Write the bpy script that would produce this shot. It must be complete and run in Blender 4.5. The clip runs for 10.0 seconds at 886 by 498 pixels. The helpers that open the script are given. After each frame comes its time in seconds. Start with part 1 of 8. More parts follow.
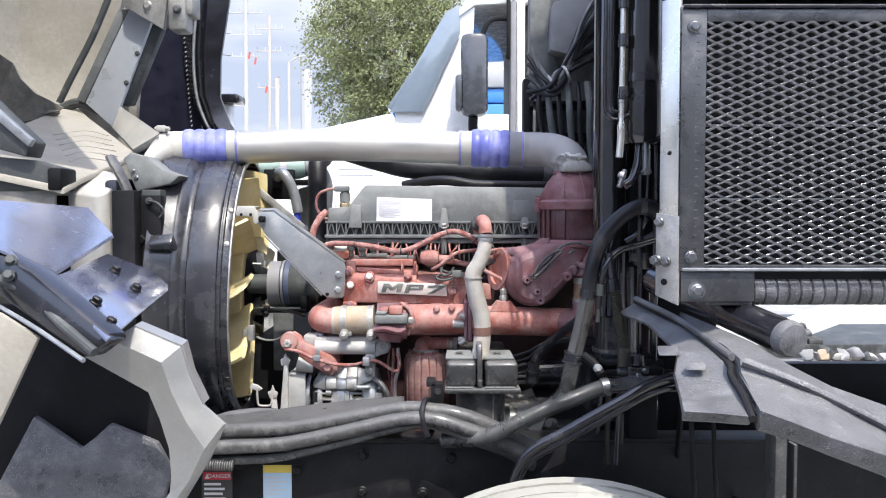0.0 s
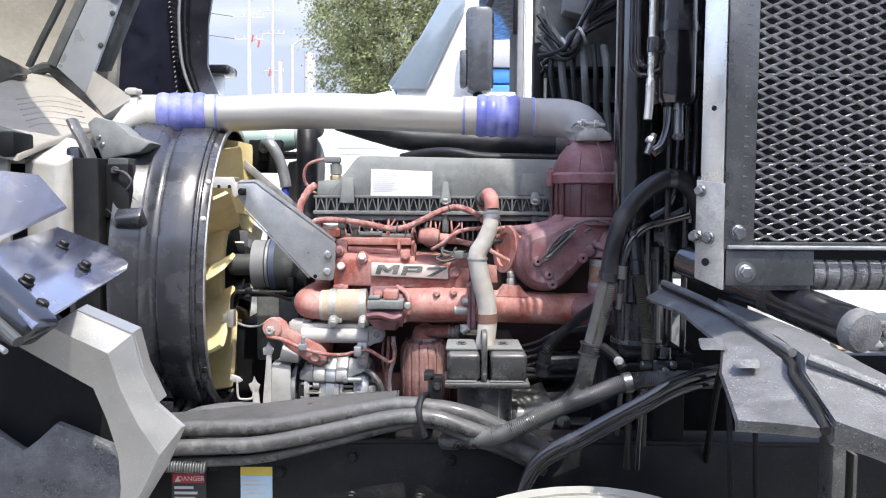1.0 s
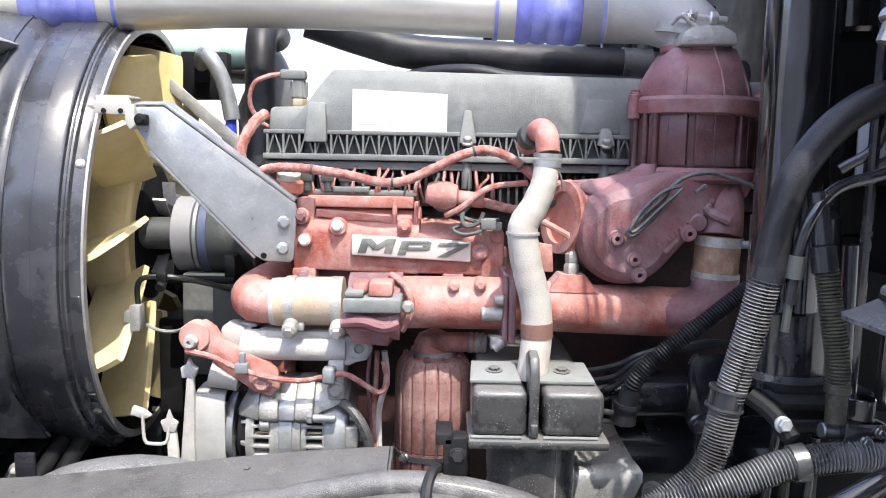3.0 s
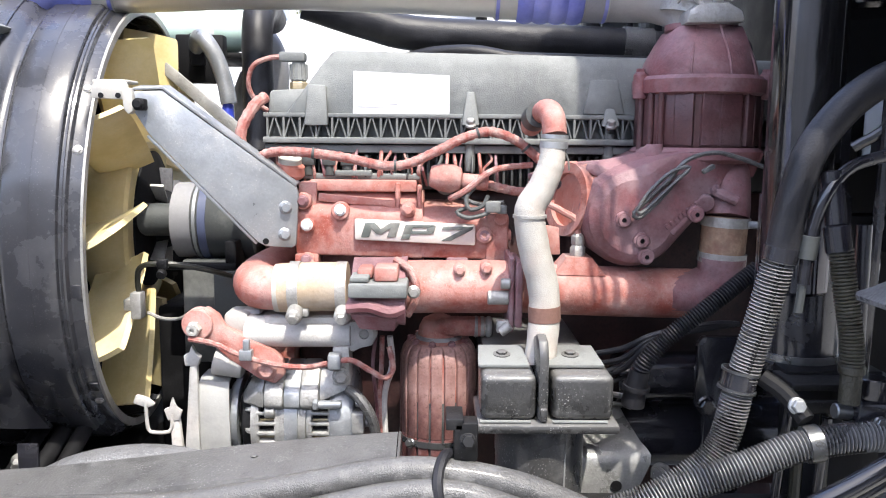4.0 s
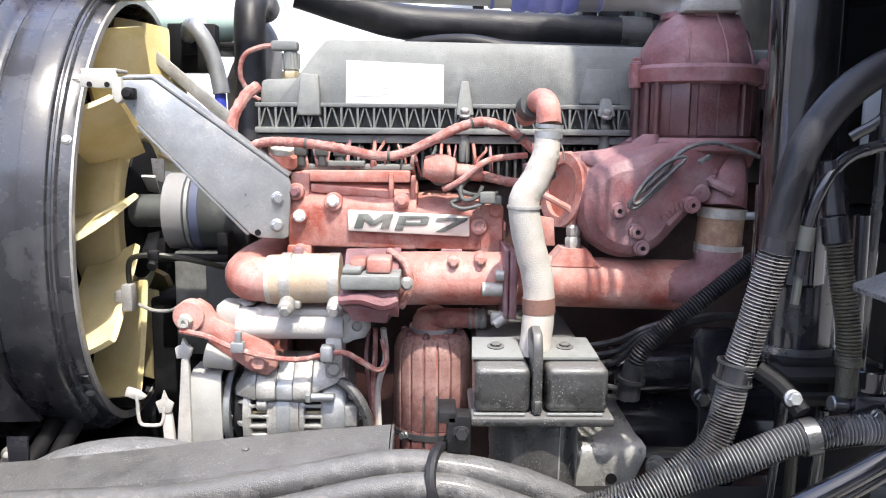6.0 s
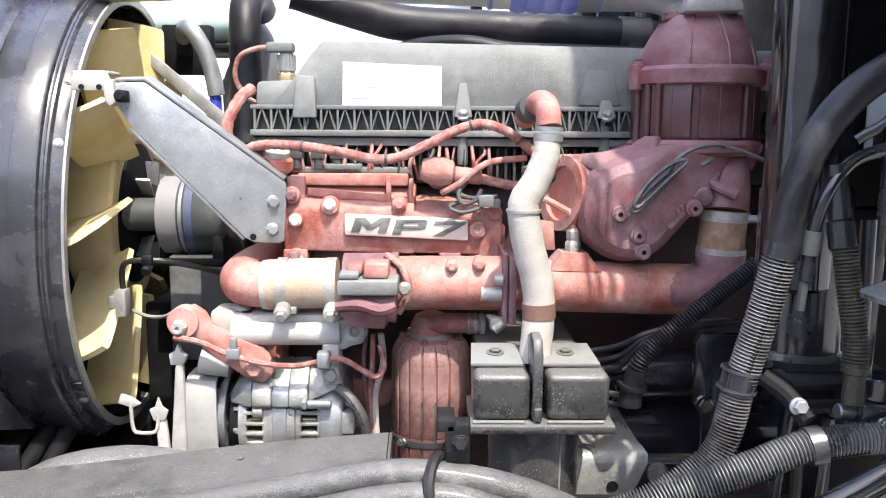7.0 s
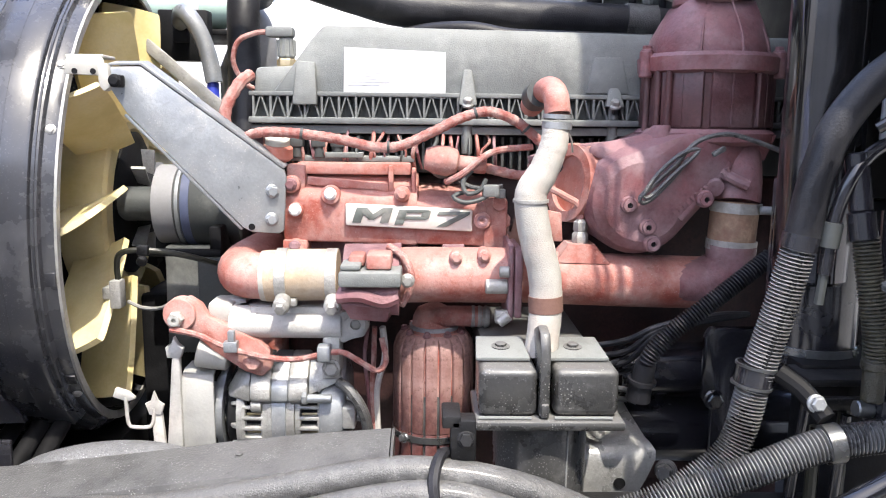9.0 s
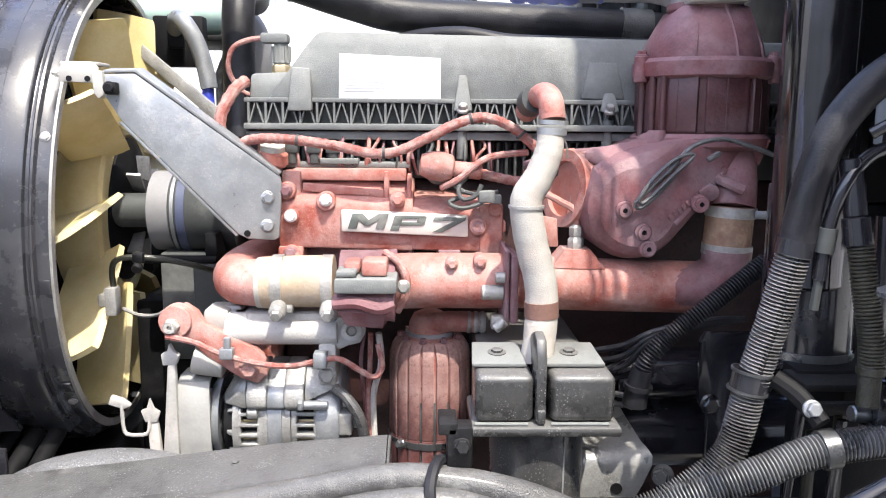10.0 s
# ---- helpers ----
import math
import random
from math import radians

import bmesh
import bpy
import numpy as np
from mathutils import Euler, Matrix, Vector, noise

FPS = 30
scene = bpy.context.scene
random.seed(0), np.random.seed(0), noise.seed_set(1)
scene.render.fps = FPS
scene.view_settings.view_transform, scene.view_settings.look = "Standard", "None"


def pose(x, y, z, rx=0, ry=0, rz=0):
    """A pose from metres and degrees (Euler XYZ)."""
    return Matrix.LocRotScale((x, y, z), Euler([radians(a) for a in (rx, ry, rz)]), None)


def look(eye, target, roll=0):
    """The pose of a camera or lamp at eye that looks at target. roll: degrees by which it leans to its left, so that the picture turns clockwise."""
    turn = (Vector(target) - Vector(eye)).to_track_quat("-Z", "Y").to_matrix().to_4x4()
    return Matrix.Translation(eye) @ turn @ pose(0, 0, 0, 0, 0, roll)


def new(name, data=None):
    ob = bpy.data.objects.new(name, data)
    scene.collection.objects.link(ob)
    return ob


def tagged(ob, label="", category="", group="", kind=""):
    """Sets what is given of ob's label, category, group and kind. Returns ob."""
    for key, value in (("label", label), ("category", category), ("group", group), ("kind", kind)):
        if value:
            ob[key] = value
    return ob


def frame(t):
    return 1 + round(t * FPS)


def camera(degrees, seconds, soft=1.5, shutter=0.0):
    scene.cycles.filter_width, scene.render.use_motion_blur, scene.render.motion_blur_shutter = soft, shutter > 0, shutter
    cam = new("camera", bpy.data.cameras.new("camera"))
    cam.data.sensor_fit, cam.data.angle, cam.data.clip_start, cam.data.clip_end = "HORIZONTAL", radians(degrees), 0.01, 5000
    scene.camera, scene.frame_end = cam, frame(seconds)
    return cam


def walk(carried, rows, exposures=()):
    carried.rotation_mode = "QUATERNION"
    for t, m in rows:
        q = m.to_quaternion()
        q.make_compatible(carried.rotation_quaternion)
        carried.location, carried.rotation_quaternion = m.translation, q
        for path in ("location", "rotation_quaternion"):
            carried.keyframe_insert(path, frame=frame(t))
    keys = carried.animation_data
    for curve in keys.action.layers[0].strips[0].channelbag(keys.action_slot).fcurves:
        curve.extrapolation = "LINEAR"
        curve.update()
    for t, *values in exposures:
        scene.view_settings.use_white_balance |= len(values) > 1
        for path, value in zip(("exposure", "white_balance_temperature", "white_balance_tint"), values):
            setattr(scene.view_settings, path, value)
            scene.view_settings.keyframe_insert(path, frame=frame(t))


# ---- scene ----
cam = camera(58.1, 10.0, soft=1.1)
METRES, EYE, TILT, LEAN, TURN = 1.08, 1.65, -2.5, 0.0, 0.0
ROWS = [
    (0.0, 0.0, 0.0, 0.0, -0.0, 0.0, -0.0),
    (0.5, 0.0209, 0.0221, -0.0068, 0.1, -0.39, -0.05),
    (1.0, 0.0055, 0.2079, -0.0188, 0.25, -1.02, -0.36),
    (1.5, -0.0628, 0.5893, 0.0042, 0.43, -1.81, -0.81),
    (2.0, -0.0544, 0.7533, 0.0126, 0.56, -2.75, -1.19),
    (2.5, -0.0253, 0.8464, -0.0116, 0.41, -3.61, -1.26),
    (4.0, -0.052, 0.8892, -0.011, -0.61, -5.64, -0.46),
    (4.5, -0.0496, 0.8871, -0.0104, -0.68, -5.98, -0.47),
    (5.0, -0.0468, 0.8894, -0.0142, -0.68, -6.18, -0.51),
    (5.5, -0.0465, 0.8941, -0.0143, -0.71, -6.23, -0.52),
    (7.0, -0.0456, 0.9181, -0.01, -0.89, -6.16, -0.36),
    (7.5, -0.0471, 0.9286, -0.0104, -0.91, -6.25, -0.42),
    (8.0, -0.0504, 0.9337, -0.0129, -0.9, -6.38, -0.55),
    (8.5, -0.0535, 0.9379, -0.0139, -1.0, -6.61, -0.63),
    (9.0, -0.0557, 0.9465, -0.0146, -1.14, -6.73, -0.61),
    (9.5, -0.056, 0.95, -0.0114, -1.27, -6.72, -0.5),
    (10.0, -0.0544, 0.9473, -0.0102, -1.4, -6.54, -0.39),
]
walk(cam, [(t, pose(0, 0, EYE, TILT, LEAN, TURN) @ pose(METRES * x, METRES * y, METRES * z, 90 + pitch, roll, yaw)) for t, x, y, z, yaw, pitch, roll in ROWS],
     exposures=((0.0, 1.49, 6430, 9), (1.0, 1.58, 6430, 9), (2.0, 1.90, 6460, 9), (4.0, 2.06, 6560, 9), (7.0, 2.09, 6700, 9), (10.0, 2.09, 6700, 9)))

# ---- world and sun ----
TO_SUN = Vector((0.38, -1.0, 1.95)).normalized()
world = bpy.data.worlds.new("sky")
scene.world = world
world.use_nodes = True
wn = world.node_tree.nodes
sky = wn.new("ShaderNodeTexSky")
sky.sky_type = "NISHITA"
sky.sun_disc = False
sky.sun_elevation = math.asin(TO_SUN.z)
sky.sun_rotation = math.atan2(TO_SUN.x, TO_SUN.y)
sky.air_density, sky.dust_density, sky.ozone_density = 1.0, 2.0, 1.0
wn["Background"].inputs["Strength"].default_value = 0.37
haze = wn.new("ShaderNodeHueSaturation")
haze.inputs["Hue"].default_value = 0.518
haze.inputs["Saturation"].default_value, haze.inputs["Value"].default_value = 0.55, 1.0
wisps = wn.new("ShaderNodeTexNoise")
wisps.inputs["Scale"].default_value, wisps.inputs["Detail"].default_value = 3.0, 5.0
thin = wn.new("ShaderNodeMapRange")
thin.inputs["From Min"].default_value, thin.inputs["From Max"].default_value = 0.4, 0.7
thin.inputs["To Min"].default_value, thin.inputs["To Max"].default_value = 1.35, 0.8
world.node_tree.links.new(wisps.outputs["Fac"], thin.inputs["Value"])
world.node_tree.links.new(thin.outputs["Result"], haze.inputs["Saturation"])
world.node_tree.links.new(sky.outputs["Color"], haze.inputs["Color"])
veil = wn.new("ShaderNodeGamma")
veil.inputs["Gamma"].default_value = 0.6
world.node_tree.links.new(haze.outputs["Color"], veil.inputs["Color"])
world.node_tree.links.new(veil.outputs["Color"], wn["Background"].inputs["Color"])
sun = new("sun", bpy.data.lights.new("sun", "SUN"))
sun.data.energy, sun.data.angle, sun.data.color = 2.0, radians(0.55), (1.0, 0.95, 0.875)
sun.matrix_world = look((0, 0, 0), tuple(-TO_SUN))

# ---- materials ----


def mat(name, col, rough=0.5, metal=0.0, var=0.18, scale=18.0, dust=0.0, dust_col=(0.5, 0.46, 0.4), dust_scale=9.0, bump=0.12,
        fine=220.0, specks=0.0, coat=0.0, top=0.0, spec=0.5, grease=0.0):
    """Painted, cast or moulded surface: blotches, grain, dust in patches and on upward faces, specks of dirt."""
    m = bpy.data.materials.new(name)
    m.use_nodes = True
    nt = m.node_tree
    nd, lk = nt.nodes, nt.links
    bsdf = nd["Principled BSDF"]
    tc = nd.new("ShaderNodeTexCoord")

    def noise_tex(s, detail, rough_=0.55):
        n = nd.new("ShaderNodeTexNoise")
        n.inputs["Scale"].default_value, n.inputs["Detail"].default_value, n.inputs["Roughness"].default_value = s, detail, rough_
        lk.new(tc.outputs["Object"], n.inputs["Vector"])
        return n.outputs["Fac"]

    def ramp(src, a, b, lo=0.0, hi=1.0):
        r = nd.new("ShaderNodeMapRange")
        r.inputs["From Min"].default_value, r.inputs["From Max"].default_value = a, b
        r.inputs["To Min"].default_value, r.inputs["To Max"].default_value = lo, hi
        lk.new(src, r.inputs["Value"])
        return r.outputs["Result"]

    def mix(fac, a, b):
        x = nd.new("ShaderNodeMix")
        x.data_type = "RGBA"
        if isinstance(fac, float):
            x.inputs["Factor"].default_value = fac
        else:
            lk.new(fac, x.inputs["Factor"])
        for sock, v in ((x.inputs[6], a), (x.inputs[7], b)):
            if isinstance(v, tuple):
                sock.default_value = (*v, 1)
            else:
                lk.new(v, sock)
        return x.outputs[2]

    big = noise_tex(scale, 4)
    small = noise_tex(fine, 3)
    dark = tuple(c * (1 - var) for c in col)
    light = tuple(min(1.0, c * (1 + var)) for c in col)
    base = mix(ramp(big, 0.32, 0.68), dark, light)
    base = mix(ramp(small, 0.35, 0.7, 0.0, 0.6), base, dark)
    rough_out = ramp(big, 0.3, 0.7, max(0.03, rough - 0.08), min(1.0, rough + 0.1))
    if dust:
        mask = ramp(noise_tex(dust_scale, 7, 0.65), 0.62 - 0.45 * dust, 0.78 - 0.2 * dust, 0.0, min(1.0, 0.35 + dust))
        if top:
            geo = nd.new("ShaderNodeNewGeometry")
            sep = nd.new("ShaderNodeSeparateXYZ")
            lk.new(geo.outputs["Normal"], sep.inputs["Vector"])
            up = ramp(sep.outputs["Z"], 0.0, 1.0, 0.0, top)
            mx = nd.new("ShaderNodeMath")
            mx.operation = "MAXIMUM"
            lk.new(mask, mx.inputs[0])
            lk.new(up, mx.inputs[1])
            mask = mx.outputs[0]
        base = mix(mask, base, dust_col)
        rm = nd.new("ShaderNodeMix")
        rm.data_type = "FLOAT"
        lk.new(mask, rm.inputs["Factor"])
        lk.new(rough_out, rm.inputs[2])
        rm.inputs[3].default_value = 0.85
        rough_out = rm.outputs[0]
    if grease:
        base = mix(ramp(noise_tex(scale * 0.55, 9, 0.72), 0.50, 0.64, 0.0, grease), base, tuple(c * 0.28 for c in col))
        base = mix(ramp(noise_tex(scale * 5.5, 4, 0.7), 0.56, 0.70, 0.0, grease * 0.8), base, tuple(c * 0.4 for c in col))
    if specks:
        v = nd.new("ShaderNodeTexVoronoi")
        v.inputs["Scale"].default_value = 270.0
        lk.new(tc.outputs["Object"], v.inputs["Vector"])
        dots = ramp(v.outputs["Distance"], 0.05, 0.30, 1.0, 0.0)
        where = ramp(noise_tex(30.0, 5, 0.7), 0.46, 0.6, 0.0, specks)
        mul = nd.new("ShaderNodeMath")
        mul.operation = "MULTIPLY"
        lk.new(dots, mul.inputs[0])
        lk.new(where, mul.inputs[1])
        base = mix(mul.outputs[0], base, tuple(min(0.75, c * 1.9 + 0.04) for c in dust_col))
    lk.new(base, bsdf.inputs["Base Color"])
    lk.new(rough_out, bsdf.inputs["Roughness"])
    bsdf.inputs["Metallic"].default_value = metal
    bsdf.inputs["Specular IOR Level"].default_value = spec
    bsdf.inputs["Coat Weight"].default_value = coat
    bsdf.inputs["Coat Roughness"].default_value = 0.12
    if bump:
        b = nd.new("ShaderNodeBump")
        b.inputs["Strength"].default_value, b.inputs["Distance"].default_value = bump, 0.002
        lk.new(small, b.inputs["Height"])
        lk.new(b.outputs["Normal"], bsdf.inputs["Normal"])
    return m


PINK_DUST = (0.43, 0.292, 0.263)
RED = mat("red_engine_paint", (0.37, 0.092, 0.064), 0.56, var=0.25, dust=0.55, dust_col=PINK_DUST, dust_scale=18, bump=0.4, top=0.45, specks=0.3, grease=0.45)
RED_DEEP = mat("red_cast_housing", (0.18, 0.062, 0.068), 0.42, var=0.3, dust=0.5, dust_col=(0.28, 0.195, 0.21), dust_scale=13, bump=0.5, top=0.4, grease=0.4)
# darker maroon than RED_DEEP, for the drum of the intake housing
RED_MAROON = mat("dark_maroon_casting", (0.085, 0.034, 0.037), 0.34, var=0.3, dust=0.3, dust_col=(0.16, 0.105, 0.113), dust_scale=14, bump=0.4, top=0.4, grease=0.5)
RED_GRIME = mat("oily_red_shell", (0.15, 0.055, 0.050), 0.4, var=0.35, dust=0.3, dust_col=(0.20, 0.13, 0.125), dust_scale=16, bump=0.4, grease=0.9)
# block red taken down to near black; the deep shade there is in the colour
BLOCK_RED = mat("shade_darkened_red_block", (0.055, 0.024, 0.023), 0.45, var=0.4, dust=0.2, dust_col=(0.09, 0.05, 0.048), bump=0.4, grease=0.8)
RED_CAN = mat("oil_streaked_red_shell", (0.19, 0.075, 0.065), 0.45, var=0.35, dust=0.45, dust_col=(0.40, 0.275, 0.25), dust_scale=9, bump=0.4, top=0.45, grease=0.9)
RED_BRIGHT = mat("orange_red_paint", (0.46, 0.11, 0.06), 0.5, var=0.25, dust=0.55, dust_col=PINK_DUST, bump=0.3, grease=0.3)
RED_WIRE = mat("red_braided_sleeve", (0.30, 0.090, 0.074), 0.8, var=0.35, dust=0.55, dust_col=(0.44, 0.30, 0.27), dust_scale=60, bump=0.9, fine=450, grease=0.3)
RUST = mat("rusty_sleeve", (0.31, 0.205, 0.14), 0.8, var=0.35, scale=40, dust=0.45, dust_col=(0.18, 0.085, 0.06), dust_scale=45, bump=0.4)
SILICONE = mat("cream_silicone_sleeve", (0.41, 0.315, 0.22), 0.7, var=0.18, dust=0.4, dust_col=(0.43, 0.38, 0.32), dust_scale=20, bump=0.25, grease=0.25)
GREY_COVER = mat("grey_plastic_cover", (0.135, 0.143, 0.140), 0.56, var=0.14, dust=0.34, dust_col=(0.26, 0.267, 0.254), bump=0.4, fine=500, top=0.45, grease=0.25, specks=0.2)
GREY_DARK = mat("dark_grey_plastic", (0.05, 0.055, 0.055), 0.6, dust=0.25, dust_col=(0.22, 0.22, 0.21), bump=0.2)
BLACK = mat("black_dusty_paint", (0.007, 0.007, 0.008), 0.42, var=0.3, dust=0.2, dust_col=(0.03, 0.029, 0.029), dust_scale=18, bump=0.25, specks=0.6, top=0.3, spec=0.3)
BLACK_GLOSS = mat("black_gloss_paint", (0.016, 0.016, 0.020), 0.18, metal=0.0, var=0.3, dust=0.10, dust_col=(0.05, 0.05, 0.052), bump=0.03, coat=0.5)
BLACK_MATT = mat("black_matt_steel", (0.007, 0.007, 0.008), 0.6, var=0.4, dust=0.2, dust_col=(0.024, 0.024, 0.026), bump=0.2, spec=0.2)
GUSSET = mat("dusty_bare_steel_gusset", (0.30, 0.30, 0.293), 0.3, metal=0.3, var=0.25, dust=0.35, dust_col=(0.36, 0.355, 0.34), dust_scale=20, bump=0.3, specks=0.3, grease=0.3)
MOUNT = mat("dusty_black_mount_paint", (0.035, 0.035, 0.035), 0.26, var=0.3, dust=0.2, dust_col=(0.17, 0.167, 0.16), dust_scale=26, bump=0.3, specks=0.8, top=0.6, coat=0.4)
SHROUD = mat("black_shroud_plastic", (0.036, 0.037, 0.043), 0.24, var=0.18, dust=0.14, dust_col=(0.085, 0.085, 0.092), dust_scale=9, bump=0.05, coat=0.4, specks=0.3)
RUBBER = mat("black_rubber_hose", (0.016, 0.016, 0.019), 0.4, var=0.25, dust=0.25, dust_col=(0.045, 0.045, 0.052), dust_scale=20, bump=0.3, fine=400, spec=0.3)
RUBBER_DUST = mat("dusty_rubber_hose", (0.055, 0.054, 0.054), 0.3, var=0.3, coat=0.3, dust=0.32, dust_col=(0.21, 0.208, 0.202), dust_scale=34, bump=0.7, fine=480, specks=0.35, top=0.28, grease=0.4)
CONDUIT = mat("black_split_conduit", (0.06, 0.06, 0.061), 0.2, var=0.2, dust=0.45, dust_col=(0.27, 0.27, 0.27), dust_scale=14, bump=0.03, spec=1.0, coat=1.0)
YELLOW = mat("yellow_fan_plastic", (0.68, 0.55, 0.25), 0.5, var=0.14, dust=0.46, dust_col=(0.67, 0.59, 0.39), bump=0.12)
STEEL = mat("galvanised_steel", (0.29, 0.305, 0.32), 0.34, metal=0.5, var=0.15, scale=26, dust=0.35, dust_col=(0.35, 0.35, 0.355), dust_scale=30, bump=0.2, grease=0.1, specks=0.4)
ALU = mat("brushed_aluminium", (0.66, 0.65, 0.62), 0.3, metal=0.85, var=0.1, dust=0.15, dust_col=(0.6, 0.57, 0.52), bump=0.08)
ALU_SHEET = mat("blue_grey_aluminium_sheet", (0.46, 0.49, 0.52), 0.32, metal=0.3, var=0.06, dust=0.15, dust_col=(0.5, 0.5, 0.49), bump=0.03)
ALU_STRAP = mat("dull_bare_aluminium", (0.29, 0.288, 0.275), 0.34, metal=0.5, var=0.1, dust=0.3, dust_col=(0.35, 0.335, 0.305), dust_scale=6, bump=0.1, specks=0.3)
STEEL_DARK = mat("dark_bare_steel", (0.20, 0.205, 0.21), 0.3, metal=0.8, var=0.2, dust=0.2, dust_col=(0.2, 0.2, 0.2), bump=0.1)
ALU_CAST = mat("cast_aluminium", (0.37, 0.362, 0.345), 0.42, metal=0.4, var=0.24, dust=0.35, dust_col=(0.44, 0.425, 0.39), dust_scale=22, bump=0.45, grease=0.45)
ALT_CAST = mat("greyed_alternator_casting", (0.34, 0.336, 0.322), 0.34, metal=0.4, var=0.26, dust=0.35, dust_col=(0.42, 0.408, 0.38), dust_scale=20, bump=0.5, grease=0.5)
RAIL_TOP = mat("speckled_black_duct", (0.055, 0.055, 0.056), 0.24, var=0.3, dust=0.3, dust_col=(0.19, 0.188, 0.184), dust_scale=16, bump=0.5, fine=300, specks=0.7, top=0.28, grease=0.5)
ALU_PALE = mat("pale_dusty_aluminium", (0.40, 0.388, 0.36), 0.55, metal=0.2, var=0.12, dust=0.45, dust_col=(0.48, 0.455, 0.405), bump=0.25)
PIPE_MAT = mat("dull_aluminised_pipe", (0.50, 0.482, 0.446), 0.36, metal=0.6, var=0.06, scale=9, dust=0.3, dust_col=(0.46, 0.44, 0.40), dust_scale=6, bump=0.08)
RUBBER_CAST = mat("grey_cast_elbow", (0.33, 0.32, 0.31), 0.6, metal=0.3, var=0.12, dust=0.4, dust_col=(0.40, 0.38, 0.35), bump=0.45)
CREAM_SLEEVE = mat("cream_sleeve", (0.40, 0.39, 0.35), 0.6, var=0.1, dust=0.3, dust_col=(0.46, 0.43, 0.38), bump=0.2)
BLUE_SLEEVE = mat("blue_silicone", (0.14, 0.16, 0.48), 0.42, var=0.2, dust=0.42, dust_col=(0.36, 0.37, 0.60), bump=0.12)
BLUE_CAP = mat("blue_plastic", (0.03, 0.05, 0.40), 0.45, bump=0.1)
BLUE_BAND = mat("dark_blue_band", (0.07, 0.085, 0.15), 0.5, dust=0.3, dust_col=(0.25, 0.27, 0.33), bump=0.1)
WRAP = mat("white_heat_wrap", (0.41, 0.392, 0.357), 0.8, var=0.16, dust=0.4, dust_col=(0.36, 0.31, 0.275), dust_scale=30, bump=0.5, fine=500)
WHITE_CAST = mat("white_painted_bracket", (0.44, 0.43, 0.41), 0.5, var=0.14, dust=0.35, dust_col=(0.50, 0.45, 0.415), dust_scale=25, bump=0.3, grease=0.35)
BROWN = mat("brown_patch", (0.17, 0.09, 0.07), 0.8, bump=0.4)
PAPER = mat("white_label", (0.70, 0.70, 0.71), 0.5, var=0.02, bump=0.02)
PRINT = mat("pale_print", (0.60, 0.60, 0.62), 0.6, var=0.05, bump=0)
PRINT_DARK = mat("dark_print", (0.05, 0.05, 0.05), 0.6, var=0.05, bump=0)
BADGE = mat("badge_plate", (0.58, 0.54, 0.50), 0.45, metal=0.2, var=0.1, dust=0.4, dust_col=(0.60, 0.52, 0.47), bump=0.15)
BADGE_INK = mat("badge_letters", (0.10, 0.115, 0.105), 0.5, var=0.25, dust=0.35, dust_col=(0.34, 0.31, 0.28), bump=0.1)
FIBRE = mat("raw_fibreglass", (0.295, 0.275, 0.232), 0.75, var=0.18, scale=7, dust=0.4, dust_col=(0.345, 0.32, 0.273), dust_scale=4, bump=0.7, fine=70)
# darker and more mottled than FIBRE
FIBRE_DARK = mat("dark_mottled_fibreglass", (0.20, 0.19, 0.165), 0.8, var=0.4, scale=14, dust=0.4, dust_col=(0.32, 0.30, 0.26), dust_scale=10, bump=0.9, fine=60)
NAVY = mat("dark_navy_hood", (0.012, 0.013, 0.026), 0.35, var=0.25, bump=0.08, coat=0.2)
# blue base colour carries part of the sky's reflection on the gloss
MIRROR_PLATE = mat("sky_tinted_glossy_flap", (0.13, 0.145, 0.22), 0.14, metal=0.4, var=0.05, dust=0.12, dust_col=(0.3, 0.3, 0.32), bump=0.03, coat=0.9, specks=0.4)
GREY_FENDER = mat("grey_moulded_fender", (0.09, 0.092, 0.097), 0.3, var=0.25, dust=0.35, dust_col=(0.25, 0.25, 0.255), dust_scale=14, bump=1.0, fine=260, specks=0.8, top=0.3, grease=0.45)
PANEL = mat("grey_satin_panel", (0.085, 0.088, 0.092), 0.3, metal=0.6, var=0.2, dust=0.2, dust_col=(0.16, 0.16, 0.16), bump=0.1, specks=0.5)
MESH = mat("expanded_mesh_steel", (0.24, 0.244, 0.255), 0.25, metal=0.5, var=0.2, bump=0.1)
BELT = mat("ribbed_belt", (0.27, 0.27, 0.262), 0.6, var=0.14, dust=0.4, dust_col=(0.36, 0.355, 0.335), bump=0.2)
TEAL = mat("pale_green_tank", (0.50, 0.66, 0.58), 0.4, var=0.06, bump=0.05)
BRASS = mat("brass_fitting", (0.50, 0.40, 0.22), 0.4, metal=0.7, dust=0.3, bump=0.1)
OLIVE = mat("olive_paint_tube", (0.020, 0.020, 0.014), 0.35, var=0.25, dust=0.2, dust_col=(0.035, 0.035, 0.028), bump=0.15)
TYRE = mat("dusty_tyre_rubber", (0.055, 0.054, 0.05), 0.8, var=0.2, dust=0.75, dust_col=(0.42, 0.41, 0.36), dust_scale=8, bump=0.5, top=0.8)
WHITE_PAINT = mat("white_truck_paint", (0.80, 0.80, 0.79), 0.25, var=0.02, bump=0.0, coat=0.5)
MIRROR_GREY = mat("dark_mirror_housing", (0.065, 0.069, 0.077), 0.25, var=0.1, bump=0.05, coat=0.4)
TRIM_GREY = mat("grey_cab_trim", (0.22, 0.22, 0.23), 0.5, var=0.12, bump=0.1)
BLUE_BOX = mat("blue_cabin_plastic", (0.06, 0.24, 0.62), 0.5, var=0.1, bump=0.05)
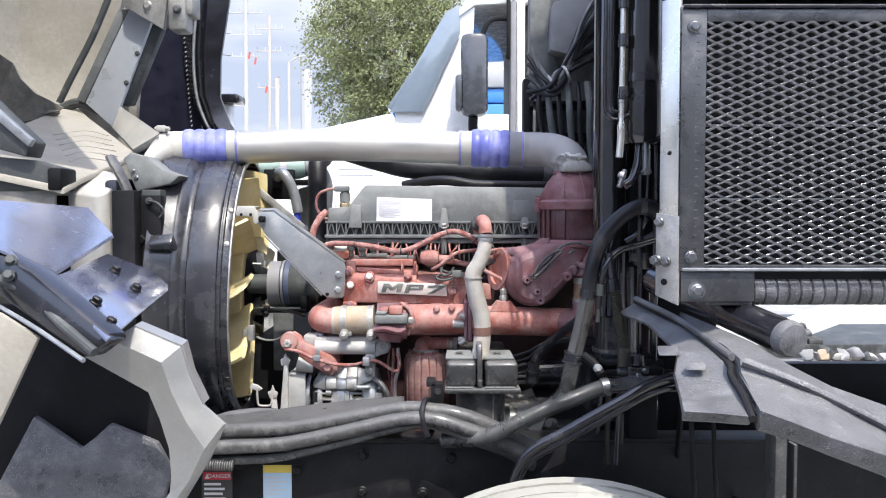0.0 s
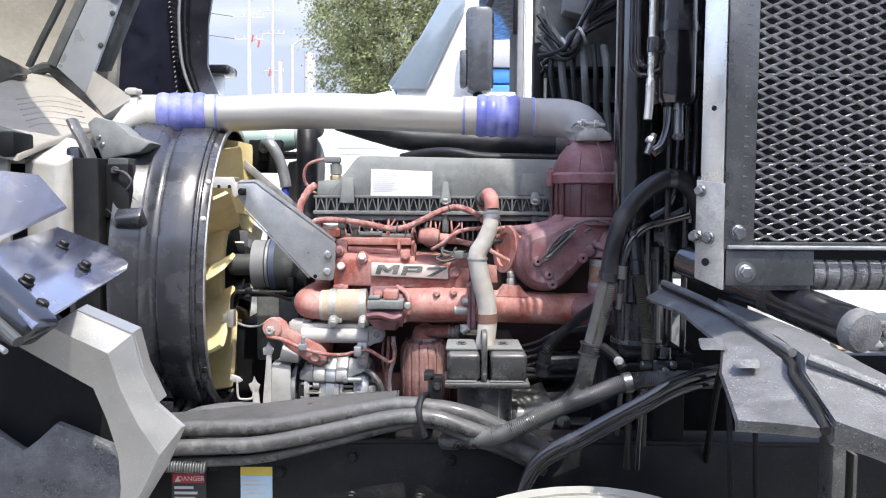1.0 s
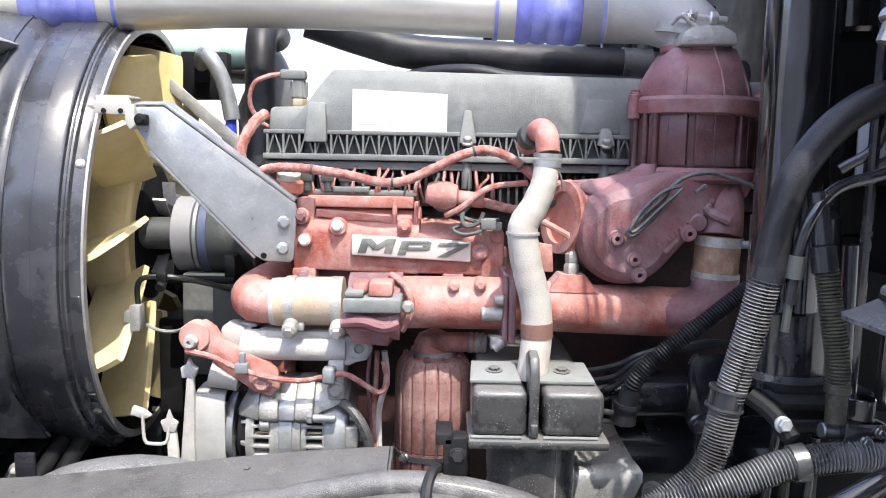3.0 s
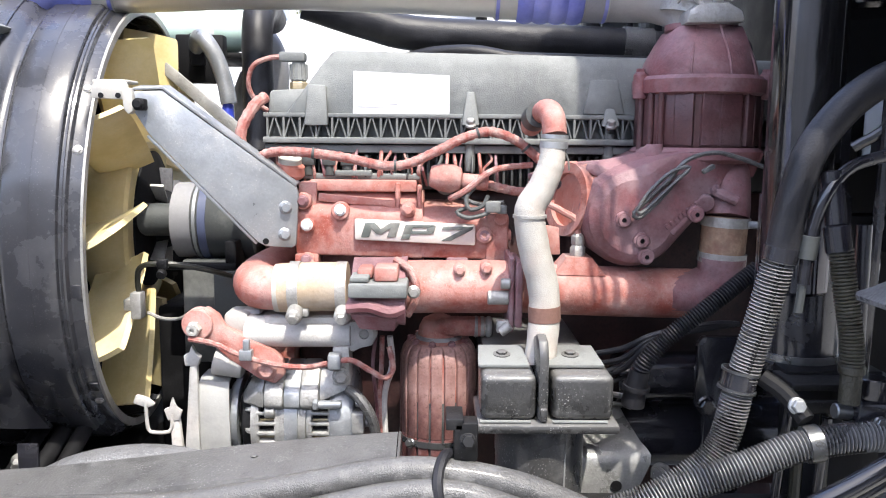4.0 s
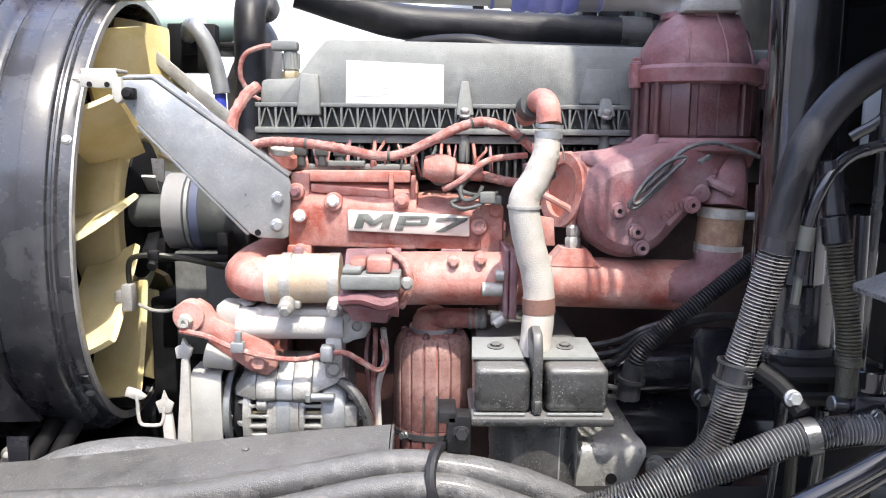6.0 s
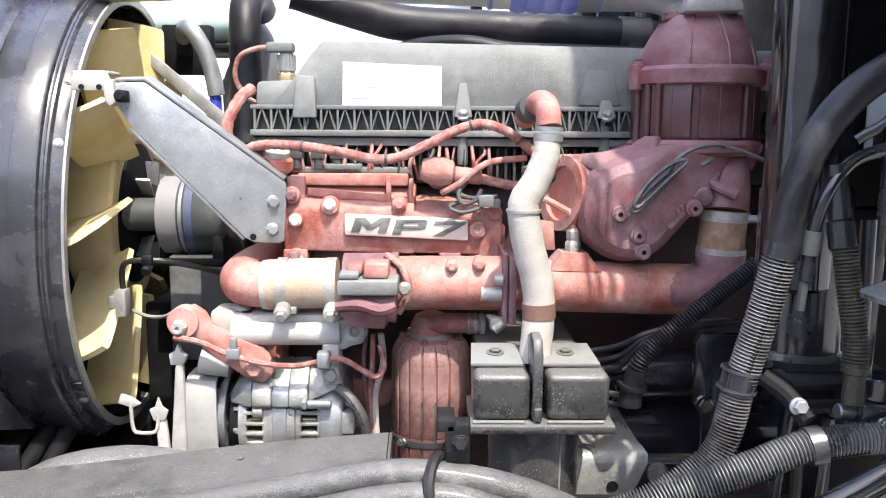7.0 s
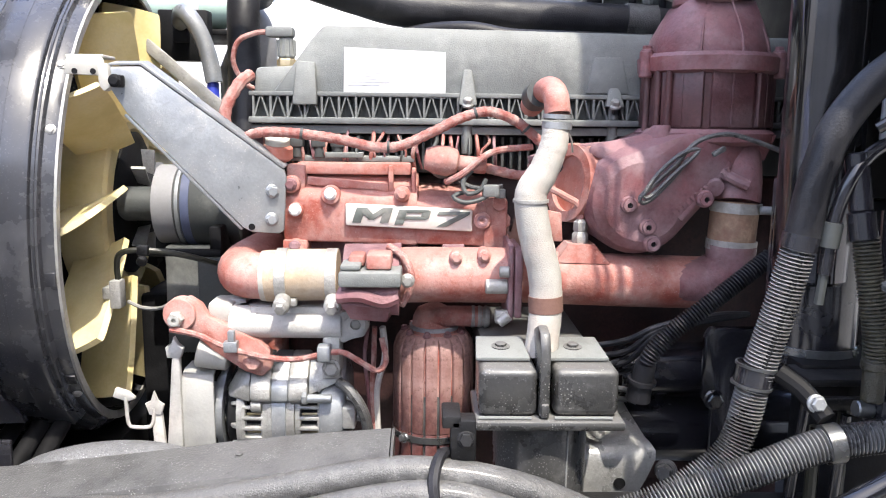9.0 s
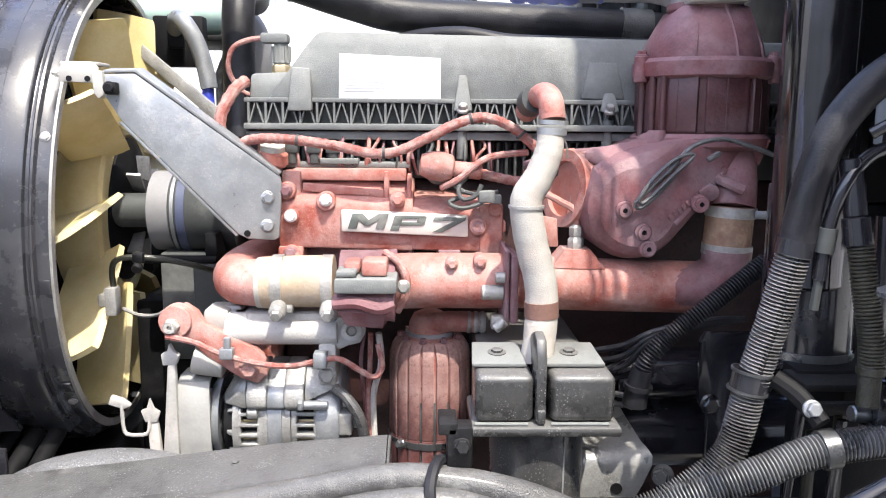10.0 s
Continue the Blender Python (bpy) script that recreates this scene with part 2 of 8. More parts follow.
STICK_RED = mat("red_sticker", (0.55, 0.04, 0.06), 0.5, var=0.06, bump=0)
STICK_BLUE = mat("pale_blue_sticker", (0.48, 0.66, 0.80), 0.5, var=0.06, bump=0)
STICK_YELLOW = mat("yellow_sticker", (0.75, 0.58, 0.10), 0.5, var=0.06, bump=0)
MAROON = mat("maroon_frame", (0.16, 0.035, 0.04), 0.5, var=0.2, bump=0.1)
WOOD_POLE = mat("grey_pole", (0.42, 0.40, 0.38), 0.8, var=0.15, bump=0.3, fine=30)
CONCRETE = mat("concrete_pole", (0.40, 0.40, 0.40), 0.8, var=0.1, bump=0.2, fine=30)
POLE_RED = mat("red_insulator", (0.48, 0.08, 0.07), 0.5, bump=0)
STACK_MAT = mat("dark_chrome_stack", (0.085, 0.083, 0.088), 0.12, metal=0.9, var=0.12, dust=0.05, dust_col=(0.1, 0.1, 0.1), bump=0.01, coat=0.3)
BRAID = mat("olive_braided_sleeve", (0.026, 0.025, 0.016), 0.35, var=0.4, scale=30, dust=0.3, dust_col=(0.03, 0.03, 0.028), dust_scale=120, bump=0.8, fine=500)
WALL_PALE = mat("pale_fill_cladding", (0.50, 0.485, 0.45), 0.6, var=0.15, scale=0.8, dust=0.3, dust_col=(0.42, 0.40, 0.36), dust_scale=0.6, bump=0.3, fine=8)
BARK = mat("bark", (0.12, 0.09, 0.06), 0.9, var=0.3, scale=4, bump=0.5, fine=20)
ASPHALT = mat("pale_dusty_concrete", (0.26, 0.253, 0.238), 0.85, var=0.2, scale=1.2, dust=0.4, dust_col=(0.36, 0.345, 0.315), dust_scale=0.7, bump=0.5, fine=60)


def leaf_mat(name, col):
    m = bpy.data.materials.new(name)
    m.use_nodes = True
    nt = m.node_tree
    geo = nt.nodes.new("ShaderNodeNewGeometry")
    hsv = nt.nodes.new("ShaderNodeHueSaturation")
    hsv.inputs["Color"].default_value = (*col, 1)
    mr = nt.nodes.new("ShaderNodeMapRange")
    mr.inputs["To Min"].default_value, mr.inputs["To Max"].default_value = 0.75, 1.2
    nt.links.new(geo.outputs["Random Per Island"], mr.inputs["Value"])
    nt.links.new(mr.outputs["Result"], hsv.inputs["Value"])
    b = nt.nodes["Principled BSDF"]
    nt.links.new(hsv.outputs["Color"], b.inputs["Base Color"])
    b.inputs["Roughness"].default_value = 0.7
    return m


def far_sky_mat(name, low, high):
    """Pale hazy sky with thin cloud, for the far backdrop."""
    m = bpy.data.materials.new(name)
    m.use_nodes = True
    nt = m.node_tree
    nt.nodes.remove(nt.nodes["Principled BSDF"])
    tc = nt.nodes.new("ShaderNodeTexCoord")
    mp = nt.nodes.new("ShaderNodeMapping")
    mp.inputs["Scale"].default_value = (0.012, 0.012, 0.035)
    nz = nt.nodes.new("ShaderNodeTexNoise")
    nz.inputs["Scale"].default_value, nz.inputs["Detail"].default_value = 1.0, 6.0
    cr = nt.nodes.new("ShaderNodeMapRange")
    cr.inputs["From Min"].default_value, cr.inputs["From Max"].default_value = 0.40, 0.66
    mx = nt.nodes.new("ShaderNodeMix")
    mx.data_type = "RGBA"
    mx.inputs[6].default_value, mx.inputs[7].default_value = (*low, 1), (*high, 1)
    em = nt.nodes.new("ShaderNodeEmission")
    nt.links.new(tc.outputs["Object"], mp.inputs["Vector"])
    nt.links.new(mp.outputs["Vector"], nz.inputs["Vector"])
    nt.links.new(nz.outputs["Fac"], cr.inputs["Value"])
    nt.links.new(cr.outputs["Result"], mx.inputs["Factor"])
    nt.links.new(mx.outputs[2], em.inputs["Color"])
    nt.links.new(em.outputs["Emission"], nt.nodes["Material Output"].inputs["Surface"])
    return m


FAR_SKY = far_sky_mat("hazy_far_sky", (0.235, 0.265, 0.335), (0.36, 0.375, 0.40))
LEAF = leaf_mat("tree_leaves", (0.19, 0.21, 0.095))


GLASS = mat("cab_glass", (0.21, 0.255, 0.30), 0.08, var=0.05, bump=0.0, coat=1.0)

# ---- mesh builders ----


def thing(name, label, category, at=(0, 0, 0), group="", kind=""):
    ob = new(name)
    ob.empty_display_size = 0.05
    ob.location = at
    return tagged(ob, label, category, group, kind)


def obj(name, bm, material, smooth=True, angle=35):
    me = bpy.data.meshes.new(name)
    bmesh.ops.recalc_face_normals(bm, faces=bm.faces[:])
    bm.to_mesh(me)
    bm.free()
    me.materials.append(material)
    if smooth:
        me.shade_smooth()
        me.set_sharp_from_angle(angle=radians(angle))
    return new(name, me)


def part(name, bm, material, parent, label="", smooth=True, angle=35):
    ob = obj(name, bm, material, smooth, angle)
    root = parent.parent if parent.parent else parent
    off = root.location.copy()
    if parent.parent:
        off = off + parent.location
    ob.parent = parent
    ob.location = -off
    if label:
        ob["label"] = label
    return ob


def solo(name, bm, material, label, category, group="", kind="", smooth=True):
    return tagged(obj(name, bm, material, smooth), label, category, group, kind)


def join(*bms):
    out = bmesh.new()
    for b in bms:
        me = bpy.data.meshes.new("tmp")
        b.to_mesh(me)
        out.from_mesh(me)
        bpy.data.meshes.remove(me)
        b.free()
    return out


def bev(bm, w, seg=2, angle=40):
    if w > 0:
        es = [e for e in bm.edges if len(e.link_faces) == 2 and e.calc_face_angle(0) > radians(angle)]
        bmesh.ops.bevel(bm, geom=es, offset=w, segments=seg, affect="EDGES", profile=0.5, clamp_overlap=True)
    return bm


def box(x0, x1, y0, y1, z0, z1, w=0.002, m=None):
    bm = bmesh.new()
    bmesh.ops.create_cube(bm, size=1)
    bm.transform(Matrix.Translation(((x0 + x1) / 2, (y0 + y1) / 2, (z0 + z1) / 2)) @ Matrix.Diagonal((abs(x1 - x0), abs(y1 - y0), abs(z1 - z0), 1)))
    bev(bm, w)
    if m is not None:
        bm.transform(m)
    return bm


def spin_to(d):
    return Vector((0, 0, 1)).rotation_difference(Vector(d).normalized()).to_matrix().to_4x4()


def lathe(profile, at, axis=(0, 0, 1), seg=40):
    """profile: (radius, height) from one end to the other; closed at ends where the radius is not 0."""
    bm = bmesh.new()
    rings = []
    for r, h in profile:
        rings.append([bm.verts.new((r * math.cos(2 * math.pi * i / seg), r * math.sin(2 * math.pi * i / seg), h)) for i in range(seg)])
    for a, b in zip(rings, rings[1:]):
        for i in range(seg):
            j = (i + 1) % seg
            bm.faces.new((a[i], a[j], b[j], b[i]))
    bm.faces.new(rings[0])
    bm.faces.new(rings[-1])
    bm.transform(Matrix.Translation(at) @ spin_to(axis))
    return bm


def cyl(p0, p1, r, r1=None, seg=24, w=0.0015):
    p0, p1 = Vector(p0), Vector(p1)
    h = (p1 - p0).length
    r1 = r if r1 is None else r1
    w = min(w, h * 0.3, r * 0.3)
    return lathe([(r - w, 0), (r, w), (r1, h - w), (r1 - w, h)], p0, p1 - p0, seg)


def ring(at, axis, r_in, r_out, h, seg=40):
    """A hollow ring from its centre along axis."""
    bm = bmesh.new()
    loops = []
    for r, z in ((r_in, 0), (r_out, 0), (r_out, h), (r_in, h)):
        loops.append([bm.verts.new((r * math.cos(2 * math.pi * i / seg), r * math.sin(2 * math.pi * i / seg), z)) for i in range(seg)])
    for k in range(4):
        a, b = loops[k], loops[(k + 1) % 4]
        for i in range(seg):
            j = (i + 1) % seg
            bm.faces.new((a[i], a[j], b[j], b[i]))
    bm.transform(Matrix.Translation(at) @ spin_to(axis))
    return bm


def smooth_path(pts, step):
    """Points along a smooth curve through pts, about step apart, with the running length."""
    ps = [Vector(p) for p in pts]
    if len(ps) == 2:
        ps.insert(1, (ps[0] + ps[1]) / 2)
    ext = [2 * ps[0] - ps[1], *ps, 2 * ps[-1] - ps[-2]]
    dense = []
    for a, b, c, d in zip(ext, ext[1:], ext[2:], ext[3:]):
        for i in range(24):
            t = i / 24
            dense.append(0.5 * (2 * b + (c - a) * t + (2 * a - 5 * b + 4 * c - d) * t * t + (3 * b - a - 3 * c + d) * t ** 3))
    dense.append(ps[-1])
    run = [0.0]
    for a, b in zip(dense, dense[1:]):
        run.append(run[-1] + (b - a).length)
    n = max(2, round(run[-1] / step))
    out, k = [], 0
    for i in range(n + 1):
        s = run[-1] * i / n
        while k < len(run) - 2 and run[k + 1] < s:
            k += 1
        f = (s - run[k]) / max(1e-9, run[k + 1] - run[k])
        out.append((dense[k].lerp(dense[k + 1], min(1, f)), s))
    return out


def tube(pts, r, seg=16, step=0.012, shape=None, flat=1.0):
    """A hose or pipe through pts. shape(s, length): factor on the radius."""
    path = smooth_path(pts, step)
    total = path[-1][1]
    bm = bmesh.new()
    rings, side = [], None
    for i, (p, s) in enumerate(path):
        a = path[max(0, i - 1)][0]
        b = path[min(len(path) - 1, i + 1)][0]
        d = (b - a).normalized()
        if side is None:
            side = d.orthogonal().normalized()
            if abs(d.z) < 0.9:
                side = d.cross(Vector((0, 0, 1))).normalized()
        side = (side - d * side.dot(d)).normalized()
        up = side.cross(d)
        k = r * (shape(s, total) if shape else 1)
        rings.append([bm.verts.new(p + side * (k * math.cos(2 * math.pi * j / seg)) + up * (k * flat * math.sin(2 * math.pi * j / seg))) for j in range(seg)])
    for a, b in zip(rings, rings[1:]):
        for i in range(seg):
            j = (i + 1) % seg
            bm.faces.new((a[i], a[j], b[j], b[i]))
    bm.faces.new(rings[0])
    bm.faces.new(rings[-1])
    return bm


def ribbed(pitch, depth):
    return lambda s, total: 1 - depth * (0.5 + 0.5 * math.cos(2 * math.pi * s / pitch)) ** 2


def corrugated(pts, r, pitch=0.0056, depth=0.42, seg=18):
    return tube(pts, r, seg, pitch / 6, ribbed(pitch, depth))


def slab(pts, thick, w=0.0015):
    """A flat or slightly folded outline given thickness along a direction."""
    bm = bmesh.new()
    t = Vector(thick)
    a = [bm.verts.new(p) for p in pts]
    b = [bm.verts.new(Vector(p) + t) for p in pts]
    n = len(pts)
    bm.faces.new(a)
    bm.faces.new(b[::-1])
    for i in range(n):
        j = (i + 1) % n
        bm.faces.new((a[i], b[i], b[j], a[j]))
    bmesh.ops.recalc_face_normals(bm, faces=bm.faces[:])
    return bev(bm, w, 2)


def xz(pts, y0, y1, w=0.0015):
    return slab([(x, y0, z) for x, z in pts], (0, y1 - y0, 0), w)


def sheet(rows, thick):
    """A curved sheet through rows of points, with thickness along a direction."""
    bm = bmesh.new()
    t = Vector(thick)
    n, m = len(rows), len(rows[0])
    top = [[bm.verts.new(p) for p in row] for row in rows]
    low = [[bm.verts.new(Vector(p) + t) for p in row] for row in rows]
    for g in (top, low):
        for i in range(n - 1):
            for j in range(m - 1):
                bm.faces.new((g[i][j], g[i][j + 1], g[i + 1][j + 1], g[i + 1][j]))
    edge = [(0, j) for j in range(m)] + [(i, m - 1) for i in range(1, n)] + [(n - 1, j) for j in range(m - 2, -1, -1)] + [(i, 0) for i in range(n - 2, 0, -1)]
    for a, b in zip(edge, edge[1:] + edge[:1]):
        bm.faces.new((top[a[0]][a[1]], top[b[0]][b[1]], low[b[0]][b[1]], low[a[0]][a[1]]))
    return bm


def hull(points):
    bm = bmesh.new()
    for p in points:
        bm.verts.new(p)
    bmesh.ops.convex_hull(bm, input=bm.verts[:])
    loose = [v for v in bm.verts if not v.link_faces]
    bmesh.ops.delete(bm, geom=loose, context="VERTS")
    return bm


def circle(at, axis, r, n=28):
    m = Matrix.Translation(at) @ spin_to(axis)
    return [m @ Vector((r * math.cos(2 * math.pi * i / n), r * math.sin(2 * math.pi * i / n), 0)) for i in range(n)]


def bolt(at, axis=(0, -1, 0), r=0.008, h=0.008):
    """Flanged hexagon head standing on a face at its centre."""
    at, axis = Vector(at), Vector(axis).normalized()
    return join(lathe([(r * 1.25, -0.001), (r * 1.25, h * 0.18), (r * 1.02, h * 0.34)], at, axis, 20),
                lathe([(r * 0.98, h * 0.3), (r, h * 0.4), (r, h * 0.85), (r * 0.8, h)], at, axis, 6))


def words(text, size, m, depth=0.0008, wide=1.0, lean=0.0, bold=0.0):
    """Built-in lettering as a mesh."""
    cu = bpy.data.curves.new("words", "FONT")
    cu.body, cu.size, cu.extrude, cu.shear, cu.offset = text, size, depth, lean, bold
    cu.align_x, cu.align_y = "CENTER", "CENTER"
    ob = new("words", cu)
    bpy.context.view_layer.update()
    shown = ob.evaluated_get(bpy.context.evaluated_depsgraph_get())
    me = bpy.data.meshes.new_from_object(shown)
    bm = bmesh.new()
    bm.from_mesh(me)
    bpy.data.meshes.remove(me)
    bpy.data.objects.remove(ob)
    bpy.data.curves.remove(cu)
    bm.transform(m @ Matrix.Diagonal((wide, 1, 1, 1)))
    return bm


def bars(x0, x1, z0, z1, y, n, fill=0.45, seed=1):
    """Rows of short bars, for print too small to read, on a face that looks along -y."""
    rnd = random.Random(seed)
    bms = []
    step = (z1 - z0) / n
    for i in range(n):
        end = x0 + (x1 - x0) * rnd.uniform(0.55, 1.0)
        z = z1 - (i + 0.5) * step
        bms.append(box(x0, end, y - 0.0006, y, z - step * fill / 2, z + step * fill / 2, 0))
    return join(*bms)

# ---- ground and distance ----
solo("ground", box(-400, 400, -400, 400, -0.3, 0.0, 0), ASPHALT, "pale dusty concrete yard", "ground", kind="structure", smooth=False)

solo("backdrop", box(-380, 380, 380, 381, -0.2, 190, 0), FAR_SKY, "pale blue hazy sky with thin cloud", "sky", kind="structure", smooth=False)


def tree(name, at, height, spread, clumps, seed, low=0.35):
    rnd = random.Random(seed)
    t = thing(name, "leafy olive-green tree with a broad uneven crown", "tree", at)
    base = Vector(at)
    trunk = [tube([base, base + Vector((0.2, 0, height * 0.25)), base + Vector((0.0, 0, height * 0.6))], spread * 0.075, 10, 0.4, lambda s, L: 1 - 0.6 * s / L)]
    verts, faces = [], []
    for k in range(7):
        a = k * 2.4
        mid = base + Vector((0, 0, height * (0.3 + 0.04 * k)))
        tip = base + Vector((math.cos(a) * spread * 0.6, math.sin(a) * spread * 0.6, height * (0.55 + 0.05 * k)))
        trunk.append(tube([mid, mid.lerp(tip, 0.5) + Vector((0, 0, 0.2)), tip], spread * 0.03, 6, 0.5, lambda s, L: 1 - 0.7 * s / L))
    centres = []
    for k in range(clumps):
        u = rnd.uniform(-1, 1)
        a = rnd.uniform(0, 2 * math.pi)
        q = math.sqrt(1 - u * u)
        f = rnd.uniform(0.45, 1.0)
        lump = 1 + 0.22 * noise.noise(Vector((q * math.cos(a) * 2, q * math.sin(a) * 2, u * 2 + seed)))
        c = Vector((q * math.cos(a) * spread * f * lump, q * math.sin(a) * spread * f * lump, height * (low + (1 - low) * 0.5) + u * f * lump * height * (1 - low) * 0.5))
        centres.append(base + c)
    for c in centres:
        size = rnd.uniform(0.35, 0.75) * spread / 4
        for i in range(56):
            d = Vector((rnd.gauss(0, 1), rnd.gauss(0, 1), rnd.gauss(0, 0.8))) * size * 0.44
            p = c + d
            n = Vector((rnd.gauss(0, 1), rnd.gauss(0, 1), rnd.gauss(0, 1) + 0.5)).normalized()
            s = n.orthogonal().normalized() * rnd.uniform(0.03, 0.062) * spread / 3
            w = n.cross(s) * 0.6
            k = len(verts)
            verts += [p - s, p + w, p + s, p - w]
            faces.append((k, k + 1, k + 2, k + 3))
    part("trunk", join(*trunk), BARK, t)
    me = bpy.data.meshes.new("crown")
    me.from_pydata([tuple(v) for v in verts], [], faces)
    me.materials.append(LEAF)
    ob = new("crown", me)
    ob.parent = t
    ob.location = -base
    return t


tree("tree", (-1.9, 30, 0), 11.8, 3.25, 1450, 5, 0.3)
tree("tree", (-5.6, 95, 0), 9.2, 4.0, 90, 9, 0.2)


def power_pole(x, y, h, r, arms, material, label, red=()):
    t = thing("power_pole", label, "utility pole", (x, y, 0), group="poles along the road")
    part("pole", tube([(x, y, 0), (x, y, h / 2), (x + 0.05, y, h)], r, 10, 1.0, lambda s, L: 1 - 0.3 * s / L), material, t)
    for z, w in arms:
        part("crossarm", box(x - w, x + w, y - 0.05, y + 0.05, z - 0.04, z + 0.04, 0), material, t)
        for k in (-0.9, -0.3, 0.5, 0.9):
            part("insulator", cyl((x + w * k, y, z), (x + w * k, y, z + 0.3), 0.04, seg=8, w=0), CONCRETE, t)
    for dx, z in red:
        part("insulator", cyl((x + dx, y - 0.3, z - 0.25), (x + dx + 0.08, y - 0.3, z + 0.25), 0.07, seg=8, w=0), POLE_RED, t, "red insulator")
    return t


power_pole(-14.7, 60, 19.5, 0.2, [(18.2, 1.3), (16.6, 1.3), (15.0, 1.2), (13.4, 1.1)], CONCRETE, "pale concrete power pole with several crossarms", ((0.3, 13.4), (0.75, 13.0)))
power_pole(-13.4, 62, 16.9, 0.17, [(15.9, 1.1), (14.2, 1.0), (11.4, 0.9)], WOOD_POLE, "grey power pole with crossarms and red insulators", ((0.7, 11.9), (-0.2, 11.2)))
for px_, top_, r_, m_ in ((-12.4, 11.8, 0.19, WOOD_POLE), (-11.5, 13.0, 0.12, WOOD_POLE), (-10.2, 12.4, 0.42, CONCRETE)):
    t_ = thing("pole", "bare upright pole beside the road", "utility pole", (px_, 60, 0), group="poles along the road")
    part("shaft", tube([(px_, 60, 0), (px_, 60, top_)], r_, 10, 2.0), m_, t_)
    if r_ < 0.15:
        part("lamp_arm", tube([(px_, 60, top_ - 0.1), (px_ + 0.7, 60, top_ + 0.35), (px_ + 1.7, 60, top_ + 0.4)], 0.06, 6, 0.2), m_, t_)
for k_, (za, zb) in enumerate(((18.2, 19.6), (16.6, 18.1), (15.0, 16.9), (13.4, 15.2))):
    solo("overhead_wire", tube([(-40, 58, zb + 1.0), (-26, 59, zb - 0.6), (-15.5, 60, za)], 0.025, 4, 1.5), GREY_DARK, "thin overhead power wire between the poles", "wire", group="overhead wires")

# far white truck
WT = thing("white_truck", "white conventional truck cab and hood parked beyond", "truck", (0, 7, 0))
part("hood", bev(xz([(-2.6, 1.0), (-2.55, 1.75), (-2.2, 2.02), (-0.86, 2.30), (-0.36, 2.41), (-0.30, 1.0)], 5.95, 8.3, 0.05), 0.0), WHITE_PAINT, WT)
part("cab_front", xz([(-0.36, 2.405), (0.16, 3.22), (0.24, 3.25), (0.20, 2.42), (0.12, 1.0), (-0.30, 1.0)], 6.03, 6.10, 0.01), WHITE_PAINT, WT)
part("door", xz([(0.12, 1.0), (0.20, 2.40), (0.50, 2.40), (0.50, 1.0)], 6.03, 6.10, 0.008), WHITE_PAINT, WT)
part("roof", bev(xz([(-0.02, 3.02), (0.16, 3.22), (0.24, 3.42), (2.2, 3.9), (2.2, 3.3), (0.24, 3.2)], 6.0, 8.3, 0.02), 0), WHITE_PAINT, WT)
part("windscreen", slab([(-0.39, 6.02, 2.43), (0.13, 6.02, 3.19), (0.13, 8.2, 3.19), (-0.39, 8.2, 2.43)], (-0.03, 0, 0.02), 0.004), GLASS, WT, "sloping tinted windscreen")
part("window_frame", xz([(-0.40, 2.41), (0.02, 3.15), (0.12, 3.20), (0.13, 3.0), (-0.08, 2.55), (-0.15, 2.41)], 5.985, 6.02, 0.008), GLASS, WT, "wrapped tinted windscreen corner")
part("rear_pillar", box(0.502, 0.548, 6.0, 6.12, 0.9, 3.5, 0.01), TRIM_GREY, WT, "grey door pillar")
part("rear_panel", box(0.549, 0.612, 6.0, 6.12, 0.9, 3.5, 0.01), WHITE_PAINT, WT)
part("panel_seam", box(0.558, 0.561, 5.996, 5.999, 1.0, 3.4, 0), TRIM_GREY, WT)
# dark grey here is the shade on the rear body, put in as colour
part("sleeper", box(0.622, 2.6, 6.05, 8.3, 1.05, 3.5, 0.05), GREY_DARK, WT, "rear body coloured dark for shade")
part("side_fairing", bev(xz([(1.8, 0.80), (2.45, 0.80), (2.95, 0.99), (3.6, 0.97), (5.6, 0.99), (5.6, 0.84), (2.95, 0.83), (2.6, 0.70), (1.8, 0.62)], 5.9, 6.05, 0.008), 0), WHITE_PAINT, WT)
part("frame_rail", box(2.3, 5.6, 5.9, 6.0, 0.46, 0.56, 0.01), TRIM_GREY, WT)
part("lower_rail", box(2.3, 5.6, 5.92, 6.05, 0.26, 0.44, 0.01), MAROON, WT, "dark red lower frame")
part("tail", box(2.0, 5.6, 6.3, 8.2, 0.3, 0.62, 0.02), GREY_DARK, WT)
rnd_ = random.Random(21)
for k_ in range(20):
    x_ = 2.72 + 0.055 * k_ + rnd_.uniform(-0.02, 0.02)
    size_ = rnd_.uniform(0.03, 0.075)
    part("fitting", bev(hull([(x_ + rnd_.uniform(-1, 1) * size_, 5.90 + rnd_.uniform(-0.04, 0.05), 0.562 + rnd_.uniform(0, 1.6) * size_) for i_ in range(12)] + [(x_, 5.9, 0.5602), (x_ + 0.05, 5.93, 0.5602), (x_ + 0.02, 5.95, 0.5602)]), 0.006, 1, 20), (CONCRETE, TRIM_GREY, SILICONE, GREY_DARK, WALL_PALE)[k_ % 5], WT)
part("axle", cyl((-1.5, 6.0, 0.5), (-1.5, 8.2, 0.5), 0.09), BLACK_MATT, WT)
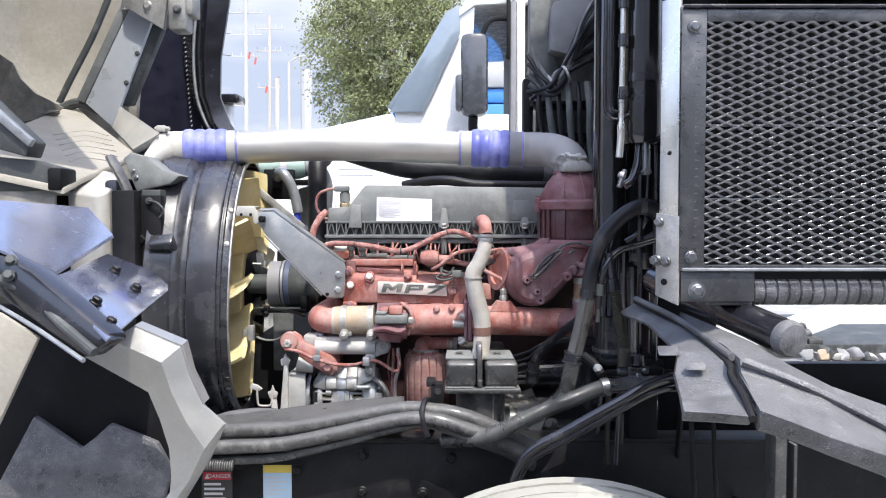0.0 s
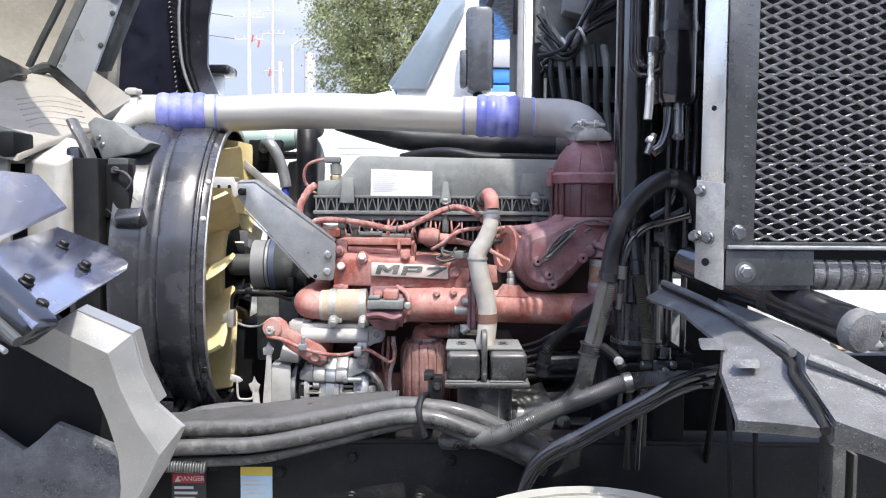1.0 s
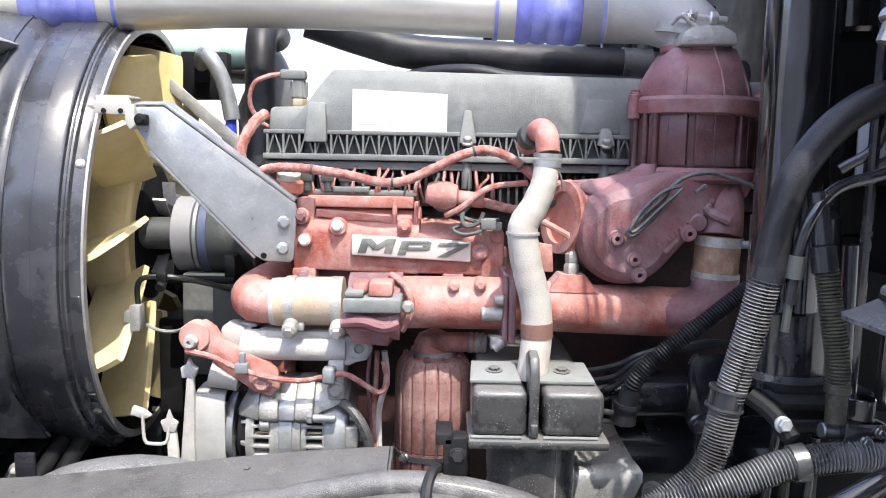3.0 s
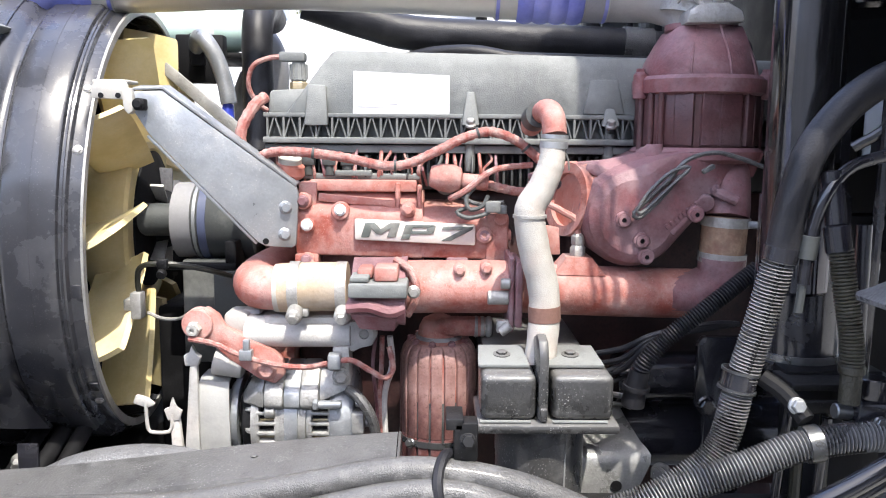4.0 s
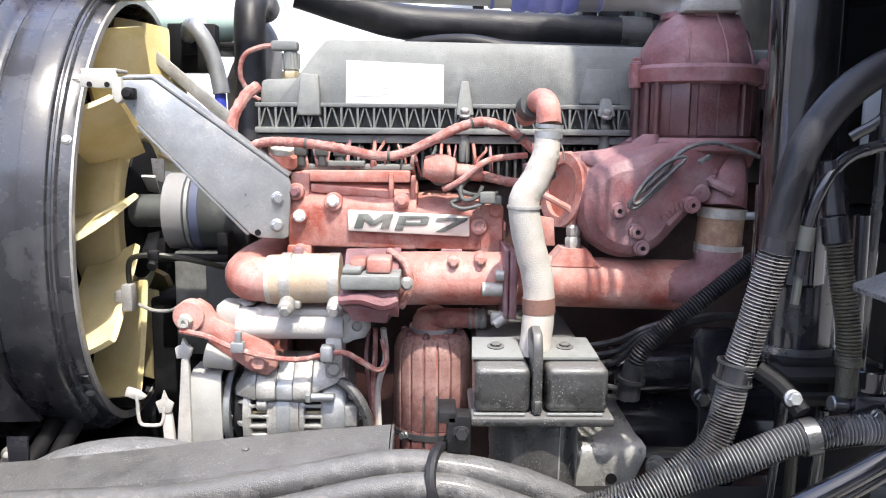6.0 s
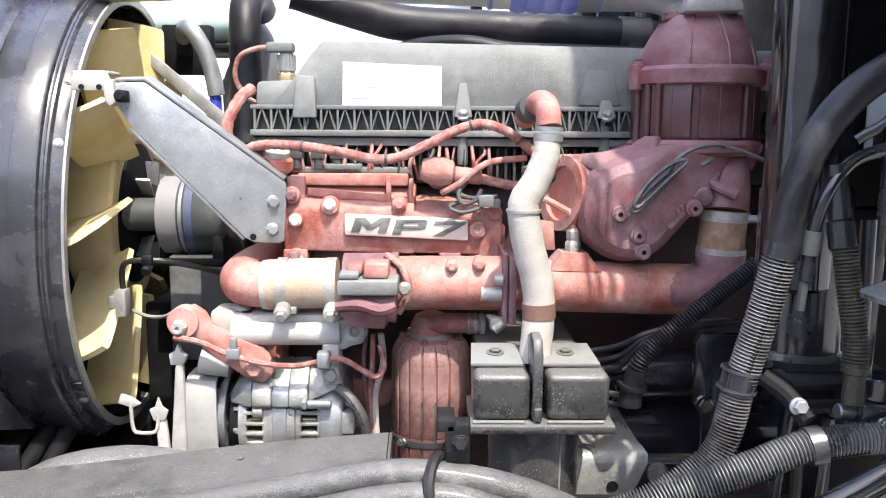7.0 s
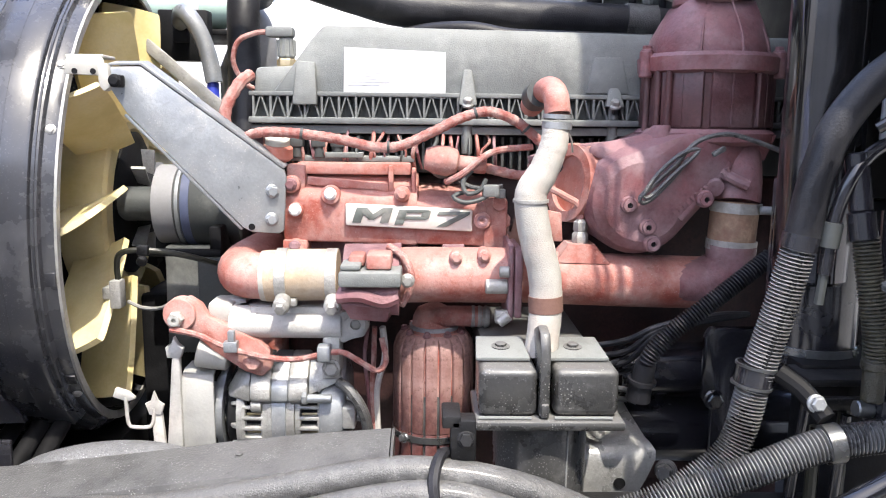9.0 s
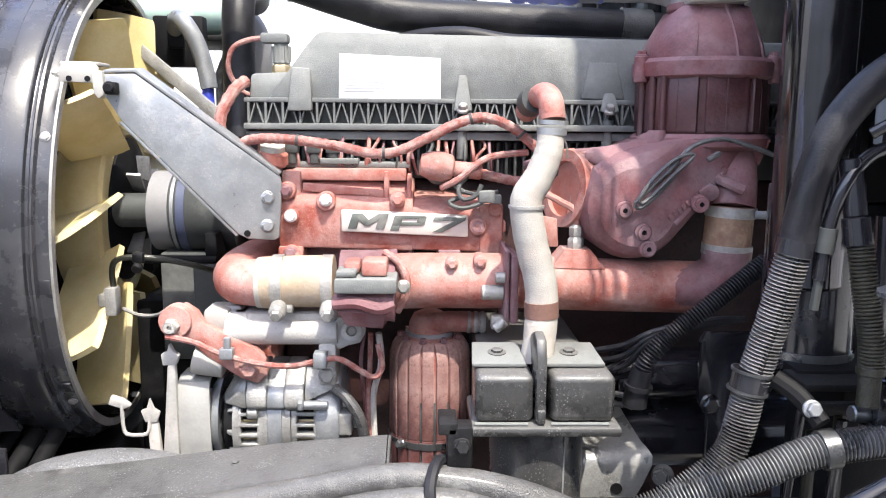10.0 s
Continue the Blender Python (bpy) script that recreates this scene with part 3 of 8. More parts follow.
for wx_ in (-1.5, 2.2, 4.6):
    w_ = part("wheel", lathe([(0.30, 0), (0.46, 0.0), (0.5, 0.05), (0.5, 0.22), (0.46, 0.27), (0.3, 0.27)], (wx_, 6.32, 0.5), (0, -1, 0), 36), TYRE, WT)
    part("rim", lathe([(0.29, 0), (0.29, 0.24), (0.24, 0.26), (0.2, 0.2), (0.1, 0.2), (0.09, 0.3), (0.05, 0.31)], (wx_, 6.32, 0.5), (0, -1, 0), 30), ALU, w_)
part("lettering", bars(-0.78, -0.33, 1.93, 2.02, 5.947, 2, 0.55, 4), PRINT, WT, "pale unreadable lettering bars")
MI = part("mirror", bev(join(box(0.13, 0.325, 5.78, 5.92, 2.36, 2.96, 0.05), box(0.09, 0.14, 5.8, 5.9, 2.4, 2.66, 0.02)), 0), MIRROR_GREY, WT, "tall dark grey door mirror housing")
part("stalk", tube([(0.22, 5.86, 2.36), (0.22, 5.9, 2.28), (0.24, 6.05, 2.2)], 0.035, 10, 0.03), BLACK_MATT, MI)
part("arm", tube([(0.28, 5.86, 2.94), (0.34, 5.88, 3.06), (0.46, 5.98, 3.1), (0.5, 6.05, 3.1)], 0.02, 8, 0.03), BLACK_MATT, MI)
part("grab_rail", box(0.472, 0.50, 5.96, 5.999, 2.80, 3.3, 0.008), BLACK_MATT, WT, "black door pillar trim")

SC = thing("site_cabin", "blue cabin with a pale roof standing in the yard", "cabin", (0.9, 10.8, 0))
part("wall", box(0.3, 1.6, 10.2, 11.4, 0, 3.05, 0.02), BLUE_BOX, SC)
part("upper_band", box(0.29, 1.61, 10.19, 11.41, 3.06, 3.24, 0.02), BLUE_BOX, SC)
part("roof", box(0.25, 1.65, 10.15, 11.45, 3.25, 3.50, 0.03), CONCRETE, SC, "pale grey roof")
MP = thing("marker_post", "white marker post with a black cap", "post", (-1.135, 4.2, 0))
part("shaft", cyl((-1.135, 4.2, 0), (-1.135, 4.2, 2.22), 0.04), WHITE_PAINT, MP)
part("cap", box(-1.20, -1.05, 4.12, 4.28, 2.22, 2.27, 0.015), BLACK_GLOSS, MP)

# unseen walls added behind the camera to set bounced light and reflections
solo("wall_south", box(-16, 16, -5.7, -5.5, 0, 4.6, 0.02), WALL_PALE, "unseen pale wall added to shape fill light and reflections", "wall", kind="structure")
solo("wall_west", box(-16.2, -16, -5.7, 3.0, 0, 4.6, 0.02), WALL_PALE, "unseen pale wall added to shape fill light and reflections", "wall", kind="structure")
solo("wall_east", box(16, 16.2, -5.7, 3.0, 0, 4.6, 0.02), WALL_PALE, "unseen pale wall added to shape fill light and reflections", "wall", kind="structure")

# ---- chassis of the truck ----
RAIL = thing("frame_rail", "black dusty steel frame rail with bolts along its web", "frame rail", (0, 1.95, 0.7))
part("web", box(-1.9, 3.2, 1.945, 1.955, 0.74, 1.085, 0.002), BLACK, RAIL)
part("flange", box(-1.9, 3.2, 1.945, 2.03, 1.085, 1.095, 0.002), BLACK, RAIL)
part("flange", box(-1.9, 3.2, 1.945, 2.03, 0.73, 0.74, 0.002), BLACK, RAIL)
for bx_, bz_ in ((-0.50, 1.035), (-0.197, 1.057), (-0.357, 1.02), (-0.20, 0.965), (-0.05, 0.962), (-0.30, 0.90), (0.02, 1.05), (-0.65, 0.93)):
    part("bolt", bolt((bx_, 1.945, bz_), (0, -1, 0), 0.011, 0.014), BLACK, RAIL)
solo("frame_rail", box(-1.9, 3.2, 2.92, 2.97, 0.74, 1.1, 0.003), BLACK, "black steel frame rail beyond the engine", "frame rail")
solo("cross_member", bev(box(-0.98, -0.62, 2.035, 2.915, 0.76, 1.0, 0.02), 0), BLACK_MATT, "black steel cross member under the radiator", "cross member")
solo("cross_member", box(-0.60, -0.46, 2.5, 2.915, 0.85, 1.26, 0.01), BLACK_MATT, "black plate cross member ahead of the engine", "cross member")

ST = thing("warning_sticker", "red and black warning sticker on the frame rail", "sticker", (-0.56, 1.944, 0.98))
part("backing", box(-0.596, -0.520, 1.9425, 1.9445, 0.92, 1.018, 0), PRINT_DARK, ST)
part("red_band", box(-0.592, -0.524, 1.941, 1.9424, 0.995, 1.014, 0), STICK_RED, ST)
part("lettering", join(words("DANGER", 0.0145, pose(-0.552, 1.9405, 1.0045, 90), 0.0004), ), PAPER, ST, "white warning word")
part("triangle", slab([(-0.588, 1.9408, 0.998), (-0.576, 1.9408, 0.998), (-0.582, 1.9408, 1.011)], (0, -0.0005, 0), 0), PAPER, ST)
part("print", bars(-0.590, -0.526, 0.93, 0.99, 1.9424, 5, 0.5, 3), PAPER, ST)
ST = thing("information_sticker", "pale blue sticker with a yellow head on the frame rail", "sticker", (-0.41, 1.944, 0.98))
part("backing", box(-0.444, -0.374, 1.9425, 1.9445, 0.93, 1.012, 0), STICK_BLUE, ST)
part("yellow_band", box(-0.444, -0.374, 1.9425, 1.9445, 1.0125, 1.031, 0), STICK_YELLOW, ST)
part("print", bars(-0.438, -0.382, 0.955, 1.005, 1.9424, 5, 0.4, 8), PRINT, ST)

# dusty bar and hoses along the rail
RC = thing("rail_cover", "flat-topped dusty black cable duct along the frame rail", "duct", (-0.4, 1.98, 1.1))
rows_ = [[(x_, 1.953, z_ - 0.045), (x_, 1.950, z_ - 0.006), (x_, 1.956, z_ + 0.004), (x_, 1.975, z_ + 0.010), (x_, 2.035, z_ + 0.020), (x_, 2.045, z_ + 0.015), (x_, 2.046, z_ - 0.03)] for x_, z_ in ((-0.95, 1.085), (-0.75, 1.097), (-0.6, 1.108), (-0.45, 1.125), (-0.33, 1.141), (-0.22, 1.153), (-0.105, 1.162))]
part("cover", sheet(rows_, (0, 0.006, -0.008)), RAIL_TOP, RC)
part("end_cap", slab([(-0.104, p_[1], p_[2]) for p_ in rows_[-1]], (0.004, 0, 0), 0.001), RAIL_TOP, RC)
for x_, z_ in ((-0.62, 1.118), (-0.30, 1.158)):
    part("rivet", bolt((x_, 2.0, z_), (0, -0.2, 1), 0.005, 0.004), RAIL_TOP, RC)
LOOM = thing("hose_bundle", "bundle of dusty black hoses tied along the frame rail", "hose bundle", (-0.1, 1.9, 1.1))
for k_, (dy, dz, r_) in enumerate(((0.0, 0.018, 0.019), (-0.022, -0.008, 0.017), (0.012, -0.022, 0.016), (-0.01, -0.036, 0.011))):
    part("hose", tube([(-1.1, 1.9 + dy, 1.075 + dz * 1.2), (-0.54, 1.9 + dy, 1.105 + dz * 1.3), (-0.39, 1.9 + dy, 1.112 + dz * 1.2), (-0.25, 1.9 + dy, 1.137 + dz), (-0.114, 1.9 + dy, 1.166 + dz * 0.8),
                       (-0.026, 1.9 + dy, 1.168 + dz * 0.6), (0.06, 1.895 + dy, 1.146 + dz * 0.9), (0.14, 1.90 + dy, 1.112 + dz * 0.8), (0.22, 1.91 + dy, 1.07 + dz * 0.8)], r_, 14, 0.012), RUBBER_DUST, LOOM)
part("tie", tube([(-0.038, 1.862, 1.13), (-0.05, 1.868, 1.18), (-0.04, 1.9, 1.205), (-0.022, 1.93, 1.18), (-0.025, 1.925, 1.13), (-0.034, 1.89, 1.118), (-0.038, 1.862, 1.13)], 0.007, 8, 0.008), RUBBER, LOOM, "black rubber tie")
part("clip", join(box(-0.03, 0.0, 1.9, 1.93, 1.195, 1.245, 0.003), box(-0.04, -0.018, 1.9, 1.95, 1.235, 1.25, 0.002), bolt((-0.012, 1.9, 1.222), (0, -1, 0.3), 0.009, 0.012)), BLACK, LOOM)

ROUTE = [(0.02, 1.94, 1.095), (0.07, 1.91, 1.108), (0.12, 1.878, 1.130), (0.19, 1.862, 1.160), (0.245, 1.862, 1.190), (0.288, 1.866, 1.232), (0.307, 1.866, 1.310), (0.325, 1.860, 1.390), (0.3385, 1.853, 1.466)]
CGH = thing("corrugated_hose", "black corrugated conduit rising beside the stack", "hose", ROUTE[4], group="corrugated hoses")
part("conduit", corrugated(ROUTE, 0.0185, 0.0042), CONDUIT, CGH)
part("split_seam", tube([tuple(Vector(p) + Vector((-0.0015, -0.0148, 0.0015))) for p in ROUTE[6:]], 0.0032, 8, 0.008), BLACK_MATT, CGH, "dark open split along the conduit")
ROUTE = [(0.0, 1.925, 1.098), (0.05, 1.895, 1.108), (0.10, 1.855, 1.128), (0.163, 1.825, 1.163), (0.225, 1.822, 1.195), (0.296, 1.818, 1.224), (0.36, 1.818, 1.250), (0.43, 1.82, 1.261), (0.50, 1.83, 1.258), (0.62, 1.85, 1.253)]
CGH = thing("corrugated_hose", "black corrugated conduit running back under the cab", "hose", ROUTE[4], group="corrugated hoses")
part("conduit", corrugated(ROUTE, 0.0185, 0.0042), CONDUIT, CGH)
part("split_seam", tube([tuple(Vector(p) + Vector((0, -0.012, -0.010))) for p in ROUTE[3:8]], 0.0032, 8, 0.008), BLACK_MATT, CGH, "dark open split along the conduit")
solo("corrugated_hose", corrugated([(0.40, 2.06, 1.415), (0.328, 2.05, 1.360), (0.272, 2.05, 1.314), (0.243, 2.05, 1.280), (0.236, 2.055, 1.258)], 0.0125, 0.0044), RUBBER, "thin black corrugated conduit below the red pipe", "hose", group="corrugated hoses")
WPL = thing("wire_plug", "black cable plug below the thin conduit", "connector", (0.235, 2.055, 1.23))
part("boot", tube([(0.238, 2.053, 1.268), (0.234, 2.056, 1.245), (0.231, 2.06, 1.215)], 0.0165, 14, 0.008, lambda s, L: 0.85 + 0.2 * s / L), RUBBER, WPL)
part("collar", ring((0.2345, 2.056, 1.245), (-0.1, 0.1, -1), 0.012, 0.0195, 0.006, 24), RUBBER, WPL)
for i in range(2):
    part("pigtail", tube([(0.23, 2.06, 1.222 - 0.012 * i), (0.215, 2.07, 1.225 - 0.014 * i), (0.19, 2.09, 1.222 - 0.016 * i)], 0.0042, 8, 0.006), STEEL_DARK, WPL)
BH = thing("coolant_hose", "thick black rubber hose curving down beside the cab", "hose", (0.4, 1.86, 1.5))
part("hose", tube([(0.545, 1.89, 1.50), (0.535, 1.88, 1.57), (0.518, 1.865, 1.625), (0.492, 1.855, 1.658), (0.460, 1.85, 1.668), (0.425, 1.85, 1.652), (0.392, 1.85, 1.623), (0.363, 1.85, 1.580), (0.347, 1.85, 1.525), (0.339, 1.852, 1.468)], 0.0185, 20, 0.008), RUBBER, BH)
part("tag", tube([(0.470, 1.85, 1.667), (0.456, 1.85, 1.667)], 0.0190, 18, 0.008), PANEL, BH, "pale printed tag")
part("collar", tube([(0.3395, 1.852, 1.474), (0.337, 1.853, 1.458)], 0.0200, 18, 0.01), BLACK_GLOSS, BH)
PCL = thing("hose_clip", "pale grey clip round the corrugated hose", "clip", (0.306, 1.868, 1.31))
part("strap", tube([(0.3045, 1.868, 1.303), (0.308, 1.868, 1.325)], 0.021, 18, 0.005), BLACK_GLOSS, PCL)
part("rim", ring((0.3035, 1.868, 1.300), (0.15, 0, 1), 0.018, 0.0225, 0.003), PANEL, PCL)
part("rim", ring((0.3075, 1.868, 1.322), (0.15, 0, 1), 0.018, 0.0225, 0.003), PANEL, PCL)
part("bracket", tube([(0.33, 1.862, 1.318), (0.352, 1.845, 1.302), (0.366, 1.82, 1.28)], 0.0105, 10, 0.01), BLACK_MATT, PCL)
part("strap", tube([(0.366, 1.8185, 1.2515), (0.382, 1.8185, 1.2545)], 0.0215, 18, 0.006), STEEL_DARK, PCL, "bright steel strap")
part("bolt", bolt((0.357, 1.826, 1.295), (0, -1, 0.2), 0.008, 0.01), STEEL, PCL)
TT = thing("twin_tubes", "pair of black steel tubes bending down to the rail", "pipe", (0.3, 1.75, 1.2))
for k_, (dy, dz) in enumerate(((0, 0), (0.012, -0.022))):
    part("tube", tube([(0.60, 1.80 + dy, 1.30 + dz), (0.47, 1.76 + dy, 1.275 + dz), (0.383, 1.75 + dy, 1.232 + dz), (0.271, 1.75 + dy, 1.168 + dz), (0.195, 1.755 + dy, 1.122 + dz), (0.162, 1.765 + dy, 1.06 + dz), (0.15, 1.78 + dy, 0.98 + dz), (0.15, 1.85 + dy, 0.86 + dz), (0.15, 1.95, 0.83)], 0.0115, 12, 0.01), BLACK_GLOSS, TT)

# steer tyre
TY = thing("steer_wheel", "dusty steer tyre under the engine bay", "wheel", (0.262, 1.6, 0))
prof_ = [(0.30, 0.0), (0.44, -0.01), (0.52, 0.02), (0.545, 0.06), (0.549, 0.15), (0.545, 0.24), (0.52, 0.28), (0.44, 0.31), (0.30, 0.30)]
tr_ = part("tyre", lathe(prof_, (0.262, 1.74, 0.536), (0, -1, 0), 72), TYRE, TY)
for k_ in range(4):
    part("tread_rib", ring((0.262, 1.69 - 0.055 * k_, 0.536), (0, -1, 0), 0.54, 0.5505, 0.036, 72), TYRE, tr_)
part("rim", lathe([(0.29, 0.02), (0.29, 0.28), (0.2, 0.22), (0.1, 0.2), (0.06, 0.26)], (0.262, 1.74, 0.536), (0, -1, 0), 30), ALU, TY)
part("hub", cyl((0.262, 1.74, 0.536), (0.262, 2.0, 0.536), 0.09), BLACK_MATT, TY)

# ---- engine ----
EN = thing("engine", "red dusty six-cylinder diesel engine with grey valve cover", "engine", (0.05, 2.5, 0.8))
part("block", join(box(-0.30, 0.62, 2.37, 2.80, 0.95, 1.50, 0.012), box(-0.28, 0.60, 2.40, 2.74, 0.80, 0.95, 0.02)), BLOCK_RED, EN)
part("front_cover", join(box(-0.345, -0.302, 2.34, 2.82, 1.02, 1.50, 0.01), box(-0.335, -0.302, 2.36, 2.50, 1.50, 1.64, 0.012)), RED, EN)
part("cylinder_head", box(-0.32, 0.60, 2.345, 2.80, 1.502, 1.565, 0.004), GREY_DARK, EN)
for k_ in range(40):
    x_ = -0.31 + k_ * 0.0142
    if x_ < 0.25:
        part("head_fin", box(x_, x_ + 0.0045, 2.315, 2.345, 1.508, 1.562, 0.001), GREY_DARK, EN)
# valve cover
VC = part("valve_cover", join(
    slab([(-0.305, 2.305, 1.628), (-0.245, 2.3085, 1.712), (-0.225, 2.320, 1.734), (-0.225, 2.66, 1.745), (-0.245, 2.78, 1.72), (-0.305, 2.80, 1.628)], (0.87, 0, -0.012), 0.006),
    slab([(-0.335, 2.312, 1.628), (-0.333, 2.318, 1.668), (-0.30, 2.32, 1.67), (-0.262, 2.318, 1.672), (-0.246, 2.316, 1.660), (-0.238, 2.312, 1.628)], (0, 0.3, 0), 0.006)), GREY_COVER, EN, "grey plastic valve cover")
part("rim_strip", join(box(-0.340, 0.565, 2.296, 2.80, 1.6235, 1.6305, 0.0015), box(-0.340, 0.565, 2.290, 2.80, 1.581, 1.591, 0.002), box(-0.338, 0.56, 2.300, 2.78, 1.566, 1.579, 0.002)), GREY_COVER, VC)
# recess floor darker than the cover: the shade between the ribs as colour
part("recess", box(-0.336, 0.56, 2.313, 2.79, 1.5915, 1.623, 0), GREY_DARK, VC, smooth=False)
ribs_ = []
n_ = 33
for k_ in range(n_):
    xa_ = -0.335 + k_ * 0.0268
    ribs_.append(box(xa_, xa_ + 0.0035, 2.297, 2.3135, 1.591, 1.6236, 0))
    for s_ in (1, -1):
        xm_ = xa_ + 0.0134
        ribs_.append(slab([(xm_, 2.298, 1.623), (xm_ + s_ * 0.0022, 2.298, 1.623), (xm_ + s_ * 0.0122, 2.298, 1.5915), (xm_ + s_ * 0.0095, 2.298, 1.5915)], (0, 0.015, 0), 0))
part("rib_lattice", join(*ribs_), GREY_COVER, VC, smooth=False)
part("end_buttress", slab([(-0.272, 2.288, 1.610), (-0.232, 2.288, 1.610), (-0.236, 2.300, 1.676), (-0.266, 2.300, 1.678)], (0, 0.025, 0), 0.004), GREY_COVER, VC)
for x_, w_, zt_ in ((0.003, 0.015, 1.668), (0.235, 0.015, 1.65)):
    part("buttress", slab([(x_ - w_, 2.287, 1.612), (x_ + w_, 2.287, 1.612), (x_ + w_ * 0.45, 2.305, zt_), (x_ - w_ * 0.45, 2.305, zt_)], (0, 0.02, 0), 0.003), GREY_COVER, VC)
    part("bolt", bolt((x_, 2.292, 1.612), (0, -0.5, 1), 0.0075, 0.012), ALU_CAST, VC)
    part("spacer", cyl((x_, 2.305, 1.535), (x_, 2.305, 1.60), 0.009), GREY_COVER, VC)
for x0_, x1_ in ((0.19, 0.26), (0.285, 0.36)):
    part("boss", slab([(x0_, 2.30, 1.632), (x0_ + 0.012, 2.306, 1.69), (x1_ - 0.012, 2.306, 1.69), (x1_, 2.30, 1.632)], (0, 0.03, 0), 0.004), GREY_COVER, VC)
part("label", slab([(-0.192, 2.3035, 1.6295), (-0.191, 2.3063, 1.6995), (-0.032, 2.3063, 1.6935), (-0.032, 2.3035, 1.6215)], (0, -0.0012, 0), 0), PAPER, VC, "white paper label")
part("print", bars(-0.186, -0.110, 1.640, 1.694, 2.3022, 11, 0.3, 6), PRINT, VC)
# oil sensor and wiring on the cover
SN = thing("pressure_sensor", "grey plastic sensor plug with brass base on the valve cover", "sensor", (-0.287, 2.33, 1.67))
part("nut", lathe([(0.014, 0), (0.016, 0.004), (0.016, 0.012), (0.011, 0.016)], (-0.287, 2.34, 1.669), (0, 0, 1), 6), BRASS, SN)
part("plug", join(cyl((-0.287, 2.34, 1.684), (-0.287, 2.34, 1.716), 0.0135, 0.0115), box(-0.318, -0.274, 2.325, 2.352, 1.716, 1.732, 0.004)), GREY_COVER, SN)
for k_ in range(10):
    a_ = k_ * 0.628
    part("rib", box(-0.2885, -0.2855, 2.352, 2.3555, 1.687, 1.712, 0, Matrix.Translation((-0.287, 2.34, 0)) @ Matrix.Rotation(a_, 4, "Z") @ Matrix.Translation((0.287, -2.34, 0))), GREY_COVER, SN)
part("cable", tube([(-0.315, 2.338, 1.724), (-0.335, 2.335, 1.722), (-0.362, 2.33, 1.708), (-0.37, 2.33, 1.675), (-0.355, 2.335, 1.645), (-0.34, 2.34, 1.635)], 0.0042, 8, 0.008), RED_WIRE, SN)

# intake manifold with badge
IM = part("intake_manifold", join(
    slab([(-0.283, 2.255, 1.400), (-0.283, 2.25, 1.470), (-0.283, 2.285, 1.505), (-0.283, 2.37, 1.512), (-0.283, 2.37, 1.395)], (0.21, 0, -0.006), 0.006),
    slab([(-0.08, 2.255, 1.396), (-0.08, 2.25, 1.462), (-0.08, 2.285, 1.478), (-0.08, 2.37, 1.485), (-0.08, 2.37, 1.390)], (0.145, 0, -0.004), 0.006),
    slab([(-0.245, 2.262, 1.488), (-0.2, 2.262, 1.483), (-0.14, 2.262, 1.481), (-0.12, 2.262, 1.474), (-0.12, 2.262, 1.49), (-0.245, 2.262, 1.50)], (0, 0.02, 0), 0.001)), RED, EN, "red cast intake manifold")
for name_, b_ in (("top_rail", box(-0.262, -0.085, 2.27, 2.36, 1.503, 1.522, 0.003)), ("end_lug", box(-0.278, -0.248, 2.262, 2.34, 1.47, 1.519, 0.004)), ("web", box(-0.120, -0.112, 2.262, 2.34, 1.455, 1.518, 0.002)), ("web", box(-0.084, -0.077, 2.262, 2.34, 1.45, 1.514, 0.002)),
                  ("lower_lug", box(-0.284, -0.245, 2.25, 2.30, 1.375, 1.402, 0.004)), ("end_flange", box(0.028, 0.066, 2.25, 2.3, 1.385, 1.47, 0.006)), ("end_tab", box(0.060, 0.070, 2.255, 2.29, 1.395, 1.412, 0.003)), ("end_tab", box(0.060, 0.071, 2.255, 2.29, 1.425, 1.442, 0.003)), ("end_boss", cyl((0.052, 2.27, 1.462), (0.052, 2.243, 1.462), 0.011))):
    part(name_, b_, RED, IM)
part("lower_casting", join(box(-0.28, 0.05, 2.29, 2.37, 1.30, 1.396, 0.006), box(-0.115, -0.109, 2.262, 2.30, 1.365, 1.397, 0.002), box(-0.083, -0.077, 2.262, 2.30, 1.365, 1.397, 0.002), box(-0.115, -0.077, 2.262, 2.30, 1.363, 1.369, 0.002),
                           box(-0.035, 0.0, 2.25, 2.32, 1.385, 1.397, 0.003)), RED_DEEP, EN)
part("pocket", box(-0.073, -0.037, 2.2875, 2.2899, 1.368, 1.392, 0), BLACK_MATT, EN, smooth=False)
BD = part("badge", join(slab([(-0.185, 2.243, 1.4265), (-0.185, 2.243, 1.4605), (0.011, 2.243, 1.4525), (0.011, 2.243, 1.418)], (0, 0.011, 0), 0.003)), BADGE, EN, "pale metal model badge")
for x_, z_, r_ in ((-0.268, 1.489, 0.0135), (-0.098, 1.476, 0.012), (-0.208, 1.473, 0.015), (-0.262, 1.449, 0.012), (0.026, 1.435, 0.0135), (-0.263, 1.392, 0.0125)):
    part("boss", cyl((x_, 2.262, z_), (x_, 2.244, z_), r_), RED, IM)
for x_, z_, m_ in ((-0.268, 1.489, RED_DEEP), (-0.098, 1.476, RED), (-0.208, 1.475, PAPER), (-0.262, 1.450, PAPER), (-0.263, 1.393, RED_DEEP)):
    part("bolt", bolt((x_, 2.244, z_), (0, -1, 0), 0.0078, 0.009), m_, IM)
part("plug", ring((0.026, 2.2455, 1.435), (0, -1, 0), 0.004, 0.0085, 0.004, 24), RED_DEEP, IM)
part("stud", lathe([(0.012, 0), (0.012, 0.004), (0.004, 0.006)], (-0.17, 2.288, 1.383), (0, -1, 0), 16), ALU_PALE, IM)


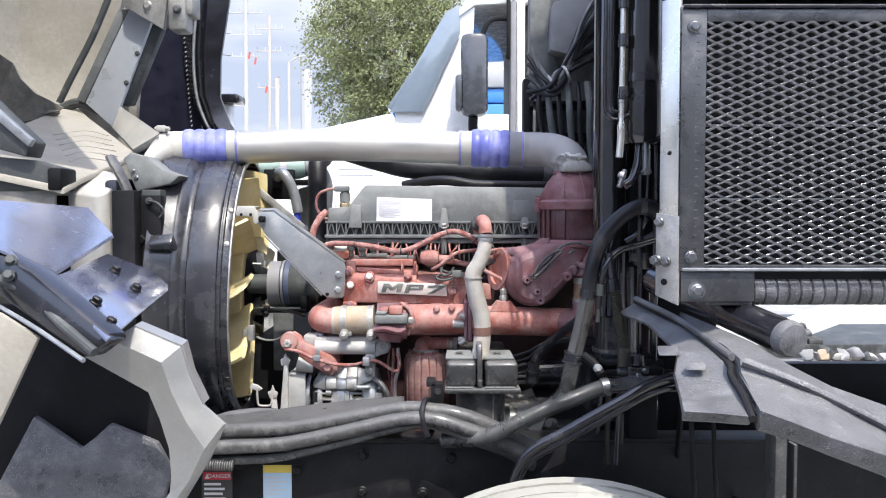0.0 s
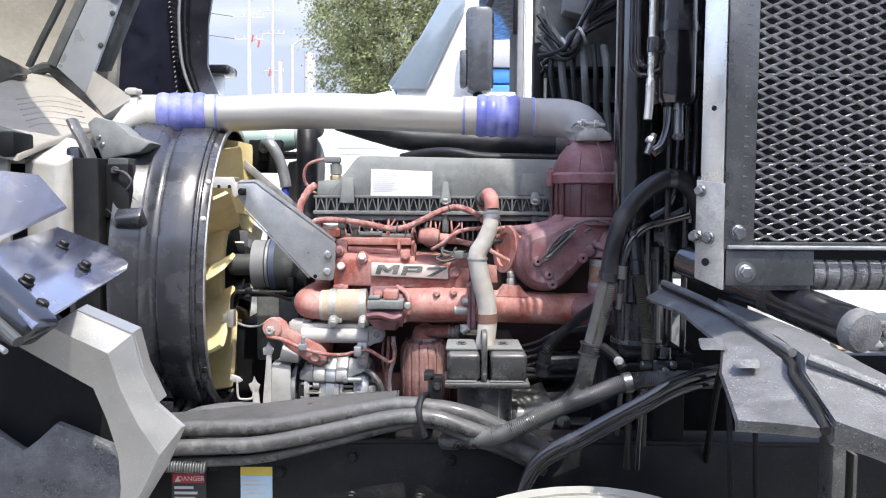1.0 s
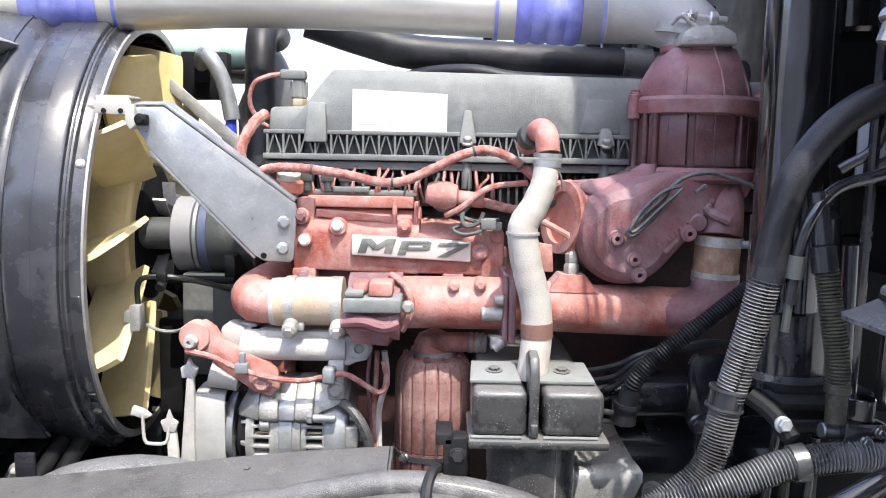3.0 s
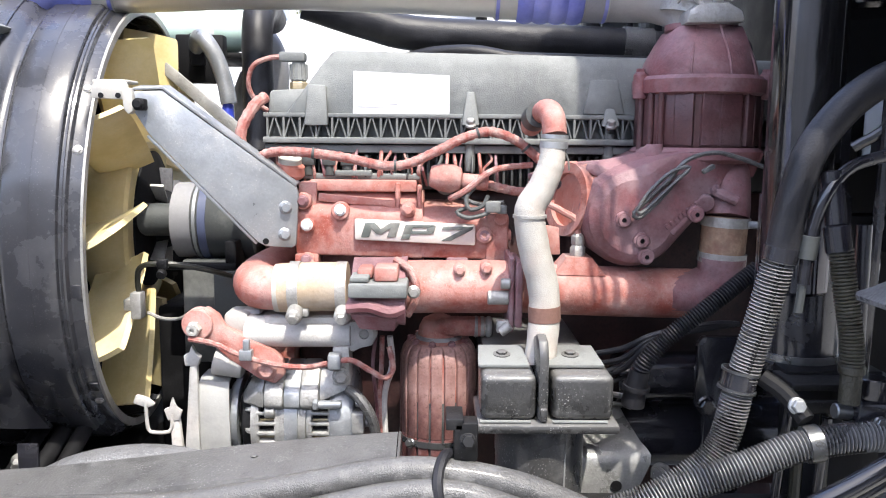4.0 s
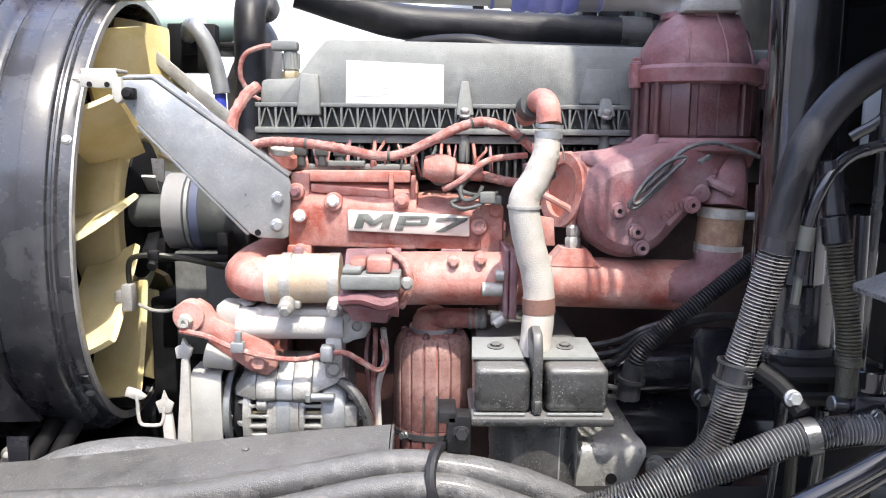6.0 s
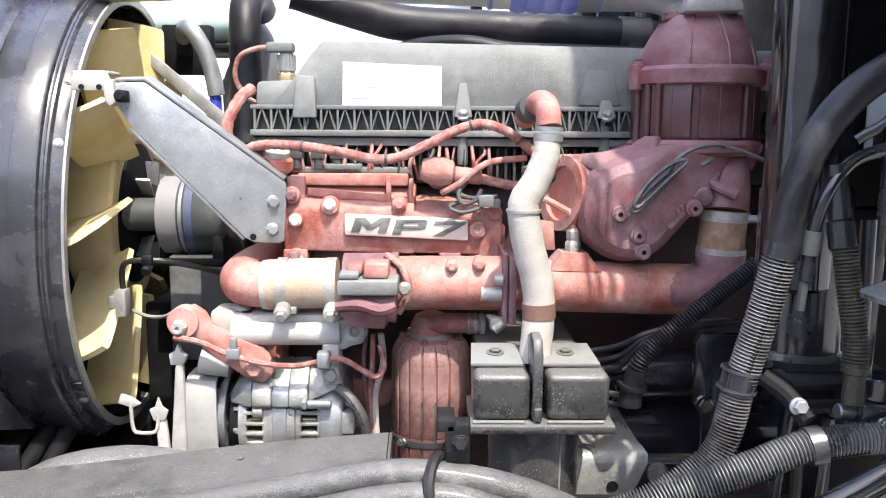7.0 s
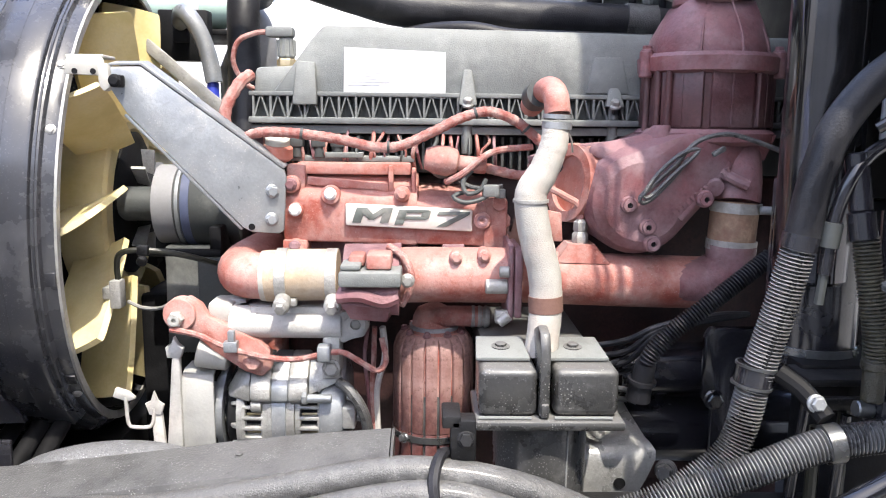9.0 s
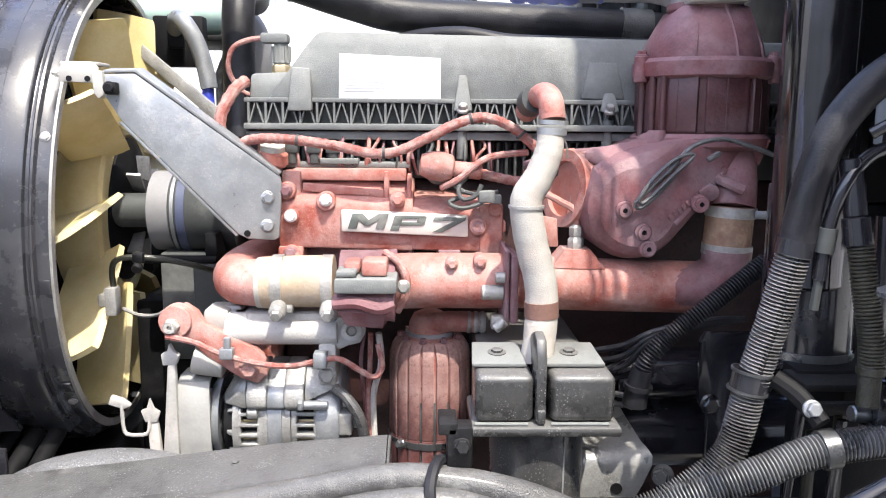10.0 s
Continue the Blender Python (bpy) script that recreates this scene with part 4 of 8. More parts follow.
def letter(outline, x0, w):
    """A raised italic letter on the badge; outline in the letter's own unit square."""
    h_, z0_ = 0.0235, 1.4395
    pts_ = [(x0 + u * w + 0.32 * (v - 0.5) * h_, 2.2432, z0_ + (v - 0.5) * h_ - (x0 + 0.087) * 0.041) for u, v in outline]
    return slab(pts_, (0, -0.0022, 0), 0.0004)


part("letter", letter([(0, 0), (0, 1), (0.28, 1), (0.5, 0.58), (0.72, 1), (1, 1), (1, 0), (0.76, 0), (0.76, 0.58), (0.57, 0.2), (0.43, 0.2), (0.24, 0.58), (0.24, 0)], -0.171, 0.056), BADGE_INK, BD)
part("letter", join(*[letter(o_, -0.106, 0.050) for o_ in ([(0, 0), (0, 0.34), (0.27, 0.34), (0.27, 0)], [(0, 0.34), (0, 1), (0.27, 1), (0.27, 0.34)], [(0.27, 0.78), (0.27, 1), (0.9, 1), (1, 0.9), (0.74, 0.78)], [(0.74, 0.56), (0.74, 0.78), (1, 0.9), (1, 0.44)], [(0.27, 0.34), (0.27, 0.56), (0.74, 0.56), (1, 0.44), (0.9, 0.34)])]), BADGE_INK, BD)
part("letter", letter([(0, 0.76), (0.03, 1), (1, 1), (1, 0.8), (0.42, 0), (0.1, 0), (0.66, 0.76)], -0.046, 0.050), BADGE_INK, BD)

# injector lines, small red wires and plugs between manifold and cover
rnd_ = random.Random(3)
for k_ in range(24):
    x_ = -0.27 + k_ * 0.0145 + rnd_.uniform(-0.004, 0.004)
    if x_ < 0.06:
        part("fuel_line", tube([(x_, 2.30, 1.512), (x_ + rnd_.uniform(-0.008, 0.008), 2.283, 1.530 + rnd_.uniform(0, 0.012)), (x_ + rnd_.uniform(-0.01, 0.01), 2.30, 1.562 + rnd_.uniform(-0.01, 0.008)), (x_, 2.33, 1.572)], rnd_.uniform(0.0018, 0.0034), 6, 0.01), (RED, RED_WIRE, RED_DEEP, GREY_DARK)[k_ % 4], EN)
part("harness_tray", join(box(-0.285, -0.08, 2.285, 2.33, 1.522, 1.531, 0.002), box(-0.22, -0.16, 2.278, 2.3, 1.528, 1.537, 0.002)), GREY_COVER, EN)
part("filler_cap", lathe([(0.02, 0), (0.024, 0.006), (0.022, 0.02), (0.012, 0.026)], (-0.293, 2.27, 1.527), (0.2, -0.2, 1), 24), RED_BRIGHT, EN, "bright orange-red plug")
part("filler_collar", cyl((-0.292, 2.268, 1.546), (-0.290, 2.262, 1.560), 0.019), CREAM_SLEEVE, EN)
for x_ in (-0.265, -0.20, -0.23):
    part("connector", join(cyl((x_, 2.29, 1.528), (x_, 2.29, 1.556), 0.010), box(x_ - 0.011, x_ + 0.011, 2.278, 2.30, 1.545, 1.562, 0.002)), GREY_DARK, EN)

HR = thing("wiring_harness", "red braided wiring harness looping over the manifold", "wiring harness", (-0.1, 2.24, 1.55))
part("sleeve", tube([(-0.345, 2.245, 1.548), (-0.33, 2.24, 1.562), (-0.30, 2.235, 1.568), (-0.25, 2.232, 1.566), (-0.19, 2.23, 1.558), (-0.14, 2.225, 1.548), (-0.10, 2.225, 1.550), (-0.05, 2.225, 1.572), (-0.01, 2.225, 1.592), (0.03, 2.228, 1.602),
                      (0.07, 2.235, 1.590), (0.10, 2.24, 1.568), (0.120, 2.24, 1.545), (0.115, 2.245, 1.520), (0.09, 2.25, 1.506), (0.05, 2.25, 1.512), (0.02, 2.25, 1.520)], 0.0076, 12, 0.004, lambda s, L: 1 + 0.07 * math.sin(s * 520)), RED_WIRE, HR)
part("branch", tube([(-0.345, 2.25, 1.55), (-0.365, 2.26, 1.56), (-0.37, 2.27, 1.60), (-0.352, 2.285, 1.64), (-0.34, 2.31, 1.655)], 0.0095, 10, 0.008, lambda s, L: 1 + 0.08 * math.sin(s * 400)), RED_WIRE, HR)
part("branch", tube([(-0.032, 2.235, 1.495), (-0.005, 2.225, 1.510), (0.025, 2.222, 1.535), (0.05, 2.23, 1.545), (0.10, 2.24, 1.550)], 0.0052, 8, 0.006), RED_WIRE, HR)
for p_, d_ in (((-0.25, 2.232, 1.566), (1, 0, -0.1)), ((-0.12, 2.225, 1.548), (1, 0, 0)), ((0.01, 2.226, 1.599), (1, 0, 0.3)), ((0.088, 2.238, 1.578), (0.7, 0, -0.7))):
    part("tie", ring(p_, d_, 0.0068, 0.0092, 0.004, 20), GREY_DARK, HR)
part("plug", join(lathe([(0.004, -0.028), (0.016, -0.026), (0.022, -0.010), (0.023, 0.008), (0.019, 0.022), (0.006, 0.028)], (-0.037, 2.24, 1.528), (1, 0, -0.12), 20), cyl((-0.012, 2.24, 1.524), (0.03, 2.24, 1.520), 0.0125)), RED, HR, "rounded red sensor boot")
part("plug_shadow_base", cyl((-0.037, 2.27, 1.515), (-0.037, 2.245, 1.525), 0.018), GREY_DARK, HR)
for k_, pts_ in enumerate((
        [(0.01, 2.235, 1.515), (-0.005, 2.225, 1.498), (0.0, 2.22, 1.480), (0.02, 2.225, 1.484), (0.03, 2.235, 1.5)],
        [(-0.02, 2.24, 1.508), (0.0, 2.228, 1.492), (0.03, 2.23, 1.486), (0.055, 2.24, 1.49)],
        [(0.0, 2.235, 1.482), (-0.02, 2.225, 1.474), (0.0, 2.222, 1.466), (0.03, 2.228, 1.474), (0.04, 2.235, 1.49)])):
    part("wire", tube(pts_, 0.0036, 8, 0.006), GREY_DARK if k_ != 1 else RUBBER_DUST, HR)
part("connector", join(box(0.025, 0.05, 2.222, 2.245, 1.474, 1.492, 0.003), box(0.045, 0.06, 2.226, 2.244, 1.472, 1.486, 0.002)), GREY_COVER, HR)

# lower red pipe with throttle valve
LP = thing("coolant_pipe", "red cast pipe with throttle valve along the engine side", "pipe", (0.0, 2.18, 1.32))
PY = 2.19
part("elbow", tube([(-0.32, 2.345, 1.372), (-0.338, 2.29, 1.366), (-0.345, 2.235, 1.360), (-0.332, 2.20, 1.357), (-0.305, PY, 1.357), (-0.285, PY, 1.357)], 0.0345, 20, 0.008), RED, LP)
part("brace", slab([(-0.275, 2.25, 1.40), (-0.255, 2.25, 1.40), (-0.235, 2.20, 1.362), (-0.262, 2.2, 1.362)], (0, 0.02, 0), 0.003), RED, LP)
part("hose_sleeve", tube([(-0.296, PY, 1.357), (-0.25, PY, 1.359), (-0.19, PY, 1.360)], 0.0385, 24, 0.01), SILICONE, LP, "cream silicone coupling")
part("hose_end", tube([(-0.303, PY, 1.357), (-0.292, PY, 1.357)], 0.0375, 24, 0.004), ALU_PALE, LP)
for x_ in (-0.272, -0.199):
    part("clamp", ring((x_ - 0.008, PY, 1.3585), (1, 0, 0), 0.037, 0.0405, 0.016, 32), ALU_CAST, LP, "steel band clamp")
    part("bolt", join(cyl((x_ + 0.004, PY - 0.03, 1.327), (x_ + 0.004, PY - 0.05, 1.321), 0.0125), bolt((x_ + 0.004, PY - 0.05, 1.321), (0, -1, -0.3), 0.009, 0.01), box(x_ - 0.008, x_ + 0.024, PY - 0.035, PY - 0.02, 1.318, 1.33, 0.003)), ALU_CAST, LP)
part("pipe", join(tube([(-0.10, PY, 1.360), (-0.05, PY, 1.361), (0.06, PY, 1.361)], 0.0415, 24, 0.02), tube([(0.07, PY, 1.360), (0.16, PY, 1.357), (0.26, PY, 1.354), (0.37, PY + 0.01, 1.350)], 0.0395, 24, 0.02)), RED, LP)
VB = part("throttle_body", join(hull(circle((-0.180, PY, 1.362), (1, 0, 0), 0.044) + circle((-0.10, PY, 1.362), (1, 0, 0), 0.045) + circle((-0.178, 2.125, 1.345), (1, 0, 0), 0.022) + circle((-0.098, 2.12, 1.342), (1, 0, 0), 0.026)),
                                hull([(-0.184, 2.11, 1.352), (-0.10, 2.108, 1.354), (-0.176, 2.098, 1.335), (-0.11, 2.097, 1.330), (-0.165, 2.11, 1.312), (-0.115, 2.11, 1.308), (-0.17, 2.16, 1.31), (-0.11, 2.16, 1.306), (-0.18, 2.15, 1.36), (-0.1, 2.15, 1.36)]),
                                tube([(-0.182, 2.10, 1.345), (-0.15, 2.095, 1.348), (-0.12, 2.094, 1.340), (-0.10, 2.10, 1.346)], 0.009, 8, 0.008)), RED_DEEP, LP, "dark red throttle valve body")
part("actuator", box(-0.180, -0.094, 2.085, 2.15, 1.362, 1.383, 0.004), GREY_COVER, VB, "grey plug housing")
part("actuator_lid", box(-0.178, -0.150, 2.092, 2.14, 1.384, 1.392, 0.003), GREY_COVER, VB)
part("cap", join(box(-0.143, -0.108, 2.10, 2.15, 1.384, 1.405, 0.004), box(-0.170, -0.146, 2.12, 2.17, 1.384, 1.400, 0.006)), RED, VB)
part("collar", ring((-0.106, PY, 1.361), (1, 0, 0), 0.04, 0.047, 0.009, 32), RED_DEEP, VB)
part("screw", bolt((-0.086, 2.118, 1.366), (0, -1, 0), 0.008, 0.008), ALU_CAST, VB)
part("wrap", tube([(-0.115, 2.16, 1.408), (-0.094, 2.148, 1.396), (-0.082, 2.140, 1.372), (-0.084, 2.138, 1.348), (-0.096, 2.14, 1.325)], 0.0058, 10, 0.004, lambda s, L: 1 + 0.1 * math.sin(s * 700)), RED_WIRE, VB)
part("flange", join(box(0.058, 0.066, 2.14, 2.24, 1.300, 1.414, 0.003), box(0.067, 0.078, 2.135, 2.245, 1.308, 1.408, 0.003)), RED_DEEP, LP)
for name_, b_ in (("lever", cyl((0.058, 2.15, 1.352), (0.026, 2.15, 1.352), 0.011)), ("stud", cyl((0.045, 2.142, 1.375), (0.060, 2.14, 1.375), 0.008)), ("lug", box(0.04, 0.060, 2.14, 2.155, 1.298, 1.318, 0.003)), ("stud", cyl((0.06, 2.138, 1.312), (0.045, 2.138, 1.300), 0.008))):
    part(name_, b_, ALU_CAST, LP)
for x_, z_ in ((-0.017, 1.393), (0.024, 1.396)):
    part("boss", join(cyl((x_, 2.20, z_ - 0.004), (x_, 2.152, z_), 0.011, 0.0095), bolt((x_, 2.152, z_), (0, -1, 0), 0.0065, 0.007)), RED, LP)
part("saddle", hull([(0.128, 2.160, 1.386), (0.208, 2.160, 1.384), (0.128, 2.22, 1.386), (0.208, 2.22, 1.384), (0.148, 2.165, 1.412), (0.186, 2.165, 1.412), (0.148, 2.21, 1.412), (0.186, 2.21, 1.412)]), RED, LP)
part("fitting", join(lathe([(0.011, 0), (0.012, 0.004), (0.012, 0.014), (0.009, 0.018), (0.0105, 0.02), (0.0105, 0.032), (0.006, 0.036)], (0.167, 2.183, 1.411), (0, 0, 1), 6)), ALU_CAST, LP)
part("feed_tube", tube([(0.167, 2.183, 1.445), (0.163, 2.183, 1.468), (0.140, 2.185, 1.482), (0.112, 2.195, 1.500), (0.112, 2.21, 1.53), (0.135, 2.225, 1.548), (0.17, 2.235, 1.552)], 0.0052, 8, 0.006), RED, LP)
part("feed_bracket", slab([(0.155, 2.2, 1.46), (0.165, 2.2, 1.462), (0.172, 2.205, 1.512), (0.166, 2.205, 1.512)], (0, 0.004, 0), 0.001), RED, LP)
part("return_elbow", tube([(0.31, PY, 1.352), (0.360, PY, 1.356), (0.388, PY - 0.01, 1.378), (0.391, PY - 0.012, 1.412)], 0.036, 20, 0.008), RED_DEEP, LP)
part("flex_sleeve", tube([(0.390, 2.18, 1.400), (0.394, 2.18, 1.476)], 0.0345, 24, 0.008), RUST, LP, "rusty orange flexible sleeve")
for z_ in (1.404, 1.460):
    part("clamp", ring((0.391 + 0.05 * (z_ - 1.404), 2.18, z_), (0.05, 0, 1), 0.033, 0.0365, 0.015, 32), ALU_CAST, LP, "steel band clamp")
part("clamp_screw", cyl((0.418, 2.15, 1.466), (0.438, 2.145, 1.466), 0.006), STEEL, LP)
part("upper_elbow", tube([(0.394, 2.18, 1.472), (0.398, 2.19, 1.50), (0.402, 2.21, 1.535), (0.402, 2.24, 1.56)], 0.035, 20, 0.008), RED_DEEP, LP)

# charge inlet tower and volute
TW = thing("intake_tower", "dark red cast intake housing with bolted drum", "intake housing", (0.365, 2.255, 1.35))
TC = (0.3665, 2.262)
part("volute", bev(hull(circle((0.246, 2.140, 1.477), (0, -1, 0), 0.056, 40) + circle((0.246, 2.150, 1.477), (0, -1, 0), 0.070, 40) + circle((0.246, 2.175, 1.477), (0, -1, 0), 0.079, 40) + circle((0.244, 2.31, 1.477), (0, 1, 0), 0.079, 40)
                        + circle((0.320, 2.158, 1.528), (0.1, -1, 0.1), 0.045) + circle((0.372, 2.205, 1.548), (0.3, -1, 0), 0.036) + circle((0.378, 2.24, 1.562), (0, 0, 1), 0.064) + circle((0.33, 2.31, 1.545), (0, 1, 0), 0.05)), 0.004, 2, 30), RED_DEEP, TW)
part("face_rib", slab([(0.296, 2.139, 1.456), (0.303, 2.139, 1.450), (0.382, 2.166, 1.530), (0.375, 2.166, 1.536)], (0, 0.014, 0), 0.002), RED_DEEP, TW)
part("volute_cone", lathe([(0.064, 0.0), (0.060, 0.012), (0.055, 0.03), (0.048, 0.042)], (0.196, 2.232, 1.492), (-0.90, -0.40, 0.12), 40), RED_BRIGHT, TW, "bright orange-red volute mouth")
part("outlet_ring", ring((0.162, 2.218, 1.496), (-0.90, -0.40, 0.12), 0.042, 0.058, 0.013, 40), RED, TW)
part("shoulder", join(hull(circle((0.236, 2.160, 1.528), (0, -1, 0), 0.013) + circle((0.186, 2.19, 1.548), (0, -1, 0), 0.009) + circle((0.215, 2.195, 1.548), (0, -1, 0), 0.012) + circle((0.275, 2.20, 1.556), (0, -1, 0), 0.018)),
                      hull(circle((0.255, 2.22, 1.560), (0, 0, 1), 0.012) + circle((0.285, 2.20, 1.585), (0, 0, 1), 0.012) + circle((0.28, 2.2, 1.54), (0, 0, 1), 0.02))), RED_DEEP, TW)
for x_, y_, z_ in ((0.236, 2.148, 1.526), (0.226, 2.136, 1.473), (0.254, 2.135, 1.442), (0.335, 2.138, 1.482), (0.262, 2.135, 1.418)):
    part("boss", join(cyl((x_, y_ + 0.035, z_ + 0.002), (x_, y_, z_), 0.0145, 0.0125), ring((x_, y_ + 0.001, z_), (0, -1, 0), 0.0038, 0.0088, 0.006, 20)), RED_DEEP, TW)
    part("boss_hole", lathe([(0.0036, 0), (0.0036, 0.0012)], (x_, y_ - 0.0002, z_), (0, -1, 0), 12), BLACK_MATT, TW)
part("stub", join(tube([(0.365, 2.165, 1.518), (0.383, 2.150, 1.508), (0.397, 2.145, 1.502)], 0.008, 10, 0.01), cyl((0.352, 2.165, 1.50), (0.352, 2.150, 1.497), 0.013)), RED_DEEP, TW)
rnd_ = random.Random(17)
marks_ = []
for row_, (x0_, z0_, n_) in enumerate(((0.262, 1.496, 7), (0.292, 1.463, 13))):
    for i in range(n_):
        x_, z_ = x0_ + 0.0082 * i * 0.80, z0_ + 0.0082 * i * 0.60 + (0.012 if row_ == 0 else 0)
        if rnd_.random() < 0.85:
            y_ = 2.1395 + 0.22 * max(0.0, x_ - 0.30)
            marks_.append(box(-0.0024, 0.0024, -0.0015, 0.006, -0.0042, 0.0042, 0.0006, Matrix.Translation((x_, y_, z_)) @ Matrix.Rotation(radians(-37), 4, "Y")))
part("casting_marks", join(*marks_), RED_DEEP, TW)["kind"] = "stuff"
part("base_flange", join(lathe([(0.094, 1.556), (0.103, 1.562), (0.104, 1.574), (0.096, 1.580)], (*TC, 0), (0, 0, 1), 48), hull([(0.275, 2.2, 1.545), (0.275, 2.3, 1.545), (0.270, 2.2, 1.572), (0.270, 2.32, 1.572), (0.455, 2.2, 1.572), (0.455, 2.32, 1.572), (0.44, 2.2, 1.535), (0.44, 2.3, 1.535)])), RED_DEEP, TW)
part("drum", lathe([(0.088, 1.572), (0.091, 1.578), (0.091, 1.668), (0.088, 1.672)], (*TC, 0), (0, 0, 1), 64), RED_MAROON, TW)
for k_ in range(16):
    a_ = 2 * math.pi * k_ / 16 + 0.1
    m_ = Matrix.Translation((*TC, 0)) @ Matrix.Rotation(a_, 4, "Z")
    if k_ % 2 == 0:
        part("panel", join(box(0.085, 0.0925, -0.031, 0.031, 1.583, 1.664, 0.0015, m_), box(0.085, 0.0935, -0.002, 0.002, 1.583, 1.664, 0.0006, m_)), RED_MAROON, TW)
for a_ in (-2.95, -2.66, -2.45, -0.22, 0.12, 0.6, 1.5, 2.4):
    c_, s_ = math.cos(a_), math.sin(a_)
    part("tie_rod", cyl((TC[0] + 0.097 * c_, TC[1] + 0.097 * s_, 1.568), (TC[0] + 0.097 * c_, TC[1] + 0.097 * s_, 1.676), 0.0052, seg=14), RED_MAROON, TW)
part("top_flange", lathe([(0.094, 1.660), (0.103, 1.664), (0.104, 1.684), (0.098, 1.690)], (*TC, 0), (0, 0, 1), 48), RED_DEEP, TW)
for a_ in (-2.9, -0.32, 0.4, 1.6):
    part("ear", join(cyl((TC[0] + 0.102 * math.cos(a_), TC[1] + 0.102 * math.sin(a_), 1.655), (TC[0] + 0.102 * math.cos(a_), TC[1] + 0.102 * math.sin(a_), 1.694), 0.011), bolt((TC[0] + 0.102 * math.cos(a_), TC[1] + 0.102 * math.sin(a_), 1.694), (0, 0, 1), 0.007, 0.008)), RED_DEEP, TW)
part("dome", bev(hull(circle((*TC, 1.686), (0, 0, 1), 0.093, 24) + circle((*TC, 1.712), (0, 0, 1), 0.087, 24) + circle((*TC, 1.738), (0, 0, 1), 0.073, 24) + [(TC[0] + sx * 0.046, TC[1] + sy * 0.050, 1.766) for sx in (-1, 1) for sy in (-1, 1)]), 0.003, 2, 25), RED_DEEP, TW)
for a_ in (-2.0, -1.35, -0.75):
    part("dome_rib", tube([(TC[0] + r_ * math.cos(a_), TC[1] + r_ * math.sin(a_), z_) for r_, z_ in ((0.0935, 1.687), (0.0875, 1.712), (0.0735, 1.738), (0.055, 1.766))], 0.0022, 6, 0.01), RED_DEEP, TW)
part("mouth", lathe([(0.052, 1.760), (0.056, 1.763), (0.056, 1.772)], (*TC, 0), (0, 0, 1), 36), RED_DEEP, TW)
WL = thing("sensor_wire", "black sensor cable looped over the red housing", "cable", (0.33, 2.14, 1.55))
part("cable", tube([(0.455, 2.12, 1.540), (0.425, 2.12, 1.553), (0.39, 2.125, 1.566), (0.355, 2.13, 1.574), (0.315, 2.13, 1.563), (0.285, 2.13, 1.530), (0.252, 2.125, 1.500), (0.236, 2.122, 1.484), (0.246, 2.122, 1.479), (0.275, 2.125, 1.505), (0.305, 2.13, 1.54)], 0.0034, 8, 0.006), RUBBER_DUST, WL)
part("loop", tube([(0.240, 2.12, 1.488), (0.258, 2.122, 1.516), (0.290, 2.126, 1.545), (0.318, 2.128, 1.552), (0.285, 2.124, 1.520), (0.25, 2.12, 1.487), (0.240, 2.12, 1.488)], 0.003, 8, 0.006), RUBBER_DUST, WL)
part("plug", box(0.334, 0.354, 2.120, 2.128, 1.547, 1.5545, 0.002, Matrix.Translation((0.345, 0, 1.55)) @ Matrix.Rotation(radians(-30), 4, "Y") @ Matrix.Translation((-0.345, 0, -1.55))), RUBBER_DUST, WL)
for k_ in range(3):
    solo("fuel_hose", tube([(0.10, 2.27, 1.528 - 0.012 * k_), (0.15, 2.25, 1.545 - 0.013 * k_), (0.21, 2.24, 1.552 - 0.014 * k_), (0.26, 2.26, 1.556 - 0.01 * k_)], 0.0075, 10, 0.01), (RED_DEEP, RED_WIRE, RUBBER_DUST)[k_], "dusty red-brown fuel hose beside the intake housing", "hose", group="fuel hoses")

# charge air pipe over the engine
CP = thing("charge_air_pipe", "polished metal charge air pipe with blue hump hoses", "pipe", (-0.25, 2.31, 1.78))
part("pipe", tube([(-0.63, 2.384, 1.847), (-0.53, 2.39, 1.851), (-0.42, 2.39, 1.856), (-0.30, 2.39, 1.857), (-0.1, 2.39, 1.852), (0.07, 2.39, 1.847)], 0.0482, 36, 0.02), PIPE_MAT, CP)
for a_, b_ in (((-0.815, 2.350, 1.841), (-0.607, 2.387, 1.848)), ((0.046, 2.39, 1.8475), (0.240, 2.384, 1.843))):
    a_, b_ = Vector(a_), Vector(b_)
    sl_ = part("sleeve", tube([a_, a_.lerp(b_, 0.5), b_], 0.0512, 32, 0.003), CREAM_SLEEVE, CP, "cream rubber coupling")
    q0_, q1_ = (0.26, 0.84) if a_.x < 0 else (0.20, 0.78)
    part("hump_hose", tube([a_.lerp(b_, q0_), a_.lerp(b_, 0.5), a_.lerp(b_, q1_)], 0.0526, 36, 0.0025, lambda s, L: 1 + 0.085 * abs(math.sin(4 * math.pi * s / L)) ** 0.7), BLUE_SLEEVE, sl_, "blue ribbed silicone")
    for f_ in (0.03, 0.97):
        c_ = a_.lerp(b_, f_)
        part("band", ring(c_ - (b_ - a_).normalized() * 0.003, b_ - a_, 0.050, 0.0528, 0.006, 36), BLUE_SLEEVE, sl_, "thin blue edge band")
part("grey_band", tube([(0.198, 2.385, 1.8435), (0.236, 2.384, 1.843)], 0.0522, 32, 0.01), TRIM_GREY, CP)
part("elbow", tube([(0.225, 2.385, 1.843), (0.270, 2.378, 1.842), (0.318, 2.345, 1.836), (0.350, 2.302, 1.817), (0.363, 2.270, 1.792), (0.3665, 2.262, 1.768)], 0.0502, 36, 0.005), RUBBER_CAST, CP, "rough grey cast elbow")
